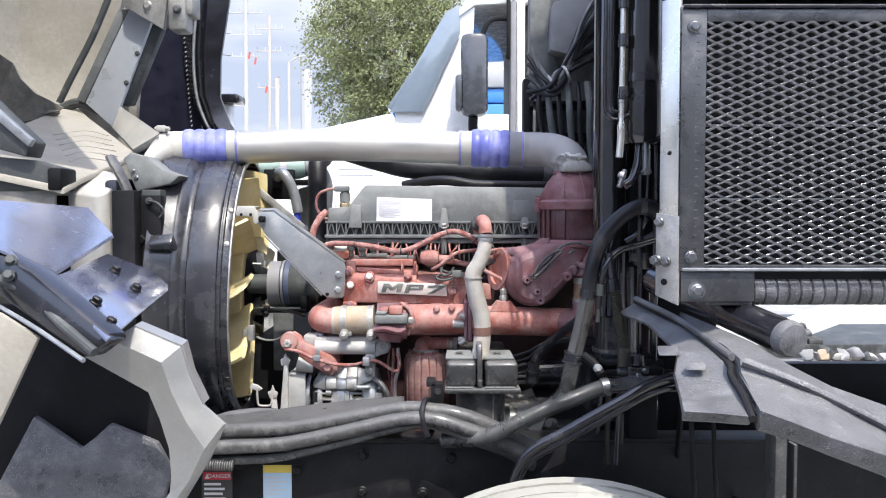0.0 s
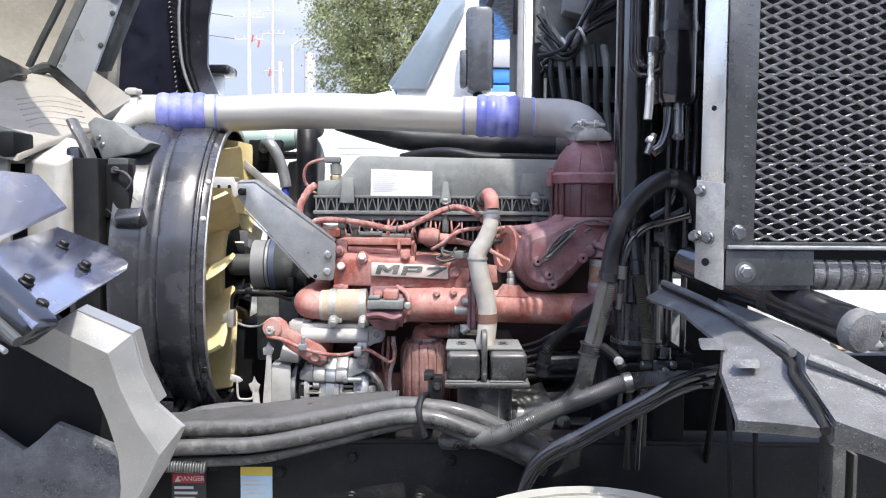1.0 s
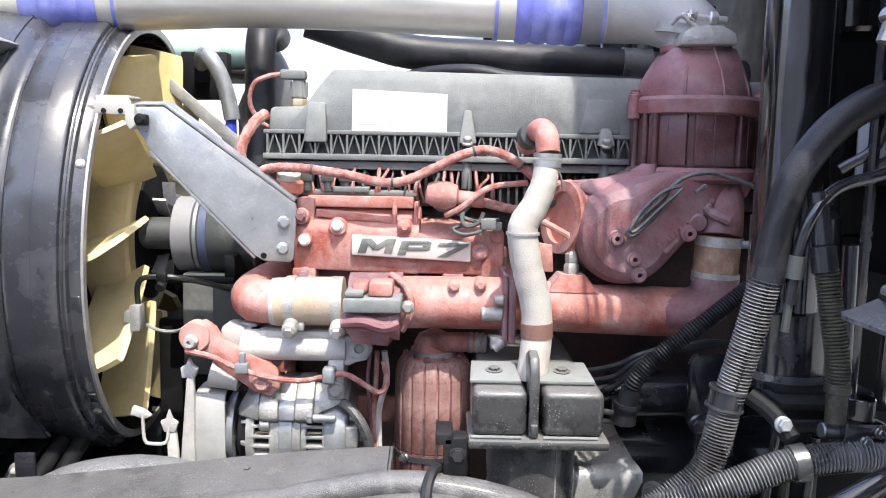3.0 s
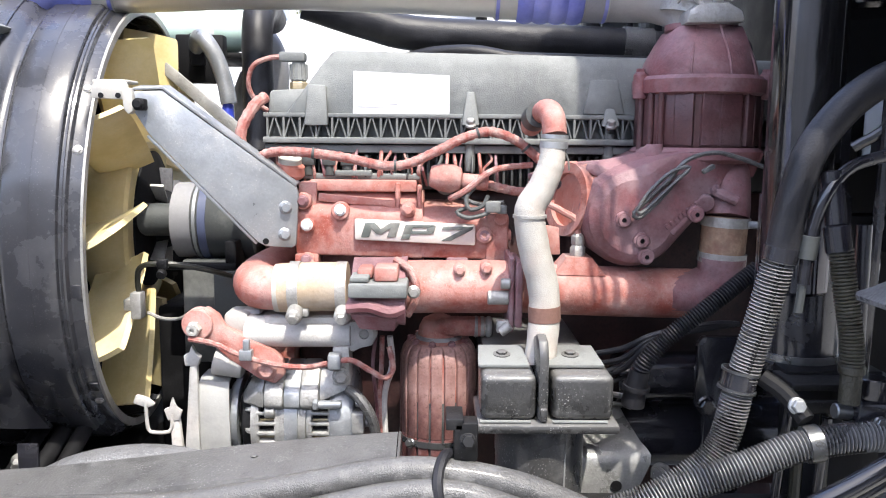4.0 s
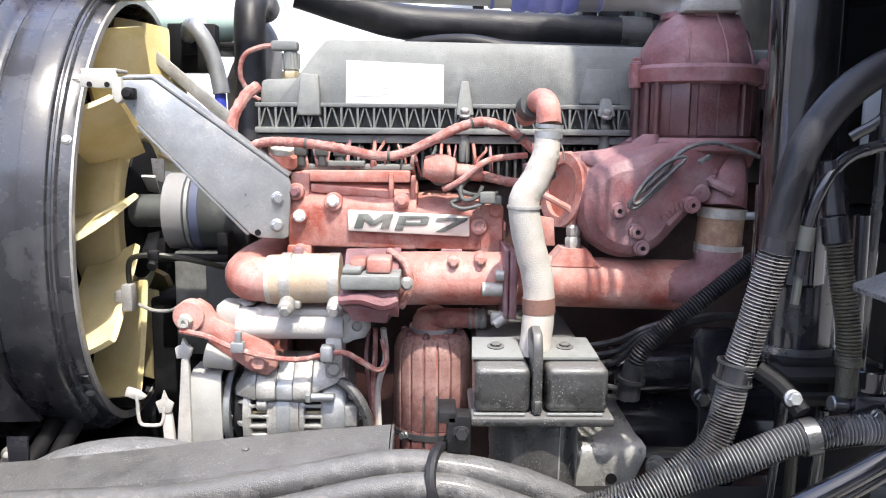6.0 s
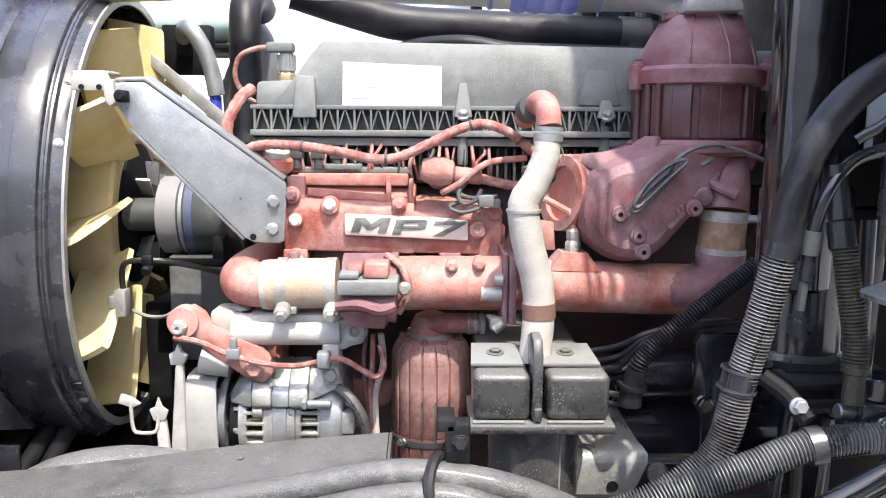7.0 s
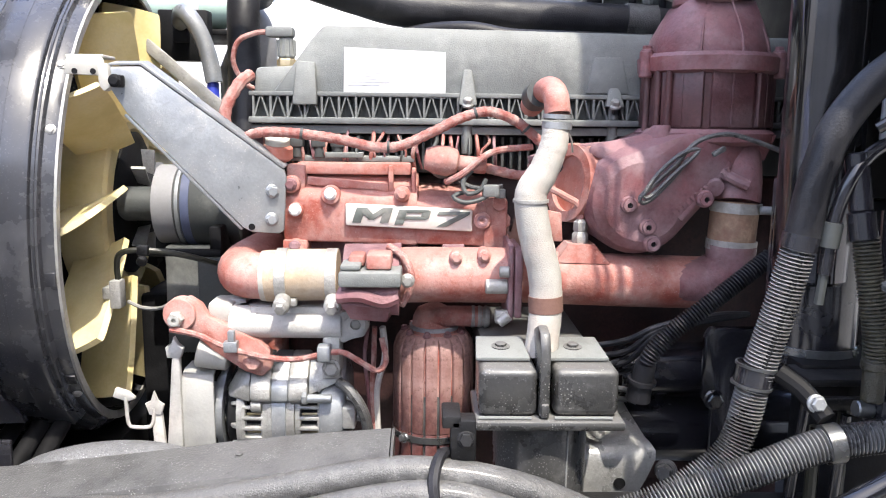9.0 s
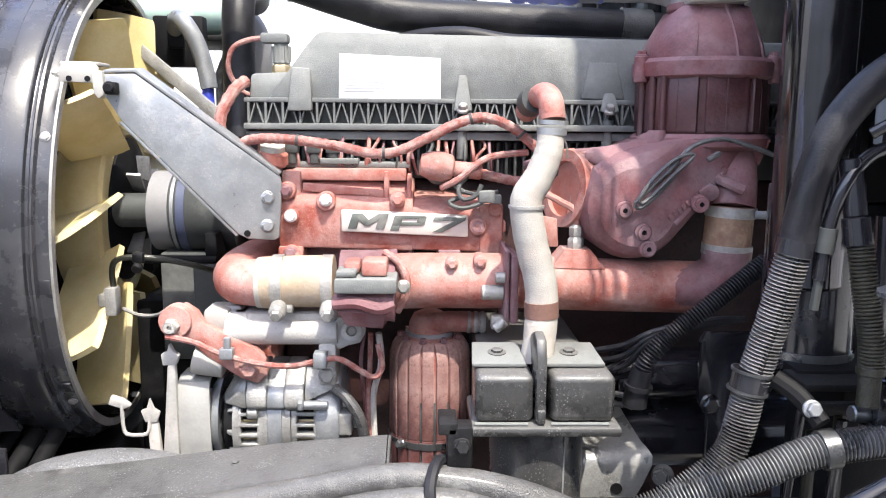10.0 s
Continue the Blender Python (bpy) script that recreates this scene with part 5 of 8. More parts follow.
CL = part("clamp", join(ring((0.360, 2.266, 1.786), (0.2, -0.1, 1), 0.052, 0.059, 0.016, 36), slab([(0.322, 2.192, 1.766), (0.412, 2.192, 1.768), (0.408, 2.192, 1.786), (0.385, 2.192, 1.798), (0.343, 2.192, 1.797), (0.325, 2.192, 1.786)], (0, 0.06, 0), 0.006)), ALU_CAST, CP, "steel clamp block")
part("bolt", join(cyl((0.325, 2.206, 1.812), (0.395, 2.202, 1.806), 0.005), cyl((0.335, 2.205, 1.811), (0.347, 2.205, 1.810), 0.011), cyl((0.367, 2.204, 1.808), (0.379, 2.204, 1.807), 0.011)), ALU, CL)
part("strap", tube([(0.312, 2.215, 1.80), (0.325, 2.206, 1.812), (0.340, 2.2, 1.800), (0.352, 2.196, 1.79)], 0.004, 8, 0.005), ALU_CAST, CL)
part("nozzle", tube([(-0.805, 2.352, 1.841), (-0.813, 2.32, 1.828), (-0.824, 2.275, 1.806), (-0.832, 2.235, 1.786)], 0.048, 24, 0.006, lambda s, L: 1 - 0.66 * s / L), ALU_PALE, CP, "rough cast nozzle")
CL = part("clamp", ring((-0.822, 2.347, 1.840), (0.98, 0.18, 0.03), 0.051, 0.0575, 0.018, 36), ALU_PALE, CP, "band clamp")
part("lug", join(box(-0.825, -0.797, 2.30, 2.33, 1.886, 1.905, 0.005), cyl((-0.83, 2.31, 1.896), (-0.787, 2.31, 1.896), 0.006)), ALU_PALE, CL)
part("lug", box(-0.82, -0.797, 2.30, 2.33, 1.775, 1.793, 0.004), ALU_PALE, CL)

# white wrapped pipe
WP = thing("wrapped_pipe", "white heat-wrapped pipe with red elbow in front of the engine", "pipe", (0.095, 2.08, 1.28))
part("wrap", tube([(0.110, 2.085, 1.580), (0.107, 2.082, 1.555), (0.094, 2.080, 1.522), (0.080, 2.078, 1.498), (0.079, 2.078, 1.475), (0.088, 2.08, 1.43), (0.100, 2.08, 1.385), (0.1035, 2.08, 1.345), (0.101, 2.075, 1.31), (0.096, 2.065, 1.27)], 0.0205, 18, 0.003,
                   lambda s, L: (1 + 0.03 * abs(math.sin(s * 230 + 2 * math.sin(s * 60))) if s < 0.11 else 1.0 + 0.01 * math.sin(s * 190)) * (0.85 + 0.25 * min(1, max(0, s * 8)))), WRAP, WP)
part("elbow", tube([(0.098, 2.25, 1.612), (0.102, 2.18, 1.626), (0.106, 2.125, 1.632), (0.110, 2.095, 1.622), (0.112, 2.086, 1.598)], 0.0172, 18, 0.006), RED, WP, "dusty red rubber elbow")
part("collar", tube([(0.098, 2.15, 1.628), (0.095, 2.19, 1.622)], 0.020, 18, 0.008), GREY_DARK, WP)
part("clamp", join(ring((0.111, 2.086, 1.579), (0.05, 0, 1), 0.016, 0.0200, 0.009, 30), ring((0.112, 2.086, 1.592), (0.05, 0, 1), 0.016, 0.0195, 0.006, 30)), STEEL, WP)
part("band", ring((0.0787, 2.078, 1.482), (0, 0, 1), 0.020, 0.0242, 0.004, 30), ALU_CAST, WP)
part("patch", tube([(0.1025, 2.079, 1.355), (0.1035, 2.079, 1.333)], 0.0236, 18, 0.006), BROWN, WP, "dark brown patch")
part("tie", tube([(0.125, 2.08, 1.575), (0.132, 2.09, 1.565), (0.136, 2.1, 1.548)], 0.0015, 6, 0.006), CREAM_SLEEVE, WP)
part("bracket", slab([(0.095, 2.105, 1.47), (0.125, 2.105, 1.465), (0.128, 2.105, 1.425), (0.10, 2.105, 1.425)], (0, 0.006, 0), 0.002), RED, WP)

# engine mount
EM = thing("engine_mount", "black painted steel engine mount with two rubber blocks", "engine mount", (0.1, 2.05, 0.8))
part("block", bev(box(0.009, 0.0850, 1.998, 2.085, 1.212, 1.2755, 0), 0.010, 4), MOUNT, EM)
part("block", bev(box(0.106, 0.190, 1.998, 2.085, 1.212, 1.2755, 0), 0.010, 4), MOUNT, EM)
part("base_plate", box(0.004, 0.196, 1.981, 2.11, 1.199, 1.2115, 0.004), MOUNT, EM)
part("fin", slab([(0.086, 1.992, 1.215), (0.086, 1.992, 1.300), (0.086, 2.005, 1.322), (0.086, 2.03, 1.326), (0.086, 2.10, 1.30), (0.086, 2.10, 1.215)], (0.0135, 0, 0), 0.003), MOUNT, EM)
part("wedge", box(0.0885, 0.0985, 1.988, 2.0, 1.214, 1.232, 0.002), MOUNT, EM)
for x0_, x1_ in ((0.006, 0.078), (0.104, 0.182)):
    part("top_plate", slab([(x0_, 2.030, 1.2768), (x1_, 2.030, 1.2768), (x1_ - 0.004, 2.106, 1.2850), (x0_ + 0.004, 2.106, 1.2850)], (0, 0, 0.005), 0.0015), GREY_COVER, EM, "dusty top plate")
    part("bolt", bolt((x0_ + 0.036, 2.068, 1.2856), (0, -0.1, 1), 0.008, 0.006), MOUNT, EM)
    part("rim", ring((x0_ + 0.036, 2.068, 1.2852), (0, -0.1, 1), 0.0085, 0.0125, 0.002, 24), MOUNT, EM)
    part("lip", tube([(x0_ + 0.002, 1.990, 1.2140), (x1_ - 0.002, 1.990, 1.2140)], 0.0025, 8, 0.01), GREY_COVER, EM, "pale strip along the lip")
part("arm", box(0.02, 0.18, 2.11, 2.38, 1.205, 1.27, 0.008), MOUNT, EM)
part("post", lathe([(0.062, 0.82), (0.064, 0.83), (0.064, 1.19), (0.062, 1.198)], (0.098, 2.068, 0), (0, 0, 1), 40), MOUNT, EM)
part("seam", tube([(0.128, 2.0105, 1.19), (0.127, 2.0105, 1.09), (0.126, 2.0105, 0.99)], 0.0012, 6, 0.02), GUSSET, EM, "pale weld seam")
part("foot", box(-0.02, 0.22, 2.032, 2.16, 0.80, 0.83, 0.003), MOUNT, EM)
gu_ = [(y_, z_, x1_) for y_, z_, x1_ in ((2.24, 1.150, 0.252), (2.20, 1.139, 0.256), (2.13, 1.124, 0.264), (2.116, 1.119, 0.270), (2.108, 1.111, 0.275), (2.105, 1.098, 0.274), (2.105, 1.07, 0.262), (2.105, 1.03, 0.240), (2.105, 0.97, 0.215), (2.105, 0.83, 0.20))]
part("gusset", sheet([[(0.150 + (x1_ - 0.150) * f_, y_, z_ + 0.075 * ((x1_ - 0.150) * f_ - 0.016)) for f_ in (0, 0.2, 0.4, 0.6, 0.8, 0.93, 1.0)] for y_, z_, x1_ in gu_], (0, 0.008, -0.002)), GUSSET, EM, "dusty bent steel gusset")
part("hole_plug", lathe([(0.0085, 0), (0.0085, 0.002)], (0.223, 2.1046, 1.071), (0, -1, 0), 18), BLACK_MATT, EM)
part("bolt", join(bolt((0.288, 2.10, 1.092), (-0.5, -1, 0.3), 0.012, 0.022), cyl((0.288, 2.10, 1.092), (0.292, 2.108, 1.09), 0.016)), MOUNT, EM)

# oil canister
OC = thing("oil_canister", "red ribbed oil separator canister with dark lower shell", "canister", (-0.047, 2.262, 1.0))
OC.scale = (0.935, 0.935, 1.0)
OX, OY = -0.047, 2.262
part("upper_shell", lathe([(0.0635, 1.165), (0.064, 1.17), (0.0632, 1.228), (0.0605, 1.242), (0.052, 1.253), (0.034, 1.262), (0.02, 1.264)], (OX, OY, 0), (0, 0, 1), 48), RED, OC)
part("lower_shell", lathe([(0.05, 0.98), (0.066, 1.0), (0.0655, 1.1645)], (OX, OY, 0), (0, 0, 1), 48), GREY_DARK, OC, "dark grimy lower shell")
for k_ in range(18):
    a_ = 2 * math.pi * (k_ + 0.35) / 18
    m_ = Matrix.Translation((OX, OY, 0)) @ Matrix.Rotation(a_, 4, "Z")
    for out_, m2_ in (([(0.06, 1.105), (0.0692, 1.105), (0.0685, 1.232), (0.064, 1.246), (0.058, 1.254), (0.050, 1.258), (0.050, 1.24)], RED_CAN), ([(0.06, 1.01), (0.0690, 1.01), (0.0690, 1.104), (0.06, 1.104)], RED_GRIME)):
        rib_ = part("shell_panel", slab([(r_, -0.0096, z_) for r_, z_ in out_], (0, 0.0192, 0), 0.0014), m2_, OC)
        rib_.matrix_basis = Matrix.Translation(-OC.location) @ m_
    if k_ % 2 == 0:
        part("screw", bolt((OX + 0.05 * math.cos(a_ + 0.17), OY + 0.05 * math.sin(a_ + 0.17), 1.258), (0.2 * math.cos(a_), 0.2 * math.sin(a_), 1), 0.0055, 0.006), RED_DEEP, OC)
part("cap", lathe([(0.040, 1.252), (0.041, 1.262), (0.037, 1.268), (0.035, 1.282), (0.028, 1.294), (0.010, 1.302)], (OX, OY - 0.005, 0), (0, 0, 1), 30), RED, OC)
part("cap_band", ring((OX, OY - 0.005, 1.262), (0, 0, 1), 0.036, 0.0415, 0.006, 36), STEEL, OC)
part("outlet", tube([(OX - 0.018, 2.245, 1.268), (OX + 0.01, 2.235, 1.284), (OX + 0.05, 2.23, 1.287), (0.032, 2.23, 1.286)], 0.0165, 16, 0.006), RED, OC)
part("hose_end", tube([(0.012, 2.23, 1.2865), (0.045, 2.23, 1.286)], 0.0175, 18, 0.0015, ribbed(0.011, 0.14)), ALU_CAST, OC)
part("band", ring((OX, OY, 1.090), (0, 0, 1), 0.0665, 0.0712, 0.010, 40), STEEL_DARK, OC)
part("band_bolt", bolt((OX - 0.048, OY - 0.054, 1.095), (-0.6, -0.8, 0.2), 0.0065, 0.010), STEEL_DARK, OC)

# alternator with belt and bracket
AL = thing("alternator", "pale cast aluminium alternator with slotted housing", "alternator", (-0.28, 2.25, 1.05))
AY, AZ = 2.252, 1.132
AX = (1, 0, 0)


def drum(name, prof, material, parent, label=""):
    return part(name, lathe([(r, h) for h, r in prof], (0, AY, AZ), AX, 48), material, parent, label)


drum("core", [(-0.368, 0.05), (-0.36, 0.068), (-0.195, 0.068), (-0.185, 0.05)], BLACK_MATT, AL)
# bell coloured dark so the gaps between the webs read as shaded
drum("front_bell", [(-0.372, 0.028), (-0.368, 0.042), (-0.352, 0.058), (-0.346, 0.066), (-0.340, 0.070)], GREY_DARK, AL)
drum("stator", [(-0.305, 0.076), (-0.304, 0.0805), (-0.258, 0.0805), (-0.257, 0.076)], ALT_CAST, AL)
drum("stator_band", [(-0.292, 0.080), (-0.291, 0.0835), (-0.271, 0.0835), (-0.270, 0.080)], STEEL, AL, "bright steel stator band")
drum("rear_cover", [(-0.221, 0.078), (-0.219, 0.0822), (-0.190, 0.0815), (-0.184, 0.078), (-0.180, 0.066), (-0.178, 0.03)], STEEL, AL, "smooth bright rear cover")
for k_ in range(30):
    a_ = 2 * math.pi * k_ / 30
    m_ = Matrix.Translation((0, AY, AZ)) @ Matrix.Rotation(a_, 4, "X")
    open_ = 58 < math.degrees(a_) < 145
    for x0_, x1_ in ((-0.338, -0.304), (-0.254, -0.219)):
        part("vent_rib", box(x0_, x1_, -0.0026 if open_ else -0.0092, 0.0032 if open_ else 0.0092, 0.064, 0.0805, 0.0018, m_), ALT_CAST, AL)
        if open_:
            part("slot_end", box(x0_ - 0.003, x0_ + 0.006, -0.0092, 0.0092, 0.058, 0.0800, 0.0018, m_), ALT_CAST, AL)
            part("slot_end", box(x1_ - 0.004, x1_ + 0.001, -0.0092, 0.0092, 0.058, 0.0800, 0.0018, m_), ALT_CAST, AL)
            if k_ % 2:
                part("winding", box(x0_ + 0.006, x1_ - 0.004, 0.003, 0.007, 0.060, 0.0705, 0.0018, m_), BRASS, AL)
for k_ in range(13):
    a_ = 2 * math.pi * k_ / 13 + 0.2
    m_ = Matrix.Translation((0, AY, AZ)) @ Matrix.Rotation(a_, 4, "X")
    part("web", bev(hull([m_ @ Vector(v_) for v_ in ((-0.376, -0.003, 0.03), (-0.376, 0.003, 0.03), (-0.372, -0.003, 0.045), (-0.372, 0.003, 0.045), (-0.338, -0.0035, 0.0805), (-0.338, 0.0035, 0.0805), (-0.352, -0.003, 0.074), (-0.352, 0.003, 0.074), (-0.338, -0.003, 0.06), (-0.338, 0.003, 0.06))]), 0.001, 1, 30), ALT_CAST, AL)
drum("front_lip", [(-0.346, 0.074), (-0.345, 0.0808), (-0.336, 0.0815), (-0.335, 0.074)], ALT_CAST, AL)
drum("pulley_boss", [(-0.384, 0.015), (-0.383, 0.034), (-0.373, 0.036), (-0.366, 0.044)], ALT_CAST, AL)
SADDLE = [(2.235, 1.232), (2.196, 1.228), (2.174, 1.203), (2.165, 1.192), (2.163, 1.172), (2.178, 1.162), (2.235, 1.162)]
for x0_, x1_ in ((-0.322, -0.2915), (-0.2655, -0.236)):
    part("saddle", slab([(x0_, y_, z_) for y_, z_ in SADDLE], (x1_ - x0_, 0, 0), 0.004), ALT_CAST, AL)
part("strap", slab([(-0.2912, y_ + 0.004, z_ - 0.002) for y_, z_ in SADDLE], (0.0254, 0, 0), 0.002), STEEL, AL)
part("front_lug", bev(hull([(-0.3225, 2.20, 1.228), (-0.3225, 2.172, 1.200), (-0.3225, 2.168, 1.168), (-0.3225, 2.23, 1.17), (-0.3225, 2.23, 1.225), (-0.345, 2.20, 1.212), (-0.362, 2.20, 1.182), (-0.358, 2.182, 1.172), (-0.362, 2.23, 1.165)]), 0.003, 2, 25), ALT_CAST, AL)
part("rear_lug", bev(hull([(-0.235, 2.20, 1.226), (-0.235, 2.174, 1.196), (-0.235, 2.172, 1.178), (-0.235, 2.23, 1.17), (-0.205, 2.19, 1.218), (-0.186, 2.186, 1.214), (-0.184, 2.180, 1.200), (-0.19, 2.23, 1.19)]), 0.003, 2, 25), ALT_CAST, AL)
part("lug_bolt", join(cyl((-0.236, 2.164, 1.176), (-0.199, 2.164, 1.176), 0.0068), cyl((-0.244, 2.164, 1.176), (-0.236, 2.164, 1.176), 0.0095, seg=6)), STEEL, AL)
part("ear_lobe", cyl((-0.322, 2.176, 1.160), (-0.306, 2.176, 1.160), 0.010), ALT_CAST, AL)
drum("pulley", [(-0.421, 0.02), (-0.420, 0.036), (-0.415, 0.038), (-0.384, 0.038), (-0.380, 0.03), (-0.374, 0.02)], STEEL, AL)
part("rear_stud", cyl((-0.180, 2.19, 1.17), (-0.160, 2.187, 1.168), 0.006), ALU, AL)
part("terminal", join(box(-0.185, -0.165, 2.17, 2.20, 1.125, 1.16, 0.003), cyl((-0.165, 2.185, 1.14), (-0.150, 2.185, 1.14), 0.007)), ALT_CAST, AL)
part("cable", tube([(-0.19, 2.18, 1.196), (-0.17, 2.165, 1.185), (-0.15, 2.16, 1.15), (-0.142, 2.165, 1.09), (-0.14, 2.17, 1.0)], 0.0085, 10, 0.008), RUBBER_DUST, AL)
BT = thing("drive_belt", "grey dusty ribbed drive belt ahead of the alternator", "belt", (-0.4, 2.2, 1.1))
part("belt", sheet([[(-0.4310, 2.20, 0.93), (-0.4040, 2.20, 0.93), (-0.3790, 2.20, 0.93)], [(-0.4305, 2.18, 1.06), (-0.4040, 2.179, 1.06), (-0.3785, 2.18, 1.06)], [(-0.4290, 2.176, 1.15), (-0.4030, 2.175, 1.15), (-0.3785, 2.176, 1.15)],
                    [(-0.4280, 2.178, 1.19), (-0.4030, 2.177, 1.19), (-0.3790, 2.178, 1.19)], [(-0.4270, 2.186, 1.205), (-0.4030, 2.186, 1.205), (-0.3800, 2.186, 1.205)], [(-0.4270, 2.20, 1.2105), (-0.4030, 2.20, 1.2105), (-0.3800, 2.20, 1.2105)], [(-0.4270, 2.24, 1.2105), (-0.4030, 2.24, 1.2105), (-0.3800, 2.24, 1.2105)]], (0, 0.005, -0.003)), BELT, BT)
part("belt_run", box(-0.4260, -0.367, 2.235, 2.6, 1.203, 1.2085, 0.001), BELT, BT)
part("pulley_rim", join(ring((-0.380, AY, AZ), AX, 0.050, 0.066, 0.010, 40), ring((-0.388, AY, AZ), AX, 0.03, 0.052, 0.014, 40)), STEEL, BT, "worn bare pulley rim")
part("tensioner", lathe([(0.02, 0), (0.045, 0.002), (0.045, 0.045), (0.02, 0.048)], (-0.42, 2.25, 1.04), AX, 36), BLACK_MATT, BT)
AB = thing("alternator_bracket", "white and red cast alternator bracket", "bracket", (-0.28, 2.2, 1.27))
part("bar", join(cyl((-0.352, 2.188, 1.284), (-0.185, 2.188, 1.284), 0.0205), box(-0.345, -0.19, 2.18, 2.25, 1.285, 1.313, 0.007)), WHITE_CAST, AB)
part("cheek", join(box(-0.352, -0.318, 2.178, 2.26, 1.255, 1.313, 0.006), box(-0.36, -0.33, 2.2, 2.26, 1.24, 1.32, 0.006)), WHITE_CAST, AB)
part("ear", join(slab([(-0.205, 2.176, 1.262), (-0.205, 2.176, 1.285), (-0.185, 2.176, 1.306), (-0.162, 2.176, 1.309), (-0.147, 2.176, 1.300), (-0.143, 2.176, 1.285), (-0.152, 2.176, 1.268), (-0.17, 2.176, 1.264), (-0.182, 2.176, 1.258)], (0, 0.012, 0), 0.003), box(-0.213, -0.187, 2.168, 2.22, 1.205, 1.268, 0.004)), WHITE_CAST, AB)
part("eye", ring((-0.164, 2.1762, 1.288), (0, -1, 0), 0.008, 0.015, 0.006, 28), WHITE_CAST, AB)
part("eye_bolt", bolt((-0.164, 2.176, 1.288), (0, -1, 0), 0.0072, 0.004), ALU_CAST, AB)
part("ear_bolt", bolt((-0.2, 2.168, 1.222), (0, -1, 0), 0.011, 0.01), ALU_CAST, AB)
part("arm", join(cyl((-0.420, 2.185, 1.304), (-0.420, 2.160, 1.304), 0.024), slab([(-0.440, 2.166, 1.306), (-0.408, 2.166, 1.330), (-0.390, 2.166, 1.318), (-0.380, 2.166, 1.300), (-0.350, 2.166, 1.285), (-0.305, 2.166, 1.262), (-0.290, 2.166, 1.246), (-0.288, 2.166, 1.222), (-0.303, 2.166, 1.208), (-0.328, 2.166, 1.216), (-0.375, 2.166, 1.248), (-0.418, 2.166, 1.288)], (0, 0.02, 0), 0.004)), RED, AB, "dusty red bracket arm")
part("hex_plug", join(cyl((-0.423, 2.160, 1.299), (-0.423, 2.148, 1.299), 0.0115, seg=6), ring((-0.423, 2.149, 1.299), (0, -1, 0), 0.0035, 0.0085, 0.006, 12)), ALU_CAST, AB)
part("arm_bolt", bolt((-0.315, 2.165, 1.232), (0, -1, 0), 0.012, 0.01), RED, AB)
part("hub", join(box(-0.385, -0.345, 2.18, 2.24, 1.285, 1.318, 0.008), cyl((-0.40, 2.19, 1.243), (-0.355, 2.19, 1.232), 0.026, 0.022)), ALU_PALE, AB)
AH = thing("wiring_harness", "thin dusty pink harness clipped over the alternator", "wiring harness", (-0.25, 2.15, 1.24))
part("sleeve", tube([(-0.43, 2.15, 1.285), (-0.39, 2.148, 1.277), (-0.35, 2.15, 1.258), (-0.30, 2.152, 1.244), (-0.25, 2.152, 1.240), (-0.205, 2.15, 1.25), (-0.18, 2.148, 1.252), (-0.15, 2.148, 1.235), (-0.13, 2.15, 1.224), (-0.118, 2.155, 1.238), (-0.125, 2.165, 1.27)], 0.0046, 8, 0.006, lambda s, L: 1 + 0.08 * math.sin(s * 700)), RED_WIRE, AH)
part("clip", join(box(-0.353, -0.333, 2.142, 2.158, 1.252, 1.268, 0.002), box(-0.347, -0.337, 2.144, 2.156, 1.262, 1.284, 0.002)), STEEL, AH)
part("clip", box(-0.218, -0.198, 2.143, 2.165, 1.238, 1.262, 0.003), STEEL, AH)
for k_, dx_ in enumerate((0, 0.012, 0.022)):
    part("strand", tube([(-0.125 - dx_, 2.19, 1.28), (-0.122 - dx_ * 1.4, 2.2, 1.23), (-0.135 - dx_ * 0.6, 2.21, 1.17), (-0.13 - dx_ * 0.4, 2.2, 1.06)], 0.005 - 0.001 * k_, 8, 0.01), (WHITE_CAST, RED_WIRE, RED_DEEP)[k_], AH)
solo("belt_guard", join(slab([(-0.452, 2.17, 1.06), (-0.437, 2.17, 1.235), (-0.425, 2.17, 1.24), (-0.425, 2.17, 1.06)], (0, 0.012, 0), 0.003), slab([(-0.444, 2.17, 1.235), (-0.446, 2.17, 1.252), (-0.437, 2.17, 1.256), (-0.433, 2.17, 1.268), (-0.427, 2.17, 1.256), (-0.419, 2.17, 1.25), (-0.424, 2.17, 1.235)], (0, 0.012, 0), 0.002), box(-0.452, -0.42, 2.165, 2.25, 0.98, 1.065, 0.003)), WHITE_CAST, "pale upright guard plate beside the belt", "bracket")
solo("cover_strip", tube([(-0.64, 2.05, 1.085), (-0.58, 2.075, 1.112), (-0.50, 2.09, 1.122), (-0.43, 2.09, 1.118), (-0.37, 2.08, 1.105)], 0.028, 12, 0.02, None, 0.5), GREY_FENDER, "pale grey moulded cover strip behind the duct", "cover")
CLP = thing("wire_clip", "bent white wire bracket at the shroud foot", "bracket", (-0.50, 2.2, 1.12))
part("wire", tube([(-0.515, 2.19, 1.168), (-0.513, 2.19, 1.128), (-0.506, 2.19, 1.120), (-0.482, 2.19, 1.120), (-0.475, 2.19, 1.128), (-0.473, 2.19, 1.15)], 0.0030, 8, 0.006), WHITE_CAST, CLP)
part("tab", slab([(-0.480, 2.188, 1.140), (-0.486, 2.188, 1.158), (-0.477, 2.188, 1.162), (-0.472, 2.188, 1.178), (-0.466, 2.188, 1.162), (-0.457, 2.188, 1.156), (-0.462, 2.188, 1.140)], (0, 0.006, 0), 0.001), WHITE_CAST, CLP)
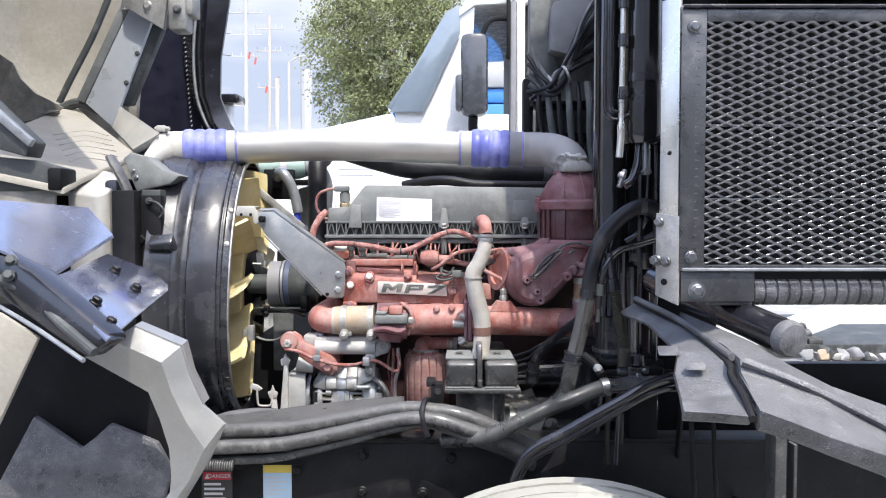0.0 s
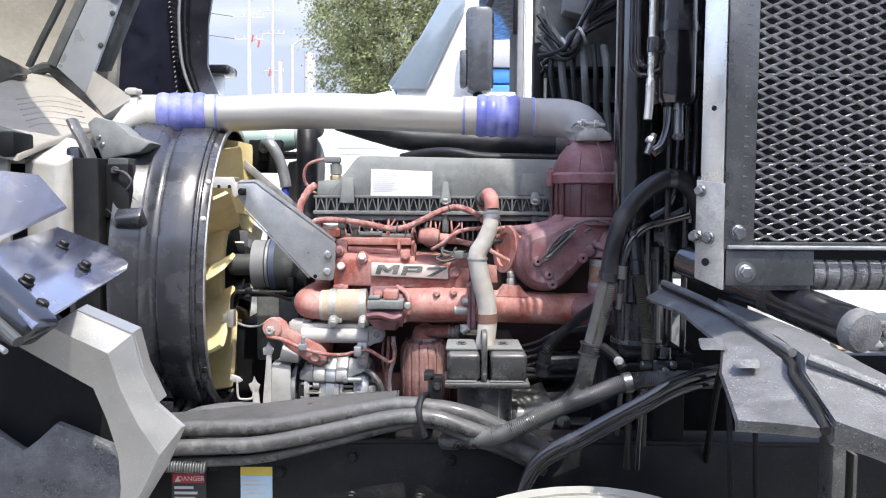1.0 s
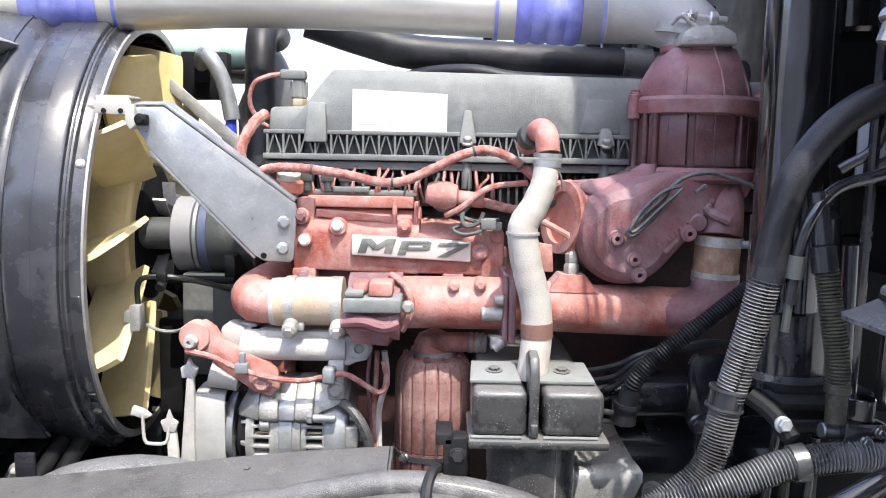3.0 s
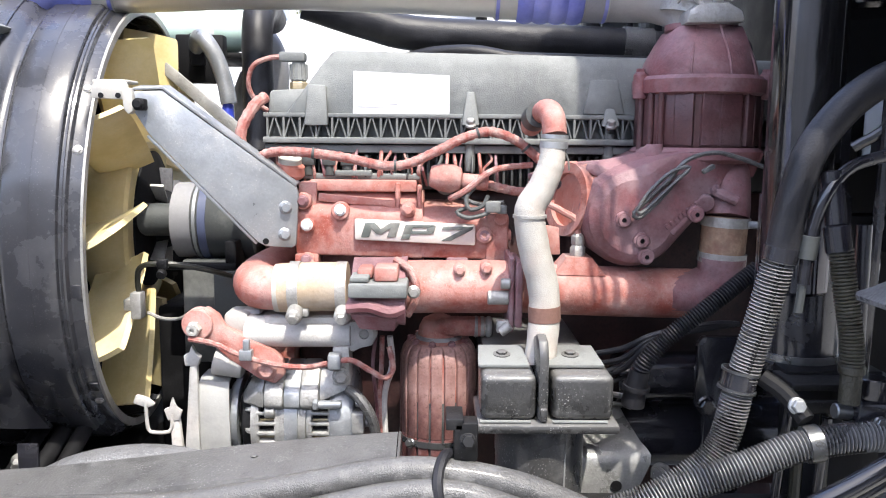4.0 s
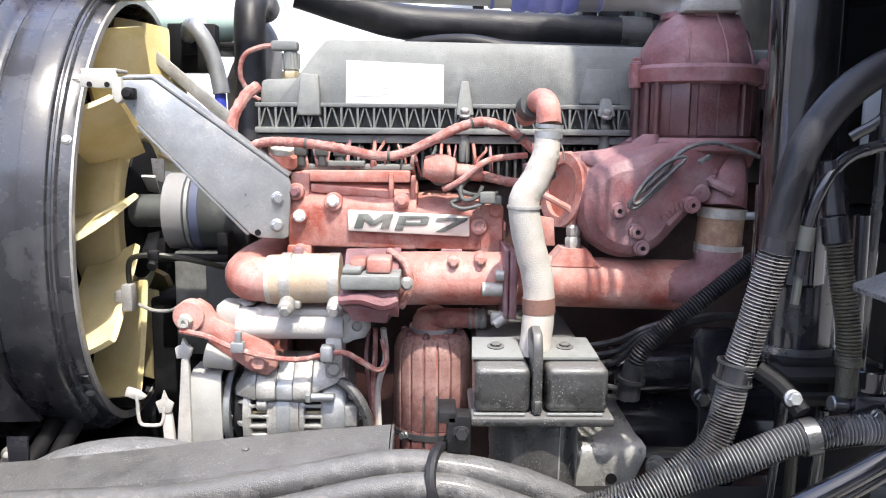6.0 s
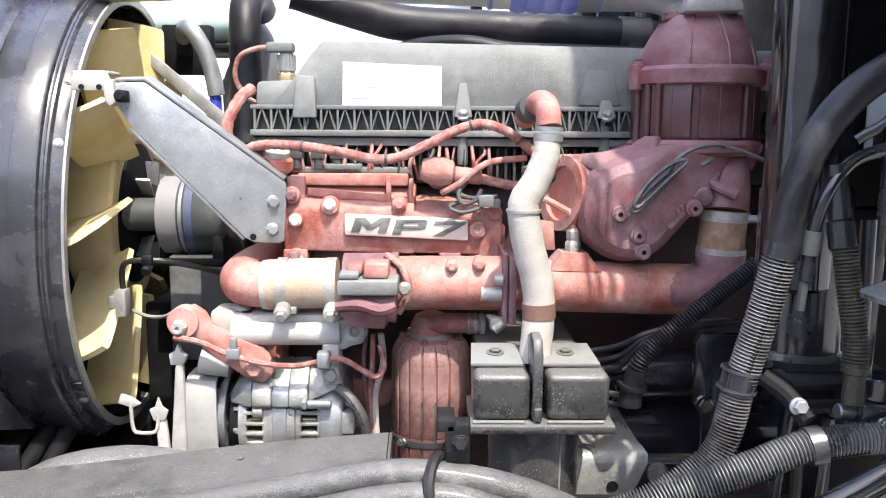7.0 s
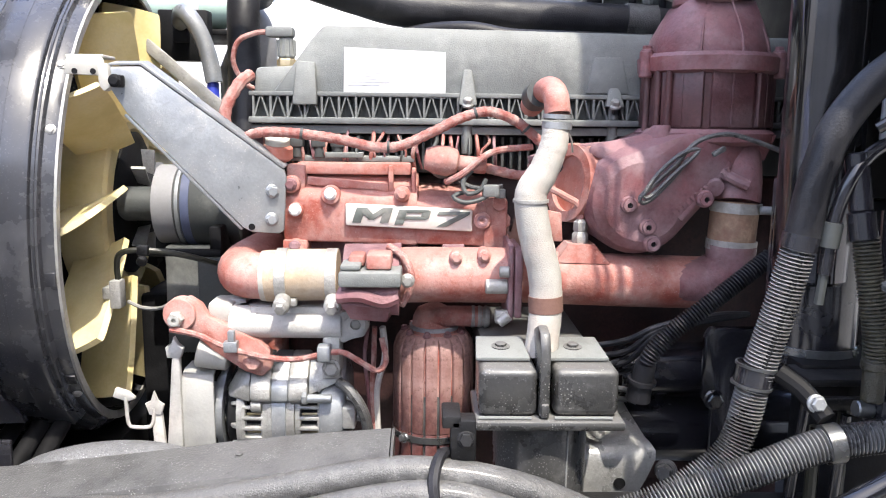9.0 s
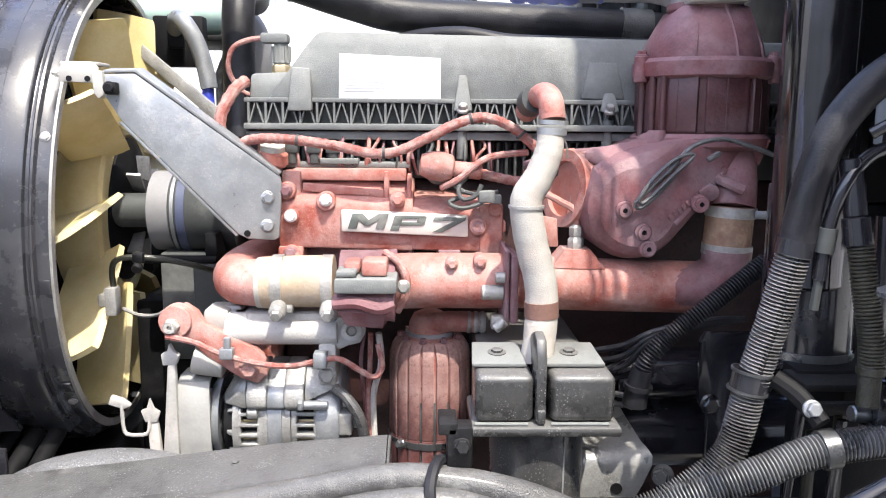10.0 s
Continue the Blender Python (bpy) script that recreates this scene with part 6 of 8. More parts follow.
part("leg", slab([(-0.478, 2.19, 1.142), (-0.462, 2.19, 1.142), (-0.452, 2.19, 1.03), (-0.474, 2.19, 1.03)], (0, 0.01, 0), 0.003), WHITE_CAST, CLP)
part("foot_tab", slab([(-0.535, 2.188, 1.168), (-0.530, 2.188, 1.182), (-0.512, 2.188, 1.176), (-0.500, 2.188, 1.166), (-0.512, 2.188, 1.160)], (0, 0.01, 0), 0.002), WHITE_CAST, CLP)

# ---- fan, shroud and bracket ----
FC = Vector((-0.612, 2.527, 1.429))
FAN_TURN = Matrix.Translation(FC) @ Matrix.Rotation(radians(5.2), 4, "Z") @ Matrix.Rotation(radians(2.1), 4, "Y")


def on_fan(bm):
    """From the fan's own axes (axis along x) to the world."""
    bm.transform(FAN_TURN)
    return bm


SH = thing("fan_shroud", "glossy black plastic fan shroud ring", "fan shroud", (-0.7, 2.52, 1.0))
part("barrel", on_fan(lathe([(0.436, -0.215), (0.432, -0.208), (0.424, -0.150), (0.418, -0.134), (0.410, -0.128), (0.406, -0.122), (0.406, -0.112), (0.415, -0.108), (0.4175, -0.103), (0.4175, -0.036), (0.415, -0.032), (0.409, -0.030), (0.407, -0.022), (0.400, -0.019), (0.3975, -0.004), (0.394, 0.0), (0.386, 0.0), (0.388, -0.03), (0.400, -0.12), (0.424, -0.215)], (0, 0, 0), AX, 120)), SHROUD, SH)
part("rim", on_fan(ring((-0.003, 0, 0), AX, 0.384, 0.3975, 0.004, 120)), ALU_CAST, SH, "worn bare rim edge")
for x_, r_, w_ in ((-0.028, 0.4105, 0.003), (-0.070, 0.4182, 0.002), (-0.117, 0.409, 0.004), (-0.152, 0.4265, 0.004)):
    part("bead", on_fan(ring((x_, 0, 0), AX, r_ - 0.006, r_, w_, 120)), SHROUD, SH)
part("flange_plate", sheet([[(-0.82, 2.16, 1.64), (-0.79, 2.145, 1.64), (-0.75, 2.13, 1.63), (-0.722, 2.125, 1.60)], [(-0.83, 2.15, 1.45), (-0.80, 2.135, 1.45), (-0.77, 2.115, 1.45), (-0.742, 2.10, 1.45)], [(-0.82, 2.15, 1.28), (-0.79, 2.14, 1.28), (-0.76, 2.13, 1.27), (-0.73, 2.14, 1.26)], [(-0.80, 2.17, 1.14), (-0.77, 2.18, 1.13), (-0.73, 2.20, 1.12), (-0.69, 2.23, 1.11)]], (0.0, 0.012, 0)), SHROUD, SH)
part("back_plate", slab([(-0.90, 2.12, 1.00), (-0.90, 2.12, 1.74), (-0.90, 2.95, 1.80), (-0.90, 2.95, 1.00)], (0.035, 0, 0), 0.01), SHROUD, SH)
part("latch", bev(hull([(-0.768, 2.07, 1.572), (-0.768, 2.09, 1.596), (-0.706, 2.07, 1.578), (-0.706, 2.09, 1.600), (-0.768, 2.14, 1.548), (-0.706, 2.14, 1.548), (-0.762, 2.075, 1.556), (-0.711, 2.075, 1.558)]), 0.005, 2, 20), SHROUD, SH)
for k_ in range(7):
    a_ = radians(100 + 27 * k_)
    part("rim_clip", on_fan(box(-0.018, -0.003, -0.011, 0.011, 0.396, 0.402, 0.002, Matrix.Rotation(a_, 4, "X"))), SHROUD, SH)
for a_ in (0.62, 0.36, -0.75):
    part("rivet", bolt(FAN_TURN @ Vector((-0.012, -0.399 * math.cos(a_), 0.399 * math.sin(a_))), FAN_TURN.to_3x3() @ Vector((0, -math.cos(a_), math.sin(a_))), 0.006, 0.004), ALU_CAST, SH)
part("foot_bolt", bolt((-0.70, 2.16, 1.082), (0, -1, -0.4), 0.014, 0.016), ALU_CAST, SH)

FN = thing("radiator_fan", "cream-yellow plastic radiator fan with broad flat blades", "fan", tuple(FC))
part("hub", on_fan(lathe([(0.03, -0.08), (0.12, -0.075), (0.132, -0.06), (0.132, 0.004), (0.112, 0.014), (0.06, 0.02), (0.05, 0.05), (0.045, 0.055)], (0, 0, 0), AX, 40)), BLACK_MATT, FN, "dark fan clutch hub")
for k_ in range(8):
    a_ = 2 * math.pi * k_ / 8
    part("clutch_fin", on_fan(box(0.0, 0.04, -0.003, 0.003, 0.045, 0.1, 0.001, Matrix.Rotation(a_, 4, "X"))), ALU_CAST, FN)
part("hub_drum", on_fan(lathe([(0.10, -0.085), (0.165, -0.08), (0.172, -0.07), (0.172, -0.006), (0.165, 0.0), (0.138, 0.002), (0.132, -0.004)], (0, 0, 0), AX, 48)), YELLOW, FN)
NB = 11
for k_ in range(NB):
    a_ = radians(117) + 2 * math.pi * k_ / NB
    rows_ = []
    for f_, w_ in ((0.0, 0.092), (0.15, 0.097), (0.4, 0.102), (0.7, 0.105), (0.93, 0.104), (0.985, 0.101), (1.0, 0.096)):
        rad_ = 0.155 + 0.203 * f_
        pitch_ = radians(66 - 4 * f_)
        row_ = []
        for j_ in range(7):
            c_ = (j_ / 6 - 0.5) * w_
            camber_ = 0.005 * (1 - (2 * j_ / 6 - 1) ** 2)
            row_.append((-0.018 + c_ * math.sin(pitch_) + camber_ * math.cos(pitch_), 0.012 - 0.05 * f_ + c_ * math.cos(pitch_) - camber_ * math.sin(pitch_), rad_))
        rows_.append(row_)
    bl_ = bev(sheet(rows_, (0.008, -0.006, 0)), 0.0016, 2, 60)
    bl_.transform(Matrix.Rotation(a_, 4, "X"))
    part("blade", on_fan(bl_), YELLOW, FN)
HB = thing("fan_drive", "dark fan drive pulley with a blue band", "pulley", (-0.47, 2.43, 1.4))
part("shaft", cyl((-0.60, 2.43, 1.437), (-0.34, 2.45, 1.437), 0.03), GREY_DARK, HB)
part("drum", lathe([(0.04, 0), (0.066, 0.006), (0.068, 0.05), (0.072, 0.06), (0.072, 0.14), (0.05, 0.145)], (-0.52, 2.435, 1.437), AX, 40), GREY_DARK, HB)
part("pale_ring", ring((-0.525, 2.435, 1.437), AX, 0.05, 0.0695, 0.035, 40), TRIM_GREY, HB)
part("blue_band", ring((-0.475, 2.435, 1.437), AX, 0.06, 0.0735, 0.014, 40), BLUE_BAND, HB, "blue painted band")
part("steel_band", ring((-0.485, 2.435, 1.437), AX, 0.06, 0.0725, 0.006, 40), STEEL, HB)
part("flange", join(box(-0.535, -0.40, 2.33, 2.345, 1.360, 1.372, 0.003), box(-0.42, -0.40, 2.335, 2.4, 1.36, 1.41, 0.003)), BLACK_MATT, HB)
part("carrier", join(box(-0.51, -0.40, 2.38, 2.42, 1.18, 1.37, 0.006), box(-0.44, -0.385, 2.33, 2.36, 1.22, 1.36, 0.004)), GREY_DARK, HB)
FS = thing("speed_sensor", "grey fan speed sensor on a bent stalk", "sensor", (-0.5, 2.25, 1.36))
part("stalk", tube([(-0.545, 2.27, 1.31), (-0.545, 2.26, 1.355), (-0.535, 2.25, 1.378), (-0.51, 2.25, 1.384), (-0.47, 2.26, 1.380), (-0.43, 2.28, 1.368), (-0.40, 2.3, 1.355)], 0.0048, 8, 0.006), OLIVE, FS)
part("clip", join(box(-0.508, -0.49, 2.243, 2.256, 1.376, 1.392, 0.003), cyl((-0.5, 2.25, 1.37), (-0.5, 2.24, 1.366), 0.008)), BLACK, FS)
part("head", join(box(-0.556, -0.538, 2.25, 2.275, 1.29, 1.335, 0.003), box(-0.575, -0.552, 2.27, 2.3, 1.30, 1.32, 0.003)), ALU_CAST, FS)
part("bracket", tube([(-0.53, 2.26, 1.30), (-0.50, 2.24, 1.295), (-0.465, 2.22, 1.30), (-0.435, 2.2, 1.318)], 0.003, 6, 0.008), ALU_CAST, FS)
GB = thing("shroud_bracket", "grey galvanised support bracket between shroud and engine", "bracket", (-0.38, 2.18, 1.42))
gb_ = [(-0.500, 2.150, 1.656), (-0.460, 2.164, 1.658), (-0.277, 2.236, 1.512), (-0.274, 2.237, 1.500), (-0.279, 2.236, 1.418), (-0.286, 2.235, 1.414), (-0.324, 2.219, 1.4185), (-0.336, 2.215, 1.426), (-0.480, 2.157, 1.594), (-0.497, 2.150, 1.625)]
part("plate", slab(gb_, (0.001, 0.006, 0.0), 0.0015), STEEL, GB)
part("flange", slab([(-0.500, 2.149, 1.657), (-0.460, 2.163, 1.659), (-0.277, 2.235, 1.513), (-0.277, 2.266, 1.515), (-0.460, 2.194, 1.664), (-0.500, 2.18, 1.662)], (0.002, 0, 0.004), 0.001), STEEL, GB)
part("flange", slab([(-0.480, 2.156, 1.593), (-0.336, 2.214, 1.425), (-0.339, 2.235, 1.422), (-0.483, 2.177, 1.590)], (-0.003, 0, -0.003), 0.001), STEEL, GB)
for x_, y_, z_ in ((-0.2935, 2.230, 1.4795), (-0.2955, 2.230, 1.4365)):
    part("bolt", bolt((x_, y_, z_), (0.3, -1, 0), 0.0085, 0.009), STEEL, GB)
part("hole", lathe([(0.005, 0), (0.005, 0.0015)], (-0.3235, 2.2185, 1.4265), (0.38, -1, 0), 14), BLACK_MATT, GB)
part("clip", join(slab([(-0.556, 2.142, 1.660), (-0.550, 2.142, 1.672), (-0.508, 2.142, 1.672), (-0.502, 2.142, 1.664), (-0.502, 2.142, 1.643), (-0.556, 2.142, 1.645)], (0, 0.006, 0), 0.002), box(-0.555, -0.503, 2.145, 2.19, 1.667, 1.672, 0.002), slab([(-0.510, 2.141, 1.66), (-0.497, 2.141, 1.66), (-0.494, 2.141, 1.628), (-0.503, 2.141, 1.622), (-0.510, 2.141, 1.630)], (0, 0.02, 0), 0.002)), ALU_PALE, GB, "pale aluminium clip")
part("clip_slot", join(lathe([(0.004, 0), (0.004, 0.0015)], (-0.541, 2.1412, 1.649), (0, -1, 0), 12), lathe([(0.004, 0), (0.004, 0.0015)], (-0.516, 2.1412, 1.649), (0, -1, 0), 12)), BLACK_MATT, GB)
part("clip_bolt", join(box(-0.494, -0.478, 2.137, 2.155, 1.628, 1.645, 0.003), bolt((-0.486, 2.137, 1.637), (0, -1, 0), 0.007, 0.006)), BLACK_MATT, GB)

# ---- behind the engine ----
AD = thing("air_duct", "thick black rubber air duct crossing behind the engine", "duct", (0.1, 2.65, 1.75))
part("duct", tube([(-0.32, 2.62, 1.86), (-0.2, 2.64, 1.825), (-0.1, 2.65, 1.803), (0.1, 2.65, 1.793), (0.33, 2.65, 1.782), (0.42, 2.65, 1.776), (0.6, 2.7, 1.77)], 0.036, 20, 0.015), RUBBER, AD)
part("joint", tube([(0.33, 2.65, 1.7815), (0.39, 2.65, 1.778)], 0.0405, 20, 0.01), RUBBER_DUST, AD)
part("lower_duct", tube([(-0.13, 2.62, 1.742), (-0.06, 2.60, 1.756), (0.02, 2.58, 1.758), (0.1, 2.57, 1.745), (0.2, 2.57, 1.742), (0.5, 2.6, 1.738)], 0.016, 12, 0.015), RUBBER, AD)
part("bracket", box(0.30, 0.36, 2.60, 2.68, 1.735, 1.755, 0.003), GREY_COVER, AD)
solo("upright_hose", tube([(-0.392, 2.50, 1.56), (-0.395, 2.52, 1.66), (-0.397, 2.53, 1.76), (-0.40, 2.56, 1.82), (-0.405, 2.64, 1.85), (-0.41, 2.75, 1.84)], 0.030, 16, 0.012), RUBBER, "upright black rubber hose ahead of the valve cover", "hose")
solo("vent_hose", tube([(-0.26, 2.75, 1.84), (-0.2, 2.75, 1.815), (-0.12, 2.74, 1.80), (-0.04, 2.74, 1.80), (0.05, 2.72, 1.765)], 0.011, 10, 0.012), RUBBER, "thin black hose behind the valve cover", "hose")
CT = thing("coolant_tank", "pale green coolant tank with a white band", "tank", (-0.56, 2.8, 1.7))
part("tank", lathe([(0.02, 0), (0.045, 0.005), (0.05, 0.03), (0.05, 0.22), (0.042, 0.245)], (-0.72, 2.78, 1.822), AX, 30), TEAL, CT)
part("band", ring((-0.555, 2.78, 1.822), AX, 0.049, 0.0525, 0.022, 30), WHITE_PAINT, CT)
part("hose_joint", tube([(-0.485, 2.78, 1.822), (-0.44, 2.78, 1.80), (-0.42, 2.79, 1.76), (-0.42, 2.8, 1.70), (-0.44, 2.82, 1.55)], 0.033, 16, 0.01), TRIM_GREY, CT)
part("shelf", join(box(-0.78, -0.44, 2.72, 2.95, 1.755, 1.768, 0.003), box(-0.78, -0.70, 2.90, 2.96, 1.0, 1.755, 0.004)), BLACK_MATT, CT)
WTK = thing("washer_bottle", "white plastic bottle behind the fan", "bottle", (-0.50, 2.95, 1.5))
part("bottle", lathe([(0.05, 1.50), (0.075, 1.52), (0.078, 1.70), (0.06, 1.745), (0.03, 1.755)], (-0.475, 2.97, 0), (0, 0, 1), 30), WHITE_PAINT, WTK)
part("stand", box(-0.54, -0.41, 2.93, 3.01, 1.08, 1.502, 0.004), BLACK_MATT, WTK)
AC = thing("metal_pipe", "bent silver metal pipe with a blue cap fitting", "pipe", (-0.48, 2.6, 1.6))
part("pipe", tube([(-0.55, 2.66, 1.772), (-0.535, 2.62, 1.787), (-0.515, 2.60, 1.778), (-0.495, 2.60, 1.745), (-0.480, 2.60, 1.70), (-0.472, 2.60, 1.655)], 0.0165, 14, 0.006), STEEL, AC)
part("mount", join(box(-0.565, -0.535, 2.655, 2.67, 1.735, 1.80, 0.003), box(-0.60, -0.50, 2.675, 2.71, 1.70, 1.80, 0.004)), BLACK_MATT, AC)
part("cap", lathe([(0.011, 0), (0.013, 0.03), (0.018, 0.04), (0.019, 0.06), (0.013, 0.075)], (-0.474, 2.60, 1.655), (-0.05, 0, -1), 20), BLUE_CAP, AC, "blue plastic cap")
part("tail", tube([(-0.478, 2.60, 1.59), (-0.47, 2.59, 1.52), (-0.44, 2.57, 1.44)], 0.012, 10, 0.01), RUBBER, AC)
solo("slotted_brace", slab([(-0.60, 2.58, 1.715), (-0.59, 2.58, 1.735), (-0.43, 2.58, 1.60), (-0.38, 2.58, 1.57), (-0.38, 2.58, 1.55), (-0.44, 2.58, 1.575)], (0, 0.012, 0), 0.002), ALU_CAST, "pale metal brace behind the grey bracket", "brace")
solo("cable_tray", join(box(-0.445, -0.355, 2.52, 2.60, 1.35, 1.56, 0.006)), RED_DEEP, "dark red casting ahead of the block", "housing")
solo("bonnet_liner", slab([(-0.7, 3.35, 1.0), (-0.7, 3.35, 1.5), (0.9, 3.35, 1.5), (0.9, 3.35, 1.0)], (0, 0.03, 0), 0.01), BLACK_MATT, "black inner fender on the far side", "fender")

# ---- raised hood and radiator ----
HD = thing("hood", "tilted-open truck hood with raw fibreglass inside", "hood", (-1.0, 2.3, 1.0))
part("liner", sheet([[(-1.829, 2.419, 2.594), (-1.534, 2.926, 2.535), (-1.18, 3.009, 2.511)], [(-1.864, 2.419, 2.358), (-1.546, 2.95, 2.248), (-1.239, 3.021, 2.299)], [(-1.888, 2.419, 2.122), (-1.475, 2.95, 2.087), (-1.298, 3.009, 2.157)], [(-1.888, 2.419, 2.016), (-1.404, 2.95, 2.054), (-1.363, 2.974, 2.072)]], (0.0, 0.03, 0)), FIBRE, HD, "cream raw fibreglass panel")
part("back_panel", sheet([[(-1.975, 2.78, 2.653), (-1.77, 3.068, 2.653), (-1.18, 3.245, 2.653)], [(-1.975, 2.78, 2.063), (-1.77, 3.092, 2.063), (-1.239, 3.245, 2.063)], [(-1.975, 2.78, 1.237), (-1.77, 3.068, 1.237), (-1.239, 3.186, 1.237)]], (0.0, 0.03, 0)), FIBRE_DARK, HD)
part("lower_panel", slab([(-1.326, 2.522, 1.932), (-1.342, 2.727, 1.990), (-1.361, 2.958, 2.057), (-1.228, 2.789, 1.983), (-1.091, 2.633, 1.913), (-0.961, 2.484, 1.845), (-0.947, 2.368, 1.811), (-0.959, 2.119, 1.746), (-0.956, 2.015, 1.717), (-1.20, 2.015, 1.768)], (0.003, -0.004, -0.018), 0.004), FIBRE, HD, "cream fibreglass panel with fine ridges")
for k_ in range(6):
    x_, y_, z_ = -1.204 + 0.032 * k_, 2.476 - 0.048 * k_, 1.8945 - 0.0196 * k_
    part("ridge", tube([(x_, y_, z_), (x_ + 0.041 - 0.006 * k_, y_ + 0.130 - 0.012 * k_, z_ + 0.026 - 0.002 * k_), (x_ + 0.122 - 0.003 * k_, y_ + 0.130 - 0.008 * k_, z_ + 0.009 - 0.001 * k_)], 0.0016, 6, 0.02), FIBRE, HD)
part("fold", tube([(-1.499, 2.785, 1.969), (-1.392, 2.856, 2.01), (-1.298, 2.856, 2.045), (-1.215, 2.856, 2.016)], 0.018, 8, 0.02), GREY_DARK, HD)
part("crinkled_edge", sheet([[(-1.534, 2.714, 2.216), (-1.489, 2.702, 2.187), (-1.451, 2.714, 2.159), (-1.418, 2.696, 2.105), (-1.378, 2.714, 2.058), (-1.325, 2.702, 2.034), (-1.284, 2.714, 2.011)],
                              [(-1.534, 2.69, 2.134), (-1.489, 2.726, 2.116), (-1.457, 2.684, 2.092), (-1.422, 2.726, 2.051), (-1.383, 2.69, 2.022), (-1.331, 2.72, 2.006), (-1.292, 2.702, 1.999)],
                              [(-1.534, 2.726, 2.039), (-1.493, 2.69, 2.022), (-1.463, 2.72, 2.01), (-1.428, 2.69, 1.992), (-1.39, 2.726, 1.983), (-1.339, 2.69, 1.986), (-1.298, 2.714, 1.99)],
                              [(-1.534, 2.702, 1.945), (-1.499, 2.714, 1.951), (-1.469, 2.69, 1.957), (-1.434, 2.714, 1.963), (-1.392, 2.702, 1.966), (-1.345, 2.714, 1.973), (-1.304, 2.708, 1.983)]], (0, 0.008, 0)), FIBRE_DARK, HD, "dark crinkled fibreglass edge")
part("seam", tube([(-1.18, 2.891, 2.464), (-1.251, 2.891, 2.299), (-1.345, 2.891, 2.122), (-1.381, 2.891, 2.051)], 0.012, 8, 0.02), GREY_DARK, HD)
part("column", slab([(-1.260, 2.83, 2.042), (-1.101, 2.83, 2.369), (-0.984, 2.83, 2.426), (-1.140, 2.83, 2.026), (-1.168, 2.83, 1.958)], (0.004, 0.012, 0), 0.002), ALU_SHEET, HD, "blue-grey polished aluminium column")
part("column_side", slab([(-1.287, 2.82, 2.052), (-1.135, 2.82, 2.364), (-1.103, 2.83, 2.369), (-1.262, 2.83, 2.042)], (0.0, 0.06, 0), 0.002), GREY_COVER, HD)
part("column_back", slab([(-1.139, 2.845, 2.034), (-0.995, 2.845, 2.404), (-0.950, 2.87, 2.421), (-1.114, 2.87, 2.042)], (0, 0.04, 0), 0.003), GREY_DARK, HD)
for x_, z_ in ((-1.102, 2.112), (-1.062, 2.214)):
    part("rivet", bolt((x_ - 0.012, 2.829, z_), (0, -1, 0), 0.007, 0.004), GREY_DARK, HD)
part("arm", sheet([[(-1.166, 2.828, 1.957), (-1.068, 2.667, 1.905), (-0.970, 2.506, 1.853)], [(-1.138, 2.828, 2.030), (-1.008, 2.655, 1.966), (-0.878, 2.483, 1.901)]], (0.004, 0.006, -0.012)), ALU_PALE, HD, "pale aluminium arm")
part("arm_edge", slab([(-0.970, 2.505, 1.852), (-0.878, 2.482, 1.900), (-0.870, 2.482, 1.885), (-0.955, 2.505, 1.838)], (0.01, 0.02, 0), 0.002), GREY_COVER, HD)
part("hinge", join(slab([(-1.117, 2.78, 2.514), (-0.931, 2.78, 2.514), (-0.964, 2.78, 2.286), (-1.101, 2.78, 2.366)], (0, 0.024, 0), 0.004), box(-0.932, -0.872, 2.73, 2.82, 2.275, 2.52, 0.010), box(-0.894, -0.852, 2.75, 2.84, 2.33, 2.52, 0.008)), ALU_CAST, HD, "cast aluminium hinge")
part("hinge_bolt", bolt((-1.017, 2.78, 2.368), (0, -1, 0), 0.013, 0.012), ALU_CAST, HD)
part("hinge_bolt", bolt((-0.898, 2.726, 2.342), (0, -1, 0), 0.012, 0.012), GREY_DARK, HD)
# far side shell with rolled rim
part("far_shell", sheet([[(-1.75, 3.58, 2.95), (-1.40, 3.64, 2.95), (-1.15, 3.62, 2.95)], [(-1.75, 3.58, 2.35), (-1.40, 3.64, 2.33), (-1.16, 3.62, 2.287)], [(-1.75, 3.58, 2.0), (-1.35, 3.64, 2.0), (-1.07, 3.62, 1.98)], [(-1.7, 3.58, 1.5), (-1.3, 3.64, 1.5), (-0.9, 3.62, 1.6)]], (0, 0.03, 0)), NAVY, HD, "dark navy inner hood side")
part("rim", sheet([
    [(-1.16, 3.60, 2.95), (-1.06, 3.56, 2.95), (-1.0, 3.50, 2.95), (-0.90, 3.54, 2.95)],
    [(-1.165, 3.60, 2.60), (-1.078, 3.56, 2.58), (-1.02, 3.50, 2.58), (-0.937, 3.54, 2.58)],
    [(-1.165, 3.60, 2.40), (-1.094, 3.56, 2.36), (-1.04, 3.50, 2.34), (-0.978, 3.54, 2.335)],
    [(-1.150, 3.60, 2.24), (-1.084, 3.56, 2.18), (-1.035, 3.50, 2.165), (-0.982, 3.54, 2.165)],
    [(-1.105, 3.60, 2.09), (-1.045, 3.56, 2.06), (-1.0, 3.50, 2.055), (-0.943, 3.54, 2.055)],
    [(-1.04, 3.60, 1.96), (-0.98, 3.56, 1.95), (-0.94, 3.50, 1.96), (-0.89, 3.54, 1.975)],
    [(-0.90, 3.60, 1.80), (-0.86, 3.56, 1.81), (-0.82, 3.50, 1.84), (-0.78, 3.54, 1.87)]], (0, 0.02, 0)), BLACK_GLOSS, HD, "glossy dark rolled hood rim")
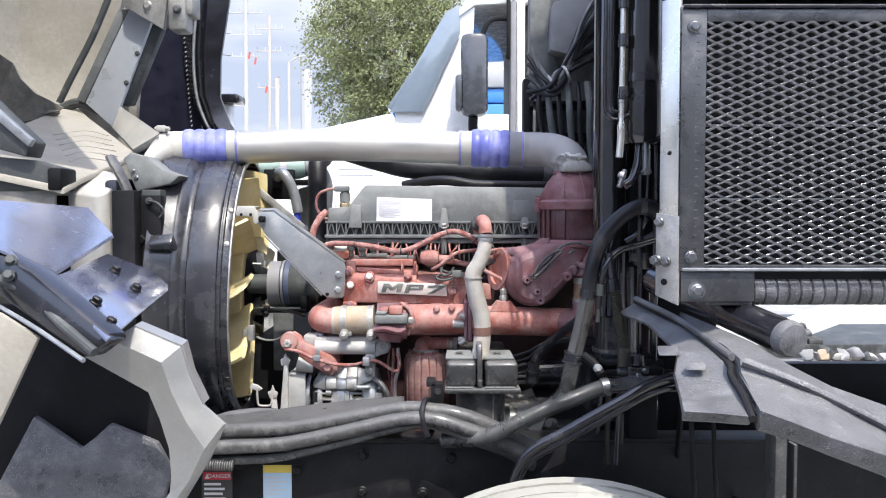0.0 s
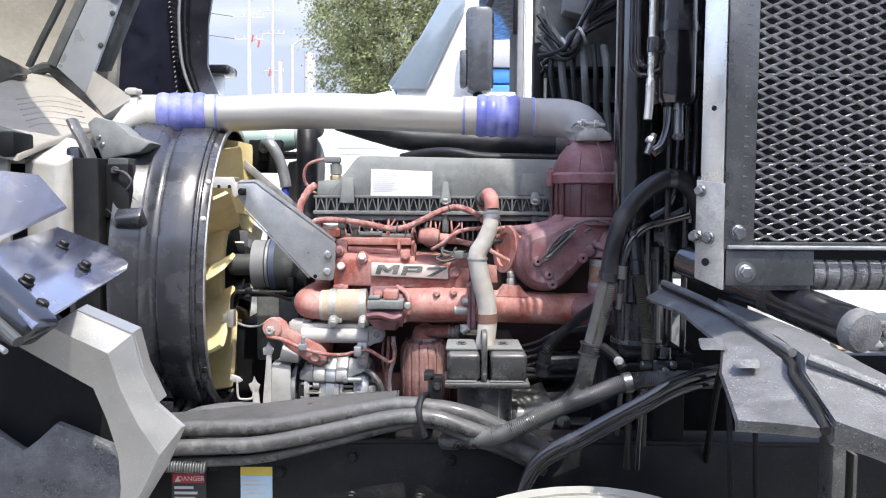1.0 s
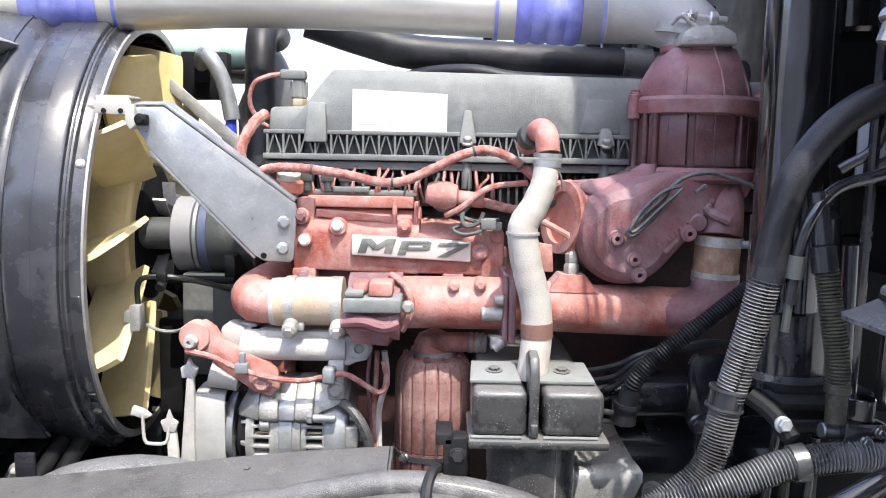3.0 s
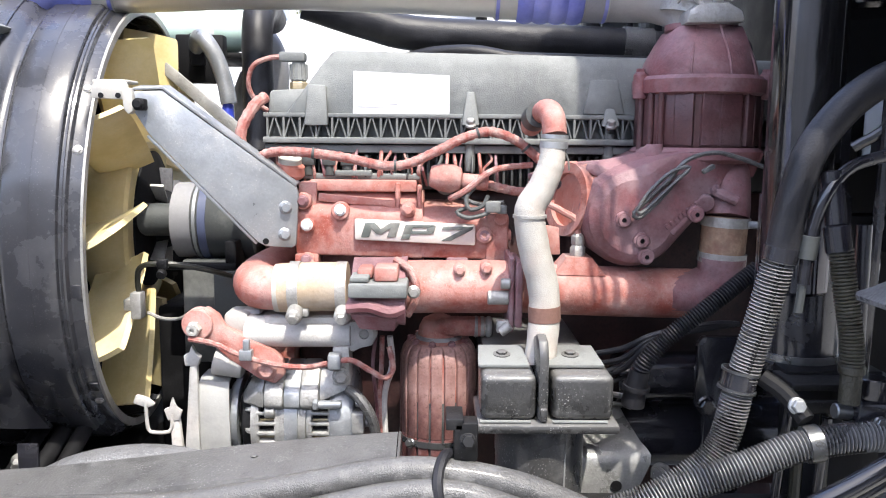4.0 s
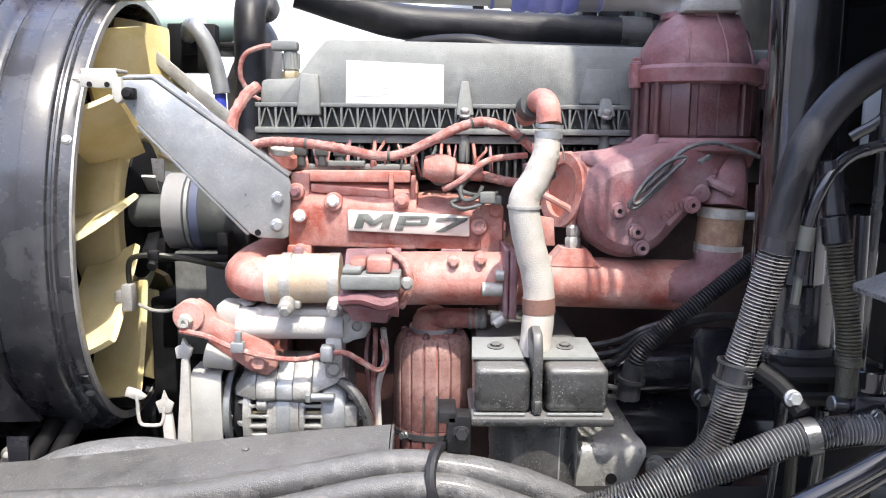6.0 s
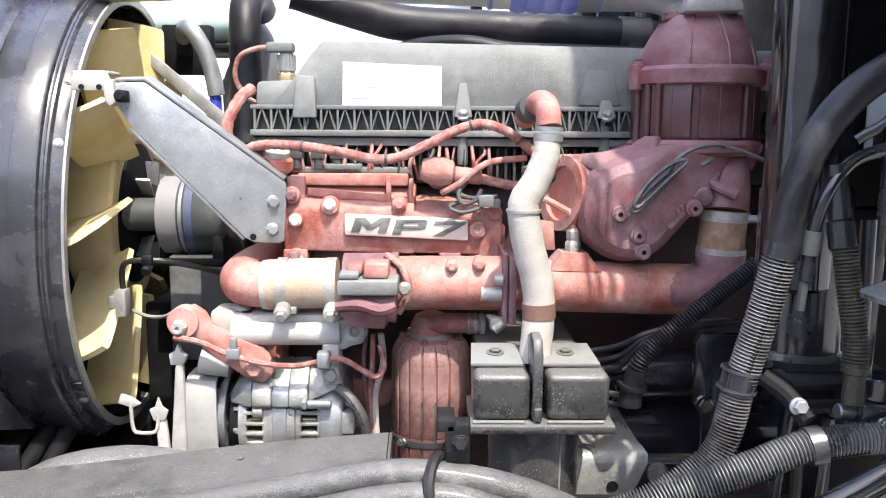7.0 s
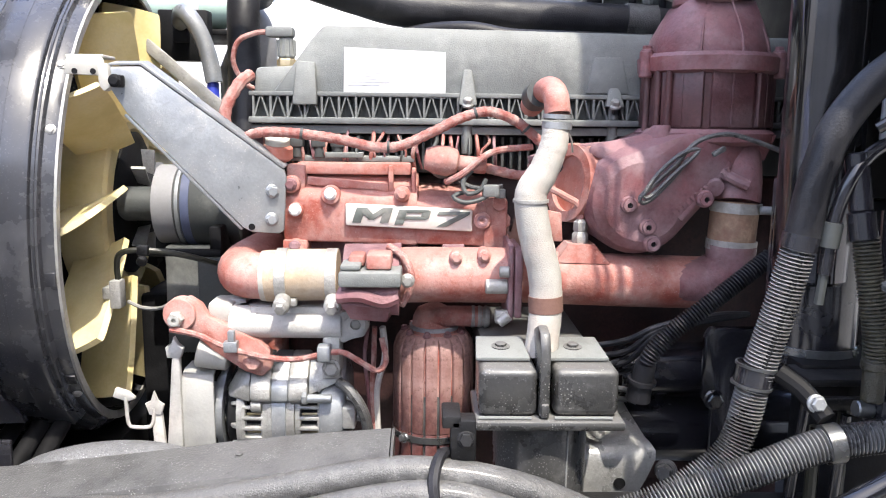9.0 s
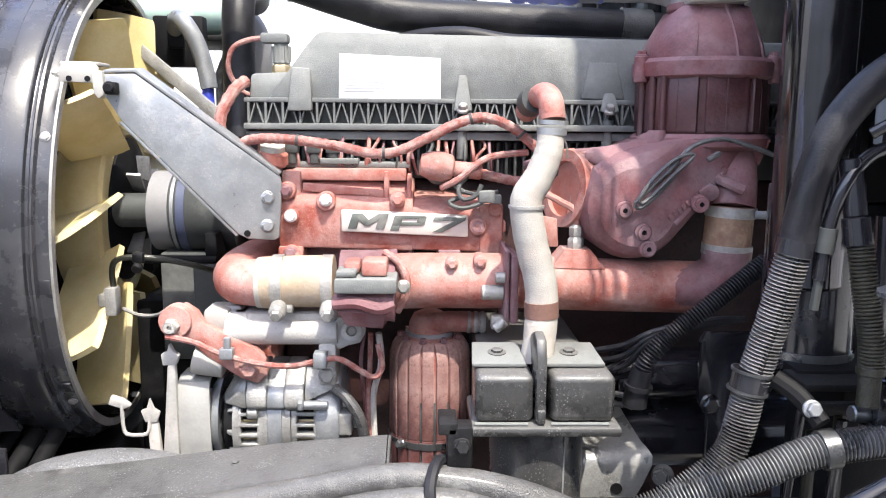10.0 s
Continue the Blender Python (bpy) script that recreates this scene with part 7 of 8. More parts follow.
part("rim_bead", tube([(-1.065, 3.545, 2.95), (-1.082, 3.545, 2.58), (-1.098, 3.545, 2.36), (-1.088, 3.545, 2.18), (-1.05, 3.545, 2.06), (-0.985, 3.545, 1.945)], 0.007, 8, 0.03), STEEL, HD)
for k_ in range(30):
    x_ = -1.150 + 0.000036 * k_ * k_ * (1 if k_ > 10 else 0)
    part("stitch", cyl((x_, 3.59, 2.62 - 0.0204 * k_), (x_, 3.575, 2.612 - 0.0204 * k_), 0.0024, seg=8), ALU_CAST, HD)
# unseen near side of the raised hood, outlined to shade the fibreglass; joined by nose
part("near_shell", slab([(-0.833, 1.90, 2.43), (-0.953, 1.90, 3.17), (-1.00, 1.90, 3.60), (-1.10, 1.90, 3.90), (-2.0, 1.85, 3.90), (-2.0, 1.85, 1.0), (-1.50, 1.87, 1.0), (-1.50, 1.87, 2.43)], (0, -0.03, 0), 0.006), NAVY, HD, "unseen dark hood side added to cast shade")
part("nose", slab([(-2.005, 1.82, 1.0), (-2.005, 1.82, 3.90), (-2.005, 3.66, 3.90), (-2.005, 3.66, 1.0)], (-0.03, 0, 0), 0.006), NAVY, HD)
part("far_side", slab([(-2.0, 3.62, 1.0), (-2.0, 3.62, 3.90), (-1.76, 3.62, 3.90), (-1.76, 3.62, 1.0)], (0, 0.03, 0), 0.004), NAVY, HD)
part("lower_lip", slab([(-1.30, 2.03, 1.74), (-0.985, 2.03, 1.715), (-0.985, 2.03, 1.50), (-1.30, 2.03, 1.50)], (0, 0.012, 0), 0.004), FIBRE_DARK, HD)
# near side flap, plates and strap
part("flap", sheet([[(-0.97, 1.50, 1.715), (-0.882, 1.59, 1.678), (-0.80, 1.80, 1.665)], [(-0.90, 1.42, 1.66), (-0.80, 1.55, 1.628), (-0.727, 1.756, 1.605)], [(-0.86, 1.33, 1.625), (-0.744, 1.34, 1.59), (-0.672, 1.36, 1.546)]], (0.003, 0, -0.006)), MIRROR_PLATE, HD, "glossy dark flap with mirrored sky blue in its colour")
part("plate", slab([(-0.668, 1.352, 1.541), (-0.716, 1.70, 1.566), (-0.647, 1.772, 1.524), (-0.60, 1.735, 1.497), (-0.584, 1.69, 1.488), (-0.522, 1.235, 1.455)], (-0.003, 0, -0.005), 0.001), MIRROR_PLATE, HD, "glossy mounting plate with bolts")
for p_ in ((-0.589, 1.345, 1.499), (-0.543, 1.292, 1.471), (-0.66, 1.6, 1.535), (-0.60, 1.55, 1.503)):
    part("bolt", bolt(p_, (0.53, 0, 0.85), 0.009, 0.012), BLACK, HD)
part("channel", slab([(-0.95, 1.40, 1.68), (-0.745, 1.34, 1.583), (-0.684, 1.33, 1.555), (-0.533, 1.25, 1.463), (-0.525, 1.245, 1.451), (-0.565, 1.25, 1.423), (-0.675, 1.31, 1.472), (-0.747, 1.34, 1.511), (-0.95, 1.40, 1.60)], (0.02, 0.03, 0.0), 0.006), BLACK_GLOSS, HD)
part("channel_lip", tube([(-0.76, 1.335, 1.548), (-0.69, 1.325, 1.517), (-0.60, 1.27, 1.465), (-0.545, 1.24, 1.434)], 0.008, 10, 0.02), GREY_DARK, HD)
part("channel_edge", tube([(-0.76, 1.33, 1.505), (-0.675, 1.305, 1.466), (-0.565, 1.245, 1.420)], 0.004, 8, 0.02), STEEL, HD)
for p_ in ((-0.722, 1.322, 1.548), (-0.725, 1.335, 1.572)):
    part("bolt", bolt(p_, (0.3, -1, 0.5), 0.0085, 0.009), GREY_DARK, HD)
part("strap", sheet([
    [(-0.552, 1.412, 1.450), (-0.583, 1.395, 1.429), (-0.639, 1.412, 1.396)],
    [(-0.468, 1.410, 1.414), (-0.496, 1.394, 1.389), (-0.526, 1.410, 1.333)],
    [(-0.455, 1.410, 1.363), (-0.479, 1.394, 1.336), (-0.506, 1.410, 1.284)],
    [(-0.431, 1.410, 1.309), (-0.453, 1.394, 1.282), (-0.490, 1.410, 1.230)],
    [(-0.392, 1.408, 1.275), (-0.422, 1.394, 1.235), (-0.487, 1.410, 1.179)],
    [(-0.420, 1.408, 1.213), (-0.451, 1.398, 1.178), (-0.490, 1.410, 1.151)],
    [(-0.491, 1.408, 1.097), (-0.503, 1.400, 1.101), (-0.530, 1.410, 1.097)]], (0.004, 0.006, 0.0)), ALU_STRAP, HD, "bent bare aluminium strap", True, 12)
part("strap_fold", sheet([[(-0.553, 1.414, 1.450), (-0.551, 1.444, 1.454)], [(-0.469, 1.412, 1.415), (-0.467, 1.442, 1.419)], [(-0.456, 1.412, 1.363), (-0.454, 1.442, 1.367)], [(-0.431, 1.412, 1.309), (-0.429, 1.442, 1.313)]], (0.003, 0, 0.002)), ALU_STRAP, HD)
part("inner_box", slab([(-1.3, 1.62, 1.48), (-0.75, 1.62, 1.46), (-0.56, 1.62, 1.30), (-0.56, 1.62, 0.85), (-1.3, 1.62, 0.85)], (0, 0.03, 0), 0.006), BLACK_MATT, HD)
part("skirt", slab([(-0.93, 1.56, 1.03), (-0.82, 1.58, 1.245), (-0.727, 1.58, 1.180), (-0.70, 1.58, 1.20), (-0.668, 1.58, 1.230), (-0.575, 1.58, 1.192), (-0.545, 1.58, 1.135), (-0.58, 1.56, 1.0)], (0, 0.02, 0), 0.004), GREY_FENDER, HD, "grey scuffed plastic skirt")
part("edge_strip", slab([(-0.83, 1.30, 1.53), (-0.725, 1.30, 1.487), (-0.664, 1.30, 1.447), (-0.73, 1.30, 1.31), (-0.83, 1.30, 1.10)], (0, 0.012, 0), 0.003), FIBRE, HD, "cream fibreglass edge strip")
BR = part("bracket_box", join(slab([(-1.166, 1.999, 1.971), (-1.119, 1.999, 1.921), (-1.026, 1.999, 1.832), (-1.041, 1.999, 1.793), (-1.166, 1.999, 1.829)], (0, 0.08, 0), 0.006), slab([(-1.166, 2.023, 1.799), (-1.035, 2.023, 1.787), (-0.964, 2.023, 1.767), (-0.982, 2.023, 1.71), (-1.166, 2.023, 1.71)], (0, 0.06, 0), 0.006)), GREY_DARK, HD, "dark metal latch bracket")
part("catch", box(-0.994, -0.958, 2.005, 2.095, 1.71, 1.767, 0.007), BLACK_MATT, BR)
part("rim_plate", slab([(-1.178, 1.987, 1.953), (-1.125, 1.987, 1.93), (-1.017, 1.987, 1.834), (-1.029, 1.987, 1.817), (-1.125, 1.987, 1.9), (-1.178, 1.987, 1.93)], (0, 0.02, 0), 0.003), STEEL, BR)


RD = thing("radiator", "radiator pack with pale side tank and black core", "radiator", (-0.95, 2.4, 0.9))
part("side_tank", bev(hull([(-0.984, 2.093, 1.706), (-0.905, 2.080, 1.697), (-0.893, 2.083, 1.700), (-0.876, 2.10, 1.712), (-0.878, 2.19, 1.745), (-0.925, 2.25, 1.765), (-0.955, 2.25, 1.775), (-0.984, 2.10, 1.45), (-0.905, 2.085, 1.40), (-0.893, 2.09, 1.40), (-0.876, 2.11, 1.40), (-0.90, 2.20, 1.40)]), 0.008, 3, 20), ALU_PALE, RD, "pale rounded aluminium side tank")
part("core", box(-1.06, -0.935, 2.12, 2.9, 0.98, 1.70, 0.004), BLACK_MATT, RD)
part("front_frame", join(box(-0.86, -0.80, 2.07, 2.12, 1.05, 1.712, 0.004), box(-0.80, -0.745, 2.11, 2.14, 1.3, 1.70, 0.004)), BLACK_MATT, RD)
part("top_bar", slab([(-0.864, 2.16, 1.800), (-0.844, 2.16, 1.816), (-0.798, 2.16, 1.805), (-0.758, 2.16, 1.771), (-0.710, 2.16, 1.754), (-0.736, 2.16, 1.732), (-0.828, 2.16, 1.711)], (0, 0.08, 0), 0.004), GREY_COVER, RD, "grey support plate")
for x_, z_ in ((-0.836, 1.766), (-0.828, 1.748)):
    part("bolt", bolt((x_, 2.16, z_), (0, -1, 0), 0.005, 0.005), STEEL_DARK, RD)
part("seal", tube([(-0.872, 2.10, 1.80), (-0.858, 2.09, 1.78), (-0.834, 2.085, 1.738), (-0.818, 2.085, 1.69), (-0.822, 2.085, 1.63), (-0.812, 2.085, 1.55), (-0.822, 2.085, 1.45), (-0.835, 2.085, 1.36), (-0.84, 2.085, 1.2)], 0.015, 10, 0.01, None, 0.6), RUBBER_DUST, RD, "bent black rubber seal")
part("fin_stack", join(*[box(-0.815, -0.765, 2.145, 2.175, 1.60 + 0.018 * i, 1.612 + 0.018 * i, 0.001) for i in range(6)]), GREY_DARK, RD)
part("connector", join(box(-0.80, -0.75, 2.12, 2.17, 1.655, 1.715, 0.004), cyl((-0.775, 2.12, 1.685), (-0.775, 2.10, 1.685), 0.009), tube([(-0.775, 2.1, 1.685), (-0.75, 2.095, 1.68), (-0.735, 2.1, 1.66), (-0.75, 2.11, 1.64)], 0.003, 6, 0.006)), GREY_DARK, RD)
part("bolt", bolt((-0.798, 2.115, 1.583), (0, -1, 0), 0.012, 0.012), BLACK, RD)
for x_ in (-0.70, -0.665, -0.74):
    solo("lower_hose", tube([(x_ - 0.02, 2.10, 0.92), (x_, 2.12, 1.0), (x_ + 0.01, 2.18, 1.05), (x_ + 0.01, 2.28, 1.09)], 0.014, 12, 0.02), BLACK_MATT, "black rubber hose below the fan shroud", "hose", group="lower hoses")
ROD = thing("steering_rod", "black steering rod with a bright end below the shroud", "rod", (-0.74, 1.96, 1.1))
part("shaft", tube([(-0.80, 1.95, 1.205), (-0.755, 1.955, 1.172), (-0.69, 1.96, 1.115), (-0.62, 1.97, 1.03)], 0.0125, 14, 0.02), BLACK, ROD)
part("ferrule", tube([(-0.765, 1.954, 1.181), (-0.735, 1.957, 1.156)], 0.0145, 16, 0.01), STEEL_DARK, ROD)
part("end", tube([(-0.85, 1.945, 1.224), (-0.82, 1.948, 1.217), (-0.795, 1.95, 1.202)], 0.008, 12, 0.01), STEEL, ROD)
STP = thing("support_plate", "grey upright support plate under the shroud", "bracket", (-0.66, 2.1, 1.1))
part("plate", box(-0.675, -0.645, 2.098, 2.106, 0.98, 1.135, 0.002), BLACK_GLOSS, STP)
solo("fender_cable", corrugated([(-1.0, 1.85, 1.10), (-0.80, 1.86, 1.07), (-0.66, 1.87, 1.06), (-0.5, 1.88, 1.05)], 0.014), CONDUIT, "black corrugated cable below the shroud", "cable")

# ---- cab side, stack, tubes ----
SK = thing("exhaust_stack", "glossy black upright exhaust stack", "exhaust stack", (0.397, 1.995, 1.4))
part("pipe", lathe([(0.040, 1.395), (0.045, 1.40), (0.045, 2.95), (0.04, 2.955)], (0.420, 1.995, 0), (0, 0, 1), 64), STACK_MAT, SK)
part("guard", lathe([(0.055, 1.285), (0.060, 1.29), (0.060, 1.301), (0.057, 1.303), (0.057, 1.52), (0.046, 1.53)], (0.440, 2.02, 0), (0, 0, 1), 64), BLACK_GLOSS, SK)
part("guard_band", ring((0.440, 2.02, 1.302), (0, 0, 1), 0.056, 0.0595, 0.010, 48), STEEL_DARK, SK)
part("bracket", join(box(0.395, 0.52, 1.94, 2.06, 1.283, 1.302, 0.003), box(0.46, 0.53, 1.95, 2.1, 1.05, 1.285, 0.004)), BLACK_MATT, SK)
solo("upright_pipe", lathe([(0.058, 1.762), (0.064, 1.768), (0.064, 2.9), (0.058, 2.905)], (0.512, 2.06, 0), (0, 0, 1), 40), STACK_MAT, "second black upright pipe behind the stack", "exhaust stack")
for k_, pts_ in enumerate((
        [(0.351, 1.729, 2.5), (0.3495, 1.729, 2.143), (0.3485, 1.729, 1.90), (0.357, 1.729, 1.861), (0.376, 1.729, 1.854), (0.403, 1.735, 1.865)],
        [(0.364, 1.734, 2.5), (0.362, 1.734, 2.143), (0.362, 1.734, 1.905), (0.371, 1.734, 1.874), (0.394, 1.738, 1.87)])):
    solo("air_line", tube(pts_, 0.0046, 10, 0.01), BLACK_GLOSS, "thin black air line along the stack", "hose", group="air lines")
GS = thing("upright_canister", "tall glossy black upright canister with a bright side tube", "canister", (0.424, 1.755, 1.76))
part("body", lathe([(0.020, 1.800), (0.038, 1.804), (0.043, 1.814), (0.044, 1.827), (0.044, 3.1), (0.04, 3.105)], (0.437, 1.757, 0), (0, 0, 1), 56), STACK_MAT, GS)
for z_ in (1.935, 2.13):
    part("strap", ring((0.437, 1.757, z_), (0, 0, 1), 0.0435, 0.0465, 0.018, 48), BLACK_GLOSS, GS)
part("bracket", box(0.462, 0.58, 1.752, 1.79, 1.86, 1.885, 0.003), BLACK_MATT, GS)
part("side_tube", tube([(0.388, 1.722, 2.3), (0.385, 1.722, 2.10), (0.3825, 1.722, 1.838), (0.3815, 1.722, 1.80), (0.379, 1.722, 1.772)], 0.0058, 14, 0.01, lambda s, L: 1.0 if s < L - 0.075 else 1.35), ALU, GS, "bright side tube")
for z_ in (2.035, 1.923, 2.116):
    part("collar", cyl((0.3865, 1.722, z_), (0.3858, 1.722, z_ - 0.028), 0.0105), BLACK_GLOSS, GS)
part("drain", tube([(0.430, 1.75, 1.806), (0.425, 1.745, 1.760), (0.412, 1.74, 1.725), (0.395, 1.738, 1.712)], 0.010, 12, 0.006), BLACK_GLOSS, GS)
part("elbow_fitting", join(tube([(0.393, 1.728, 1.745), (0.386, 1.724, 1.728), (0.379, 1.722, 1.708)], 0.006, 10, 0.005), lathe([(0.008, 0), (0.009, 0.003), (0.009, 0.010), (0.006, 0.012)], (0.388, 1.726, 1.738), (-0.5, -0.2, -1), 6)), STEEL_DARK, GS)
part("plug_fitting", join(cyl((0.440, 1.735, 1.806), (0.440, 1.732, 1.735), 0.009), cyl((0.440, 1.733, 1.745), (0.440, 1.732, 1.738), 0.012, seg=6)), STEEL_DARK, GS)

for k_, x_ in enumerate((0.468, 0.486, 0.505, 0.523)):
    solo("brake_pipe", tube([(x_ + 0.006, 1.88, 2.6), (x_, 1.88, 2.1), (x_ - 0.004, 1.88, 1.72), (x_ - 0.014, 1.885, 1.62), (x_ - 0.05, 1.90, 1.585)] if k_ % 2 else [(x_ + 0.004, 1.885, 2.6), (x_, 1.885, 2.1), (x_ - 0.002, 1.885, 1.55), (x_ + 0.002, 1.9, 1.30)], 0.0065, 10, 0.012), BLACK_GLOSS, "black upright brake pipe beside the cab", "pipe", group="brake pipes")
solo("side_hose", tube([(0.50, 1.85, 1.592), (0.45, 1.85, 1.578), (0.408, 1.845, 1.565), (0.378, 1.835, 1.536), (0.366, 1.84, 1.49), (0.361, 1.841, 1.433)], 0.0072, 12, 0.008), BLACK_GLOSS, "thin black hose curving down by the stack", "hose")
SHC = thing("hose_end_clip", "dark clip on the thin hose", "clip", (0.363, 1.84, 1.47))
part("sleeve", tube([(0.3655, 1.84, 1.488), (0.363, 1.841, 1.462)], 0.0105, 12, 0.01), GREY_DARK, SHC)
part("tail", tube([(0.362, 1.841, 1.464), (0.360, 1.841, 1.43), (0.358, 1.842, 1.40)], 0.005, 8, 0.01), GREY_DARK, SHC)
HSH = thing("heat_shield", "pale grey sheet metal shield with slots behind the hoses", "heat shield", (0.58, 2.17, 1.62))
part("plate", box(0.50, 0.572, 2.166, 2.174, 1.50, 1.655, 0.002), BLACK_GLOSS, HSH)
part("wing", slab([(0.592, 2.166, 1.568), (0.592, 2.166, 1.68), (0.66, 2.13, 1.68), (0.66, 2.13, 1.565)], (0, 0.006, 0), 0.001), ALU_SHEET, HSH)
for k_ in range(6):
    part("slot", box(0.508 + 0.009 * k_, 0.513 + 0.009 * k_, 2.1645, 2.1662, 1.545, 1.565, 0), BLACK_MATT, HSH, smooth=False)
BHS = thing("braided_hose", "upright olive braided hose with end fittings", "hose", (0.4, 1.82, 1.35))
part("hose", corrugated([(0.395, 1.83, 1.475), (0.401, 1.825, 1.43), (0.410, 1.82, 1.375), (0.413, 1.82, 1.34)], 0.0135, 0.004, 0.16, 16), BRAID, BHS)
part("fitting", join(cyl((0.413, 1.82, 1.345), (0.413, 1.82, 1.30), 0.0115), cyl((0.413, 1.82, 1.345), (0.413, 1.82, 1.335), 0.0145)), BRAID, BHS)
part("fitting", join(cyl((0.394, 1.83, 1.47), (0.391, 1.835, 1.50), 0.0145), cyl((0.391, 1.835, 1.50), (0.385, 1.845, 1.56), 0.012)), BLACK_GLOSS, BHS)
part("sheath", tube([(0.43, 1.85, 1.50), (0.432, 1.85, 1.42), (0.434, 1.85, 1.30)], 0.009, 12, 0.01), BLACK_GLOSS, BHS)
for k_, (x_, z0_, z1_, m_) in enumerate(((0.43, 1.1, 1.27, OLIVE), (0.398, 1.05, 1.24, OLIVE))):
    solo("drop_tube", tube([(x_, 1.90, z1_), (x_ - 0.002, 1.898, (z0_ + z1_) / 2), (x_ - 0.004, 1.895, z0_)], 0.0075, 10, 0.02), m_, "short upright tube hanging below the cab", "pipe", group="drop tubes")
solo("valve_bracket", join(box(0.385, 0.53, 1.90, 1.96, 1.288, 1.297, 0.002), box(0.39, 0.55, 1.89, 1.90, 1.262, 1.278, 0.002), box(0.475, 0.52, 1.86, 1.93, 1.262, 1.29, 0.006), cyl((0.46, 1.87, 1.26), (0.46, 1.85, 1.258), 0.012)), BLACK, "dull black valve bracket beside the rail", "bracket")
for k_, (x_, y_, z0_, z1_) in enumerate(((0.378, 1.90, 1.12, 1.27), (0.418, 1.885, 1.05, 1.26))):
    solo("drop_tube", tube([(x_ + 0.006, y_, z1_), (x_, y_ + 0.002, (z0_ + z1_) / 2), (x_ - 0.004, y_ + 0.006, z0_)], 0.006, 12, 0.02), BLACK_GLOSS, "short upright tube hanging below the cab", "pipe", group="drop tubes")
VLV = thing("air_valve", "black air valve with small bolts beside the hoses", "valve", (0.44, 1.83, 1.26))
part("body", join(box(0.425, 0.475, 1.82, 1.86, 1.262, 1.30, 0.006), cyl((0.45, 1.84, 1.30), (0.45, 1.84, 1.325), 0.017)), BLACK_GLOSS, VLV)
for x_, z_ in ((0.434, 1.272), (0.466, 1.290), (0.45, 1.278)):
    part("bolt", bolt((x_, 1.82, z_), (0, -1, 0), 0.006, 0.007), STEEL_DARK, VLV)
part("fitting", cyl((0.425, 1.838, 1.284), (0.405, 1.836, 1.286), 0.009), STEEL_DARK, VLV)
MB = thing("mount_bracket", "black steel side bracket behind the hoses", "bracket", (0.36, 2.15, 1.1))
part("plate", xz([(0.345, 1.19), (0.345, 1.285), (0.352, 1.297), (0.42, 1.297), (0.42, 0.95), (0.36, 0.95), (0.36, 1.17)], 2.13, 2.145, 0.004), BLACK_GLOSS, MB)
part("bolt", bolt((0.362, 2.13, 1.19), (0, -1, 0), 0.012, 0.012), BLACK_GLOSS, MB)
part("tank", cyl((0.24, 2.22, 1.205), (0.50, 2.22, 1.215), 0.040), BLACK_GLOSS, MB)
part("lower_tank", cyl((0.22, 2.26, 1.10), (0.60, 2.26, 1.10), 0.06), BLACK_GLOSS, MB)
for i in range(3):
    part("cable", tube([(0.19, 2.15, 1.232 + 0.016 * i), (0.23, 2.12, 1.25 + 0.016 * i), (0.27, 2.1, 1.300 + 0.004 * i), (0.35, 2.1, 1.318 + 0.003 * i), (0.40, 2.12, 1.32)], 0.0045, 8, 0.01), RUBBER, MB)
for i in range(2):
    part("wire", tube([(0.18, 2.12, 1.215 + 0.02 * i), (0.22, 2.13, 1.228 + 0.02 * i), (0.26, 2.15, 1.235 + 0.02 * i)], 0.004, 8, 0.01), RUBBER, MB)

CAB = thing("cab", "black cab front wall and underbody behind the panel", "cab", (1.3, 2.3, 0.5))
part("firewall", join(box(0.645, 0.685, 1.96, 3.3, 1.42, 2.95, 0.004), box(0.49, 2.6, 2.2, 2.24, 1.48, 2.95, 0.004)), BLACK_MATT, CAB)
# unseen wall above the panel, its edge set to cast the engine's shadow line
part("door_shade_wall", join(box(0.612, 2.6, 1.46, 1.50, 2.045, 3.8, 0.01), box(0.648, 0.69, 1.50, 2.2, 2.2, 3.8, 0.01), box(0.612, 2.6, 1.46, 2.0, 3.8, 3.84, 0.01)), BLACK_GLOSS, CAB)
part("bulkhead", box(0.60, 0.76, 2.205, 2.24, 1.17, 1.476, 0.003), BLACK_MATT, CAB)
part("floor", box(0.60, 2.6, 1.5, 2.2, 1.56, 1.60, 0.004), BLACK_MATT, CAB)
part("pillar", box(0.56, 0.63, 1.78, 1.955, 1.55, 2.95, 0.008), BLACK_MATT, CAB)
part("step_box", box(0.55, 2.6, 2.06, 2.6, 0.45, 0.86, 0.02), BLACK_MATT, CAB)
part("step_post", join(box(0.612, 0.634, 1.45, 1.50, 0.3, 1.255, 0.004), box(0.655, 0.662, 1.47, 1.50, 0.3, 1.22, 0.002)), MOUNT, CAB)
for x_ in (0.50, 0.545, 0.70):
    part("strut", tube([(x_, 1.60, 1.28), (x_ + 0.01, 1.61, 1.15), (x_ + 0.02, 1.65, 1.02), (x_ + 0.02, 1.94, 0.95)], 0.005, 8, 0.03), BLACK_MATT, CAB)
# second unseen sun blocker, in line with the grille panel
part("upper_shade_side", box(0.53, 2.6, 1.40, 1.43, 2.025, 3.8, 0.006), BLACK_GLOSS, CAB)
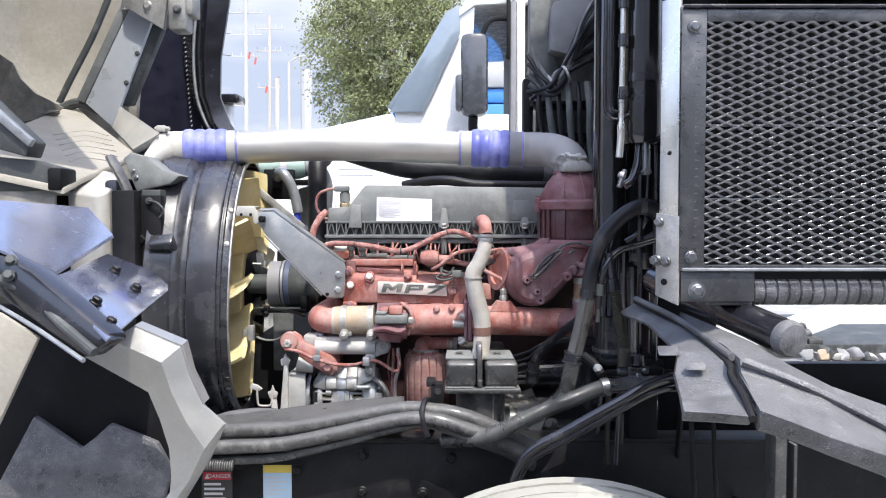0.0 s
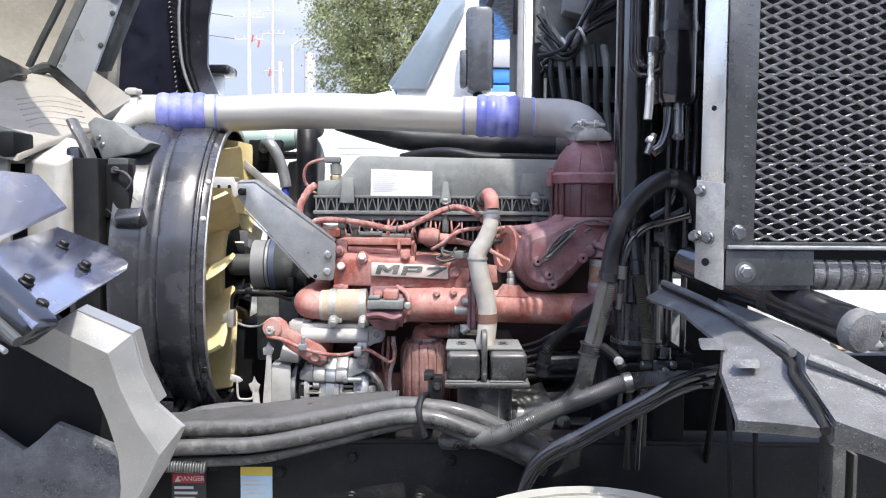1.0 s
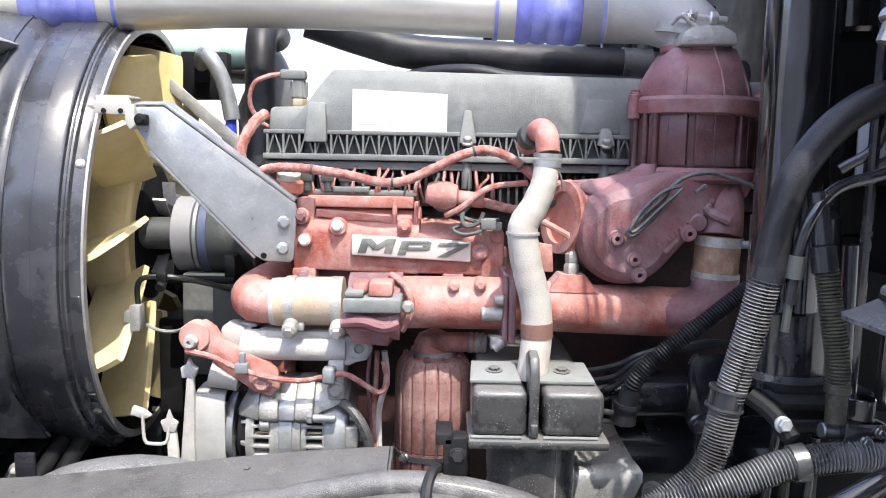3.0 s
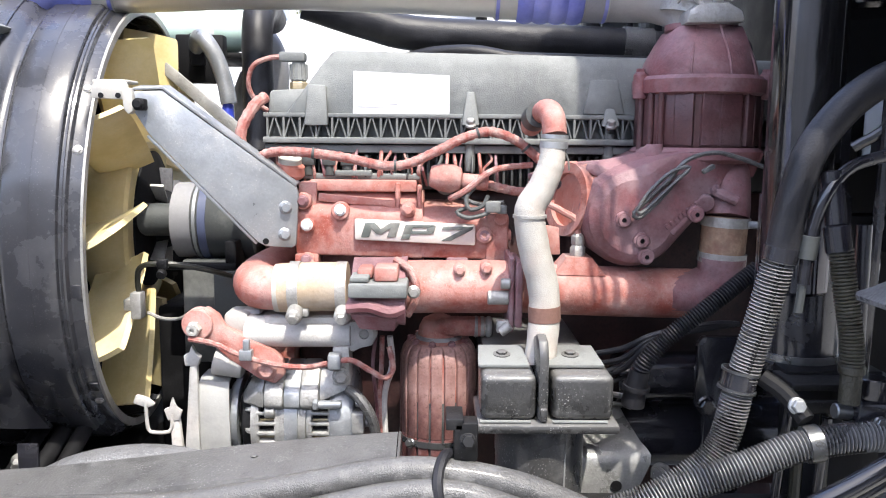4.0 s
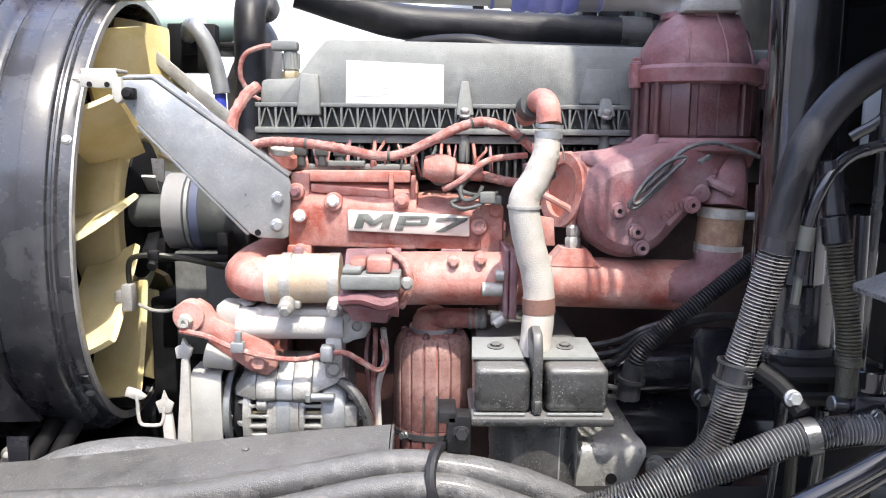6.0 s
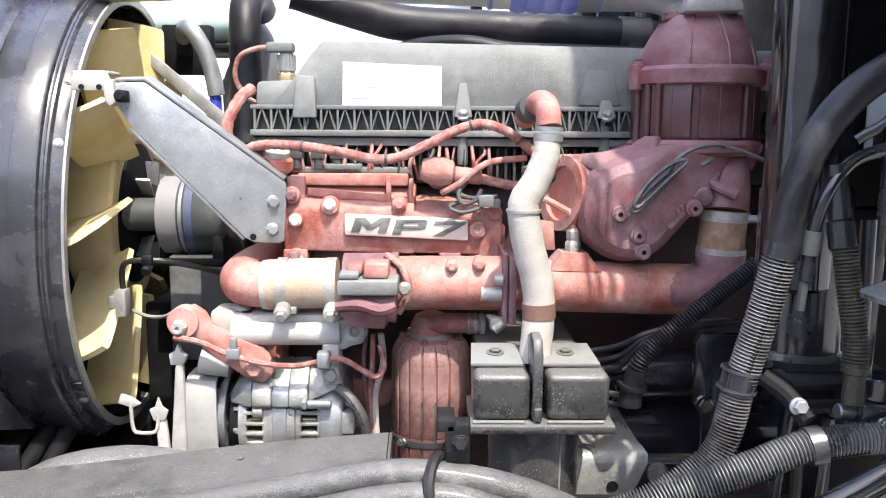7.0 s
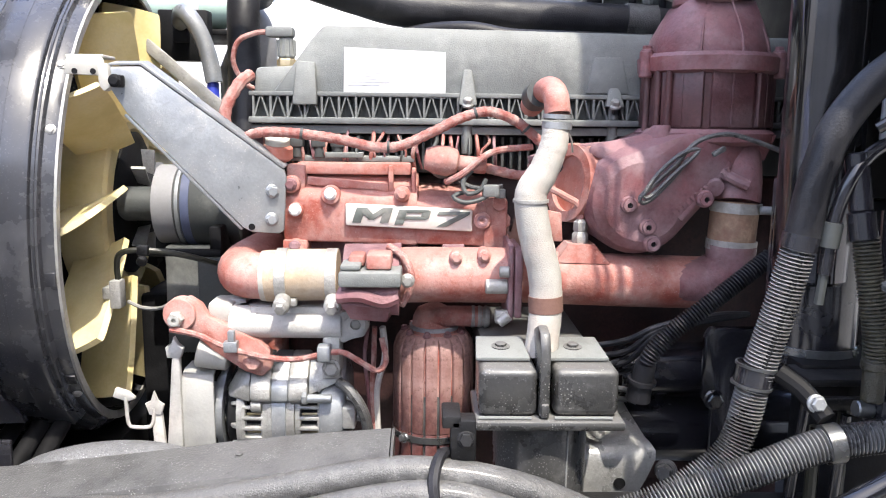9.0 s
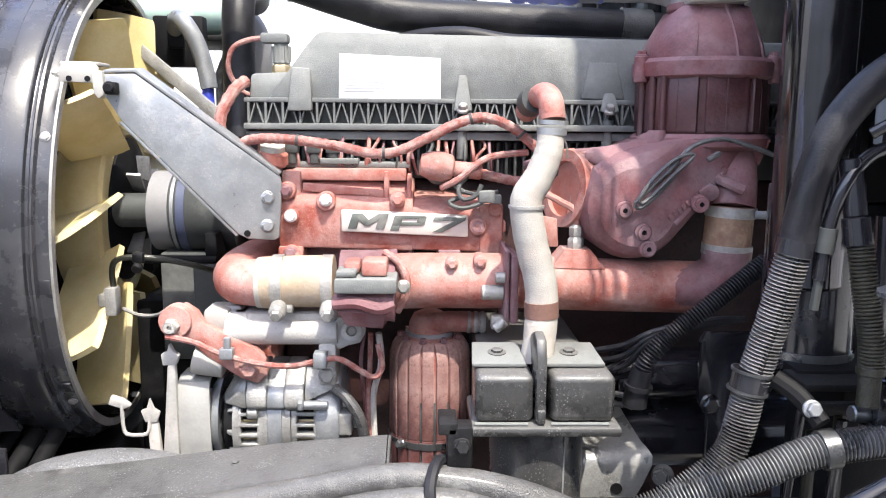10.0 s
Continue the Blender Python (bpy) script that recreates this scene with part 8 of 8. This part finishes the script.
# grilled side panel
SP = thing("grille_panel", "grey satin side panel with an expanded metal grille", "grille panel", (0.75, 1.4, 1.5))
Y0 = 1.392
part("frame", join(box(0.4125, 0.456, Y0, Y0 + 0.004, 1.5505, 2.004, 0.001), box(0.456, 1.5, Y0, Y0 + 0.004, 1.982, 2.004, 0.001), box(0.456, 1.5, Y0, Y0 + 0.004, 1.556, 1.5615, 0.001), box(1.35, 1.5, Y0, Y0 + 0.004, 1.5615, 1.982, 0.001)), PANEL, SP)
part("frame_lip", join(box(0.416, 1.5, Y0 - 0.008, Y0 - 0.001, 1.5505, 1.5565, 0.002)), STEEL, SP)
part("top_lip", box(0.414, 1.5, Y0 - 0.006, Y0 + 0.006, 2.0045, 2.011, 0.002), BLACK_GLOSS, SP)
part("lower_plate", box(0.4165, 0.545, Y0, Y0 + 0.004, 1.497, 1.5495, 0.001), PANEL, SP)
part("backing", box(0.43, 1.5, Y0 + 0.017, Y0 + 0.022, 1.52, 1.984, 0), BLACK_MATT, SP, smooth=False)
part("side_wall", box(0.42, 0.43, Y0 + 0.005, Y0 + 0.06, 1.505, 1.90, 0.001), BLACK_MATT, SP)
cells_ = []
cw_, ch_ = 0.0362, 0.00723
for r_ in range(58):
    for c_ in range(25):
        x_ = 0.456 + cw_ * (c_ + (0.5 if r_ % 2 else 0.0))
        z_ = 1.5615 + ch_ * r_
        for s_ in (1, -1):
            cells_.append(slab([(x_, Y0 + 0.004, z_), (x_ + s_ * cw_ * 0.14, Y0 + 0.004, z_ + 0.0006), (x_ + s_ * cw_ * 0.40, Y0 + 0.001, z_ + ch_ * 0.80), (x_ + s_ * cw_ * 0.5, Y0, z_ + ch_ * 0.98),
                                (x_ + s_ * cw_ * 0.5, Y0 - 0.001, z_ + ch_ * 1.40), (x_ + s_ * cw_ * 0.36, Y0 - 0.001, z_ + ch_ * 1.28), (x_ + s_ * cw_ * 0.10, Y0 + 0.002, z_ + 0.0042), (x_, Y0 + 0.002, z_ + 0.0032)], (0, 0.004, -0.0016), 0))
gr_ = part("grille", join(*cells_), MESH, SP, "expanded metal mesh", smooth=False)
gr_["kind"] = "stuff"
# thin steel bars stand for the faint seam reflections behind the mesh
part("seam_reflection", join(box(0.456, 1.5, Y0 + 0.010, Y0 + 0.0165, 1.803, 1.807, 0.001), box(0.456, 1.5, Y0 + 0.010, Y0 + 0.0165, 1.675, 1.678, 0.001)), STEEL, SP)
for x_, z_ in ((0.434, 1.973), (0.432, 1.576)):
    part("bolt", join(lathe([(0.012, 0), (0.012, 0.002)], (x_, Y0, z_), (0, -1, 0), 24), bolt((x_, Y0 - 0.002, z_), (0, -1, 0), 0.0078, 0.008)), STEEL_DARK, SP)
part("bolt", join(lathe([(0.0155, 0), (0.0155, 0.002)], (0.444, Y0, 1.5165), (0, -1, 0), 24), bolt((0.444, Y0 - 0.002, 1.5165), (0, -1, 0), 0.0092, 0.009)), STEEL_DARK, SP)
part("corner_strip", slab([(0.385, 1.422, 1.645), (0.386, 1.422, 2.025), (0.410, 1.396, 2.025), (0.411, 1.396, 1.645)], (0.006, 0.004, 0), 0.001), ALU, SP, "bright aluminium corner strip")
part("corner_slot", lathe([(0.004, 0), (0.004, 0.0015)], (0.399, 1.4085, 1.757), (-0.72, -0.69, 0), 14), BLACK_MATT, SP)
part("corner_bracket", slab([(0.380, 1.424, 1.505), (0.380, 1.424, 1.652), (0.411, 1.392, 1.646), (0.411, 1.392, 1.490)], (0.004, 0.003, 0), 0.001), ALU_CAST, SP)
part("corner_hole", lathe([(0.006, 0), (0.006, 0.0015)], (0.392, 1.4105, 1.53), (-0.72, -0.69, 0), 14), BLACK_MATT, SP)
for p_, r_, h_ in (((0.385, 1.418, 1.636), 0.007, 0.01), ((0.395, 1.408, 1.566), 0.0075, 0.01), ((0.381, 1.42, 1.568), 0.008, 0.014)):
    part("corner_bolt", bolt(p_, (-0.72, -0.69, 0), r_, h_), STEEL_DARK, SP)
BE = thing("ribbed_duct", "black ribbed duct under the grille panel", "duct", (0.75, 1.46, 1.5))
part("duct", tube([(0.545, 1.425, 1.514), (0.8, 1.425, 1.514), (1.5, 1.425, 1.514)], 0.0265, 16, 0.0026, lambda s, L: 1.0 if (s % 0.021) > 0.003 else 0.88, 1.0), GREY_FENDER, BE)
part("end_block", box(0.46, 0.546, 1.40, 1.45, 1.489, 1.538, 0.004), GREY_FENDER, BE)
CYL = thing("air_cylinder", "short black air cylinder with a domed cap", "cylinder", (0.5, 1.45, 1.42))
part("body", cyl((0.46, 1.72, 1.508), (0.565, 1.30, 1.447), 0.030, seg=36), BLACK_GLOSS, CYL)
part("cap", lathe([(0.029, 0), (0.031, 0.004), (0.0305, 0.014), (0.026, 0.021), (0.01, 0.024)], (0.5635, 1.306, 1.448), (0.24, -0.96, -0.14), 36), GREY_FENDER, CYL)
part("fitting", join(tube([(0.588, 1.33, 1.455), (0.605, 1.34, 1.462), (0.618, 1.36, 1.452), (0.628, 1.38, 1.43)], 0.006, 8, 0.006), cyl((0.595, 1.33, 1.444), (0.617, 1.335, 1.450), 0.008), box(0.60, 0.625, 1.3, 1.33, 1.436, 1.446, 0.003)), RUBBER_DUST, CYL)
# moulded fender
FD = thing("fender", "grey moulded plastic rear fender edge with raised ridge", "fender", (0.5, 1.3, 1.3))
part("wing", sheet([
    [(0.405, 1.820, 1.427), (0.417, 1.800, 1.438), (0.432, 1.780, 1.453)],
    [(0.425, 1.630, 1.423), (0.445, 1.600, 1.433), (0.471, 1.570, 1.434)],
    [(0.414, 1.450, 1.414), (0.439, 1.430, 1.422), (0.467, 1.400, 1.422)],
    [(0.395, 1.330, 1.422), (0.423, 1.300, 1.422), (0.449, 1.250, 1.415)],
    [(0.377, 1.285, 1.391), (0.414, 1.270, 1.392), (0.445, 1.235, 1.396)],
    [(0.364, 1.210, 1.373), (0.407, 1.195, 1.374), (0.442, 1.165, 1.372)],
    [(0.351, 1.150, 1.363), (0.392, 1.140, 1.363), (0.435, 1.120, 1.363)],
    [(0.353, 1.156, 1.350), (0.395, 1.147, 1.350), (0.439, 1.128, 1.351)]], (0.0, 0.010, -0.005)), GREY_FENDER, FD)
part("panel", sheet([
    [(0.485, 1.620, 1.451), (0.491, 1.450, 1.448), (0.518, 1.330, 1.436), (0.556, 1.265, 1.408), (0.603, 1.230, 1.383), (0.674, 1.200, 1.359), (0.776, 1.180, 1.308)],
    [(0.462, 1.470, 1.440), (0.467, 1.320, 1.433), (0.460, 1.225, 1.426), (0.524, 1.200, 1.405), (0.562, 1.180, 1.389), (0.652, 1.160, 1.342), (0.750, 1.140, 1.285)],
    [(0.466, 1.450, 1.431), (0.467, 1.300, 1.420), (0.458, 1.215, 1.407), (0.517, 1.185, 1.389), (0.555, 1.165, 1.373), (0.646, 1.150, 1.324), (0.744, 1.130, 1.265)],
    [(0.464, 1.420, 1.427), (0.463, 1.270, 1.416), (0.453, 1.160, 1.389), (0.501, 1.140, 1.373), (0.544, 1.125, 1.356), (0.624, 1.110, 1.320), (0.724, 1.100, 1.261)],
    [(0.465, 1.400, 1.425), (0.460, 1.250, 1.413), (0.446, 1.110, 1.374), (0.485, 1.100, 1.361), (0.533, 1.085, 1.343), (0.604, 1.075, 1.321), (0.705, 1.070, 1.265)],
    [(0.469, 1.405, 1.417), (0.465, 1.255, 1.403), (0.449, 1.118, 1.349), (0.489, 1.108, 1.339), (0.538, 1.093, 1.321), (0.610, 1.083, 1.295), (0.711, 1.078, 1.233)]], (0, 0.010, -0.008)), GREY_FENDER, FD)
part("spine", tube([(0.429, 1.770, 1.462), (0.457, 1.580, 1.447), (0.465, 1.430, 1.434), (0.456, 1.250, 1.425)], 0.006, 10, 0.012), GREY_FENDER, FD)
part("ridge", tube([(0.463, 1.222, 1.424), (0.52, 1.196, 1.403), (0.56, 1.180, 1.386), (0.652, 1.160, 1.340), (0.748, 1.140, 1.284)], 0.011, 12, 0.012, None, 0.7), GREY_FENDER, FD)
part("joint", tube([(0.430, 1.775, 1.456), (0.469, 1.565, 1.433), (0.465, 1.395, 1.423), (0.450, 1.245, 1.414), (0.447, 1.225, 1.398), (0.445, 1.165, 1.379), (0.439, 1.118, 1.360)], 0.006, 10, 0.01), BLACK, FD, "dark rubber joint strip")
part("notch_tab", bev(hull([(0.363, 1.345, 1.427), (0.399, 1.345, 1.427), (0.393, 1.310, 1.416), (0.357, 1.315, 1.415), (0.375, 1.380, 1.421), (0.412, 1.380, 1.421)]), 0.003, 2, 30), GREY_FENDER, FD)
part("pad", bev(hull([(0.388, 1.275, 1.411), (0.419, 1.265, 1.413), (0.418, 1.255, 1.402), (0.386, 1.262, 1.401), (0.408, 1.305, 1.411), (0.423, 1.295, 1.413)]), 0.003, 2, 30), GREY_FENDER, FD)
part("stay", tube([(0.462, 1.25, 1.375), (0.47, 1.45, 1.36), (0.52, 1.7, 1.30), (0.58, 1.95, 1.05)], 0.007, 8, 0.04), BLACK_MATT, FD)

# upper clutter behind the stack
UP = thing("cab_corner_frame", "dark steel corner structure above the engine", "frame", (0.4, 2.8, 1.5))
part("plate", join(box(0.33, 0.56, 2.86, 2.9, 1.5, 2.5, 0.004), box(0.30, 0.40, 2.80, 2.86, 2.10, 2.5, 0.006)), GREY_COVER, UP)
part("post", box(0.278, 0.312, 2.78, 2.84, 1.2, 2.12, 0.006), BLACK_MATT, UP)
part("rail", box(0.28, 0.56, 2.76, 2.80, 1.90, 1.93, 0.004), BLACK_MATT, UP)
part("lamp_box", xz([(0.36, 2.20), (0.37, 2.36), (0.55, 2.40), (0.55, 2.22), (0.44, 2.18)], 2.70, 2.78, 0.006), TRIM_GREY, UP)
part("shelf", box(0.30, 0.56, 2.70, 2.86, 2.02, 2.032, 0.003), BLACK_MATT, UP)
rnd_ = random.Random(11)
WB = thing("wire_bundle", "tangled bundle of black wires above the engine", "wire bundle", (0.4, 2.65, 2.0))
for k_ in range(14):
    z_ = 2.02 + 0.012 * k_
    part("wire", tube([(0.27 + rnd_.uniform(0, 0.03), 2.62, z_ + rnd_.uniform(-0.02, 0.02)), (0.34, 2.60 + rnd_.uniform(-0.03, 0.03), 2.06 + rnd_.uniform(-0.03, 0.03)), (0.38 + rnd_.uniform(-0.02, 0.02), 2.60, 2.09 + rnd_.uniform(-0.03, 0.03)), (0.46, 2.62 + rnd_.uniform(-0.03, 0.03), 2.14 + 0.012 * k_), (0.58, 2.7, 2.2 + 0.02 * k_)], rnd_.uniform(0.004, 0.011), 8, 0.015), (RUBBER, GREY_COVER, GREY_DARK)[k_ % 3], WB)
for k_ in range(6):
    part("drop", tube([(0.32 + 0.03 * k_, 2.63, 2.08), (0.31 + 0.033 * k_, 2.60, 2.0), (0.33 + 0.03 * k_, 2.62, 1.9), (0.35 + 0.03 * k_, 2.66, 1.78)], 0.008 + 0.003 * (k_ % 2), 8, 0.015), (RUBBER, GREY_COVER)[k_ % 2], WB)
part("tie", join(*[ring((0.345 + 0.05 * i, 2.60, 2.07 + 0.03 * i), (1, 0, 0.5), 0.02, 0.03, 0.008, 20) for i in range(2)]), ALU_CAST, WB)
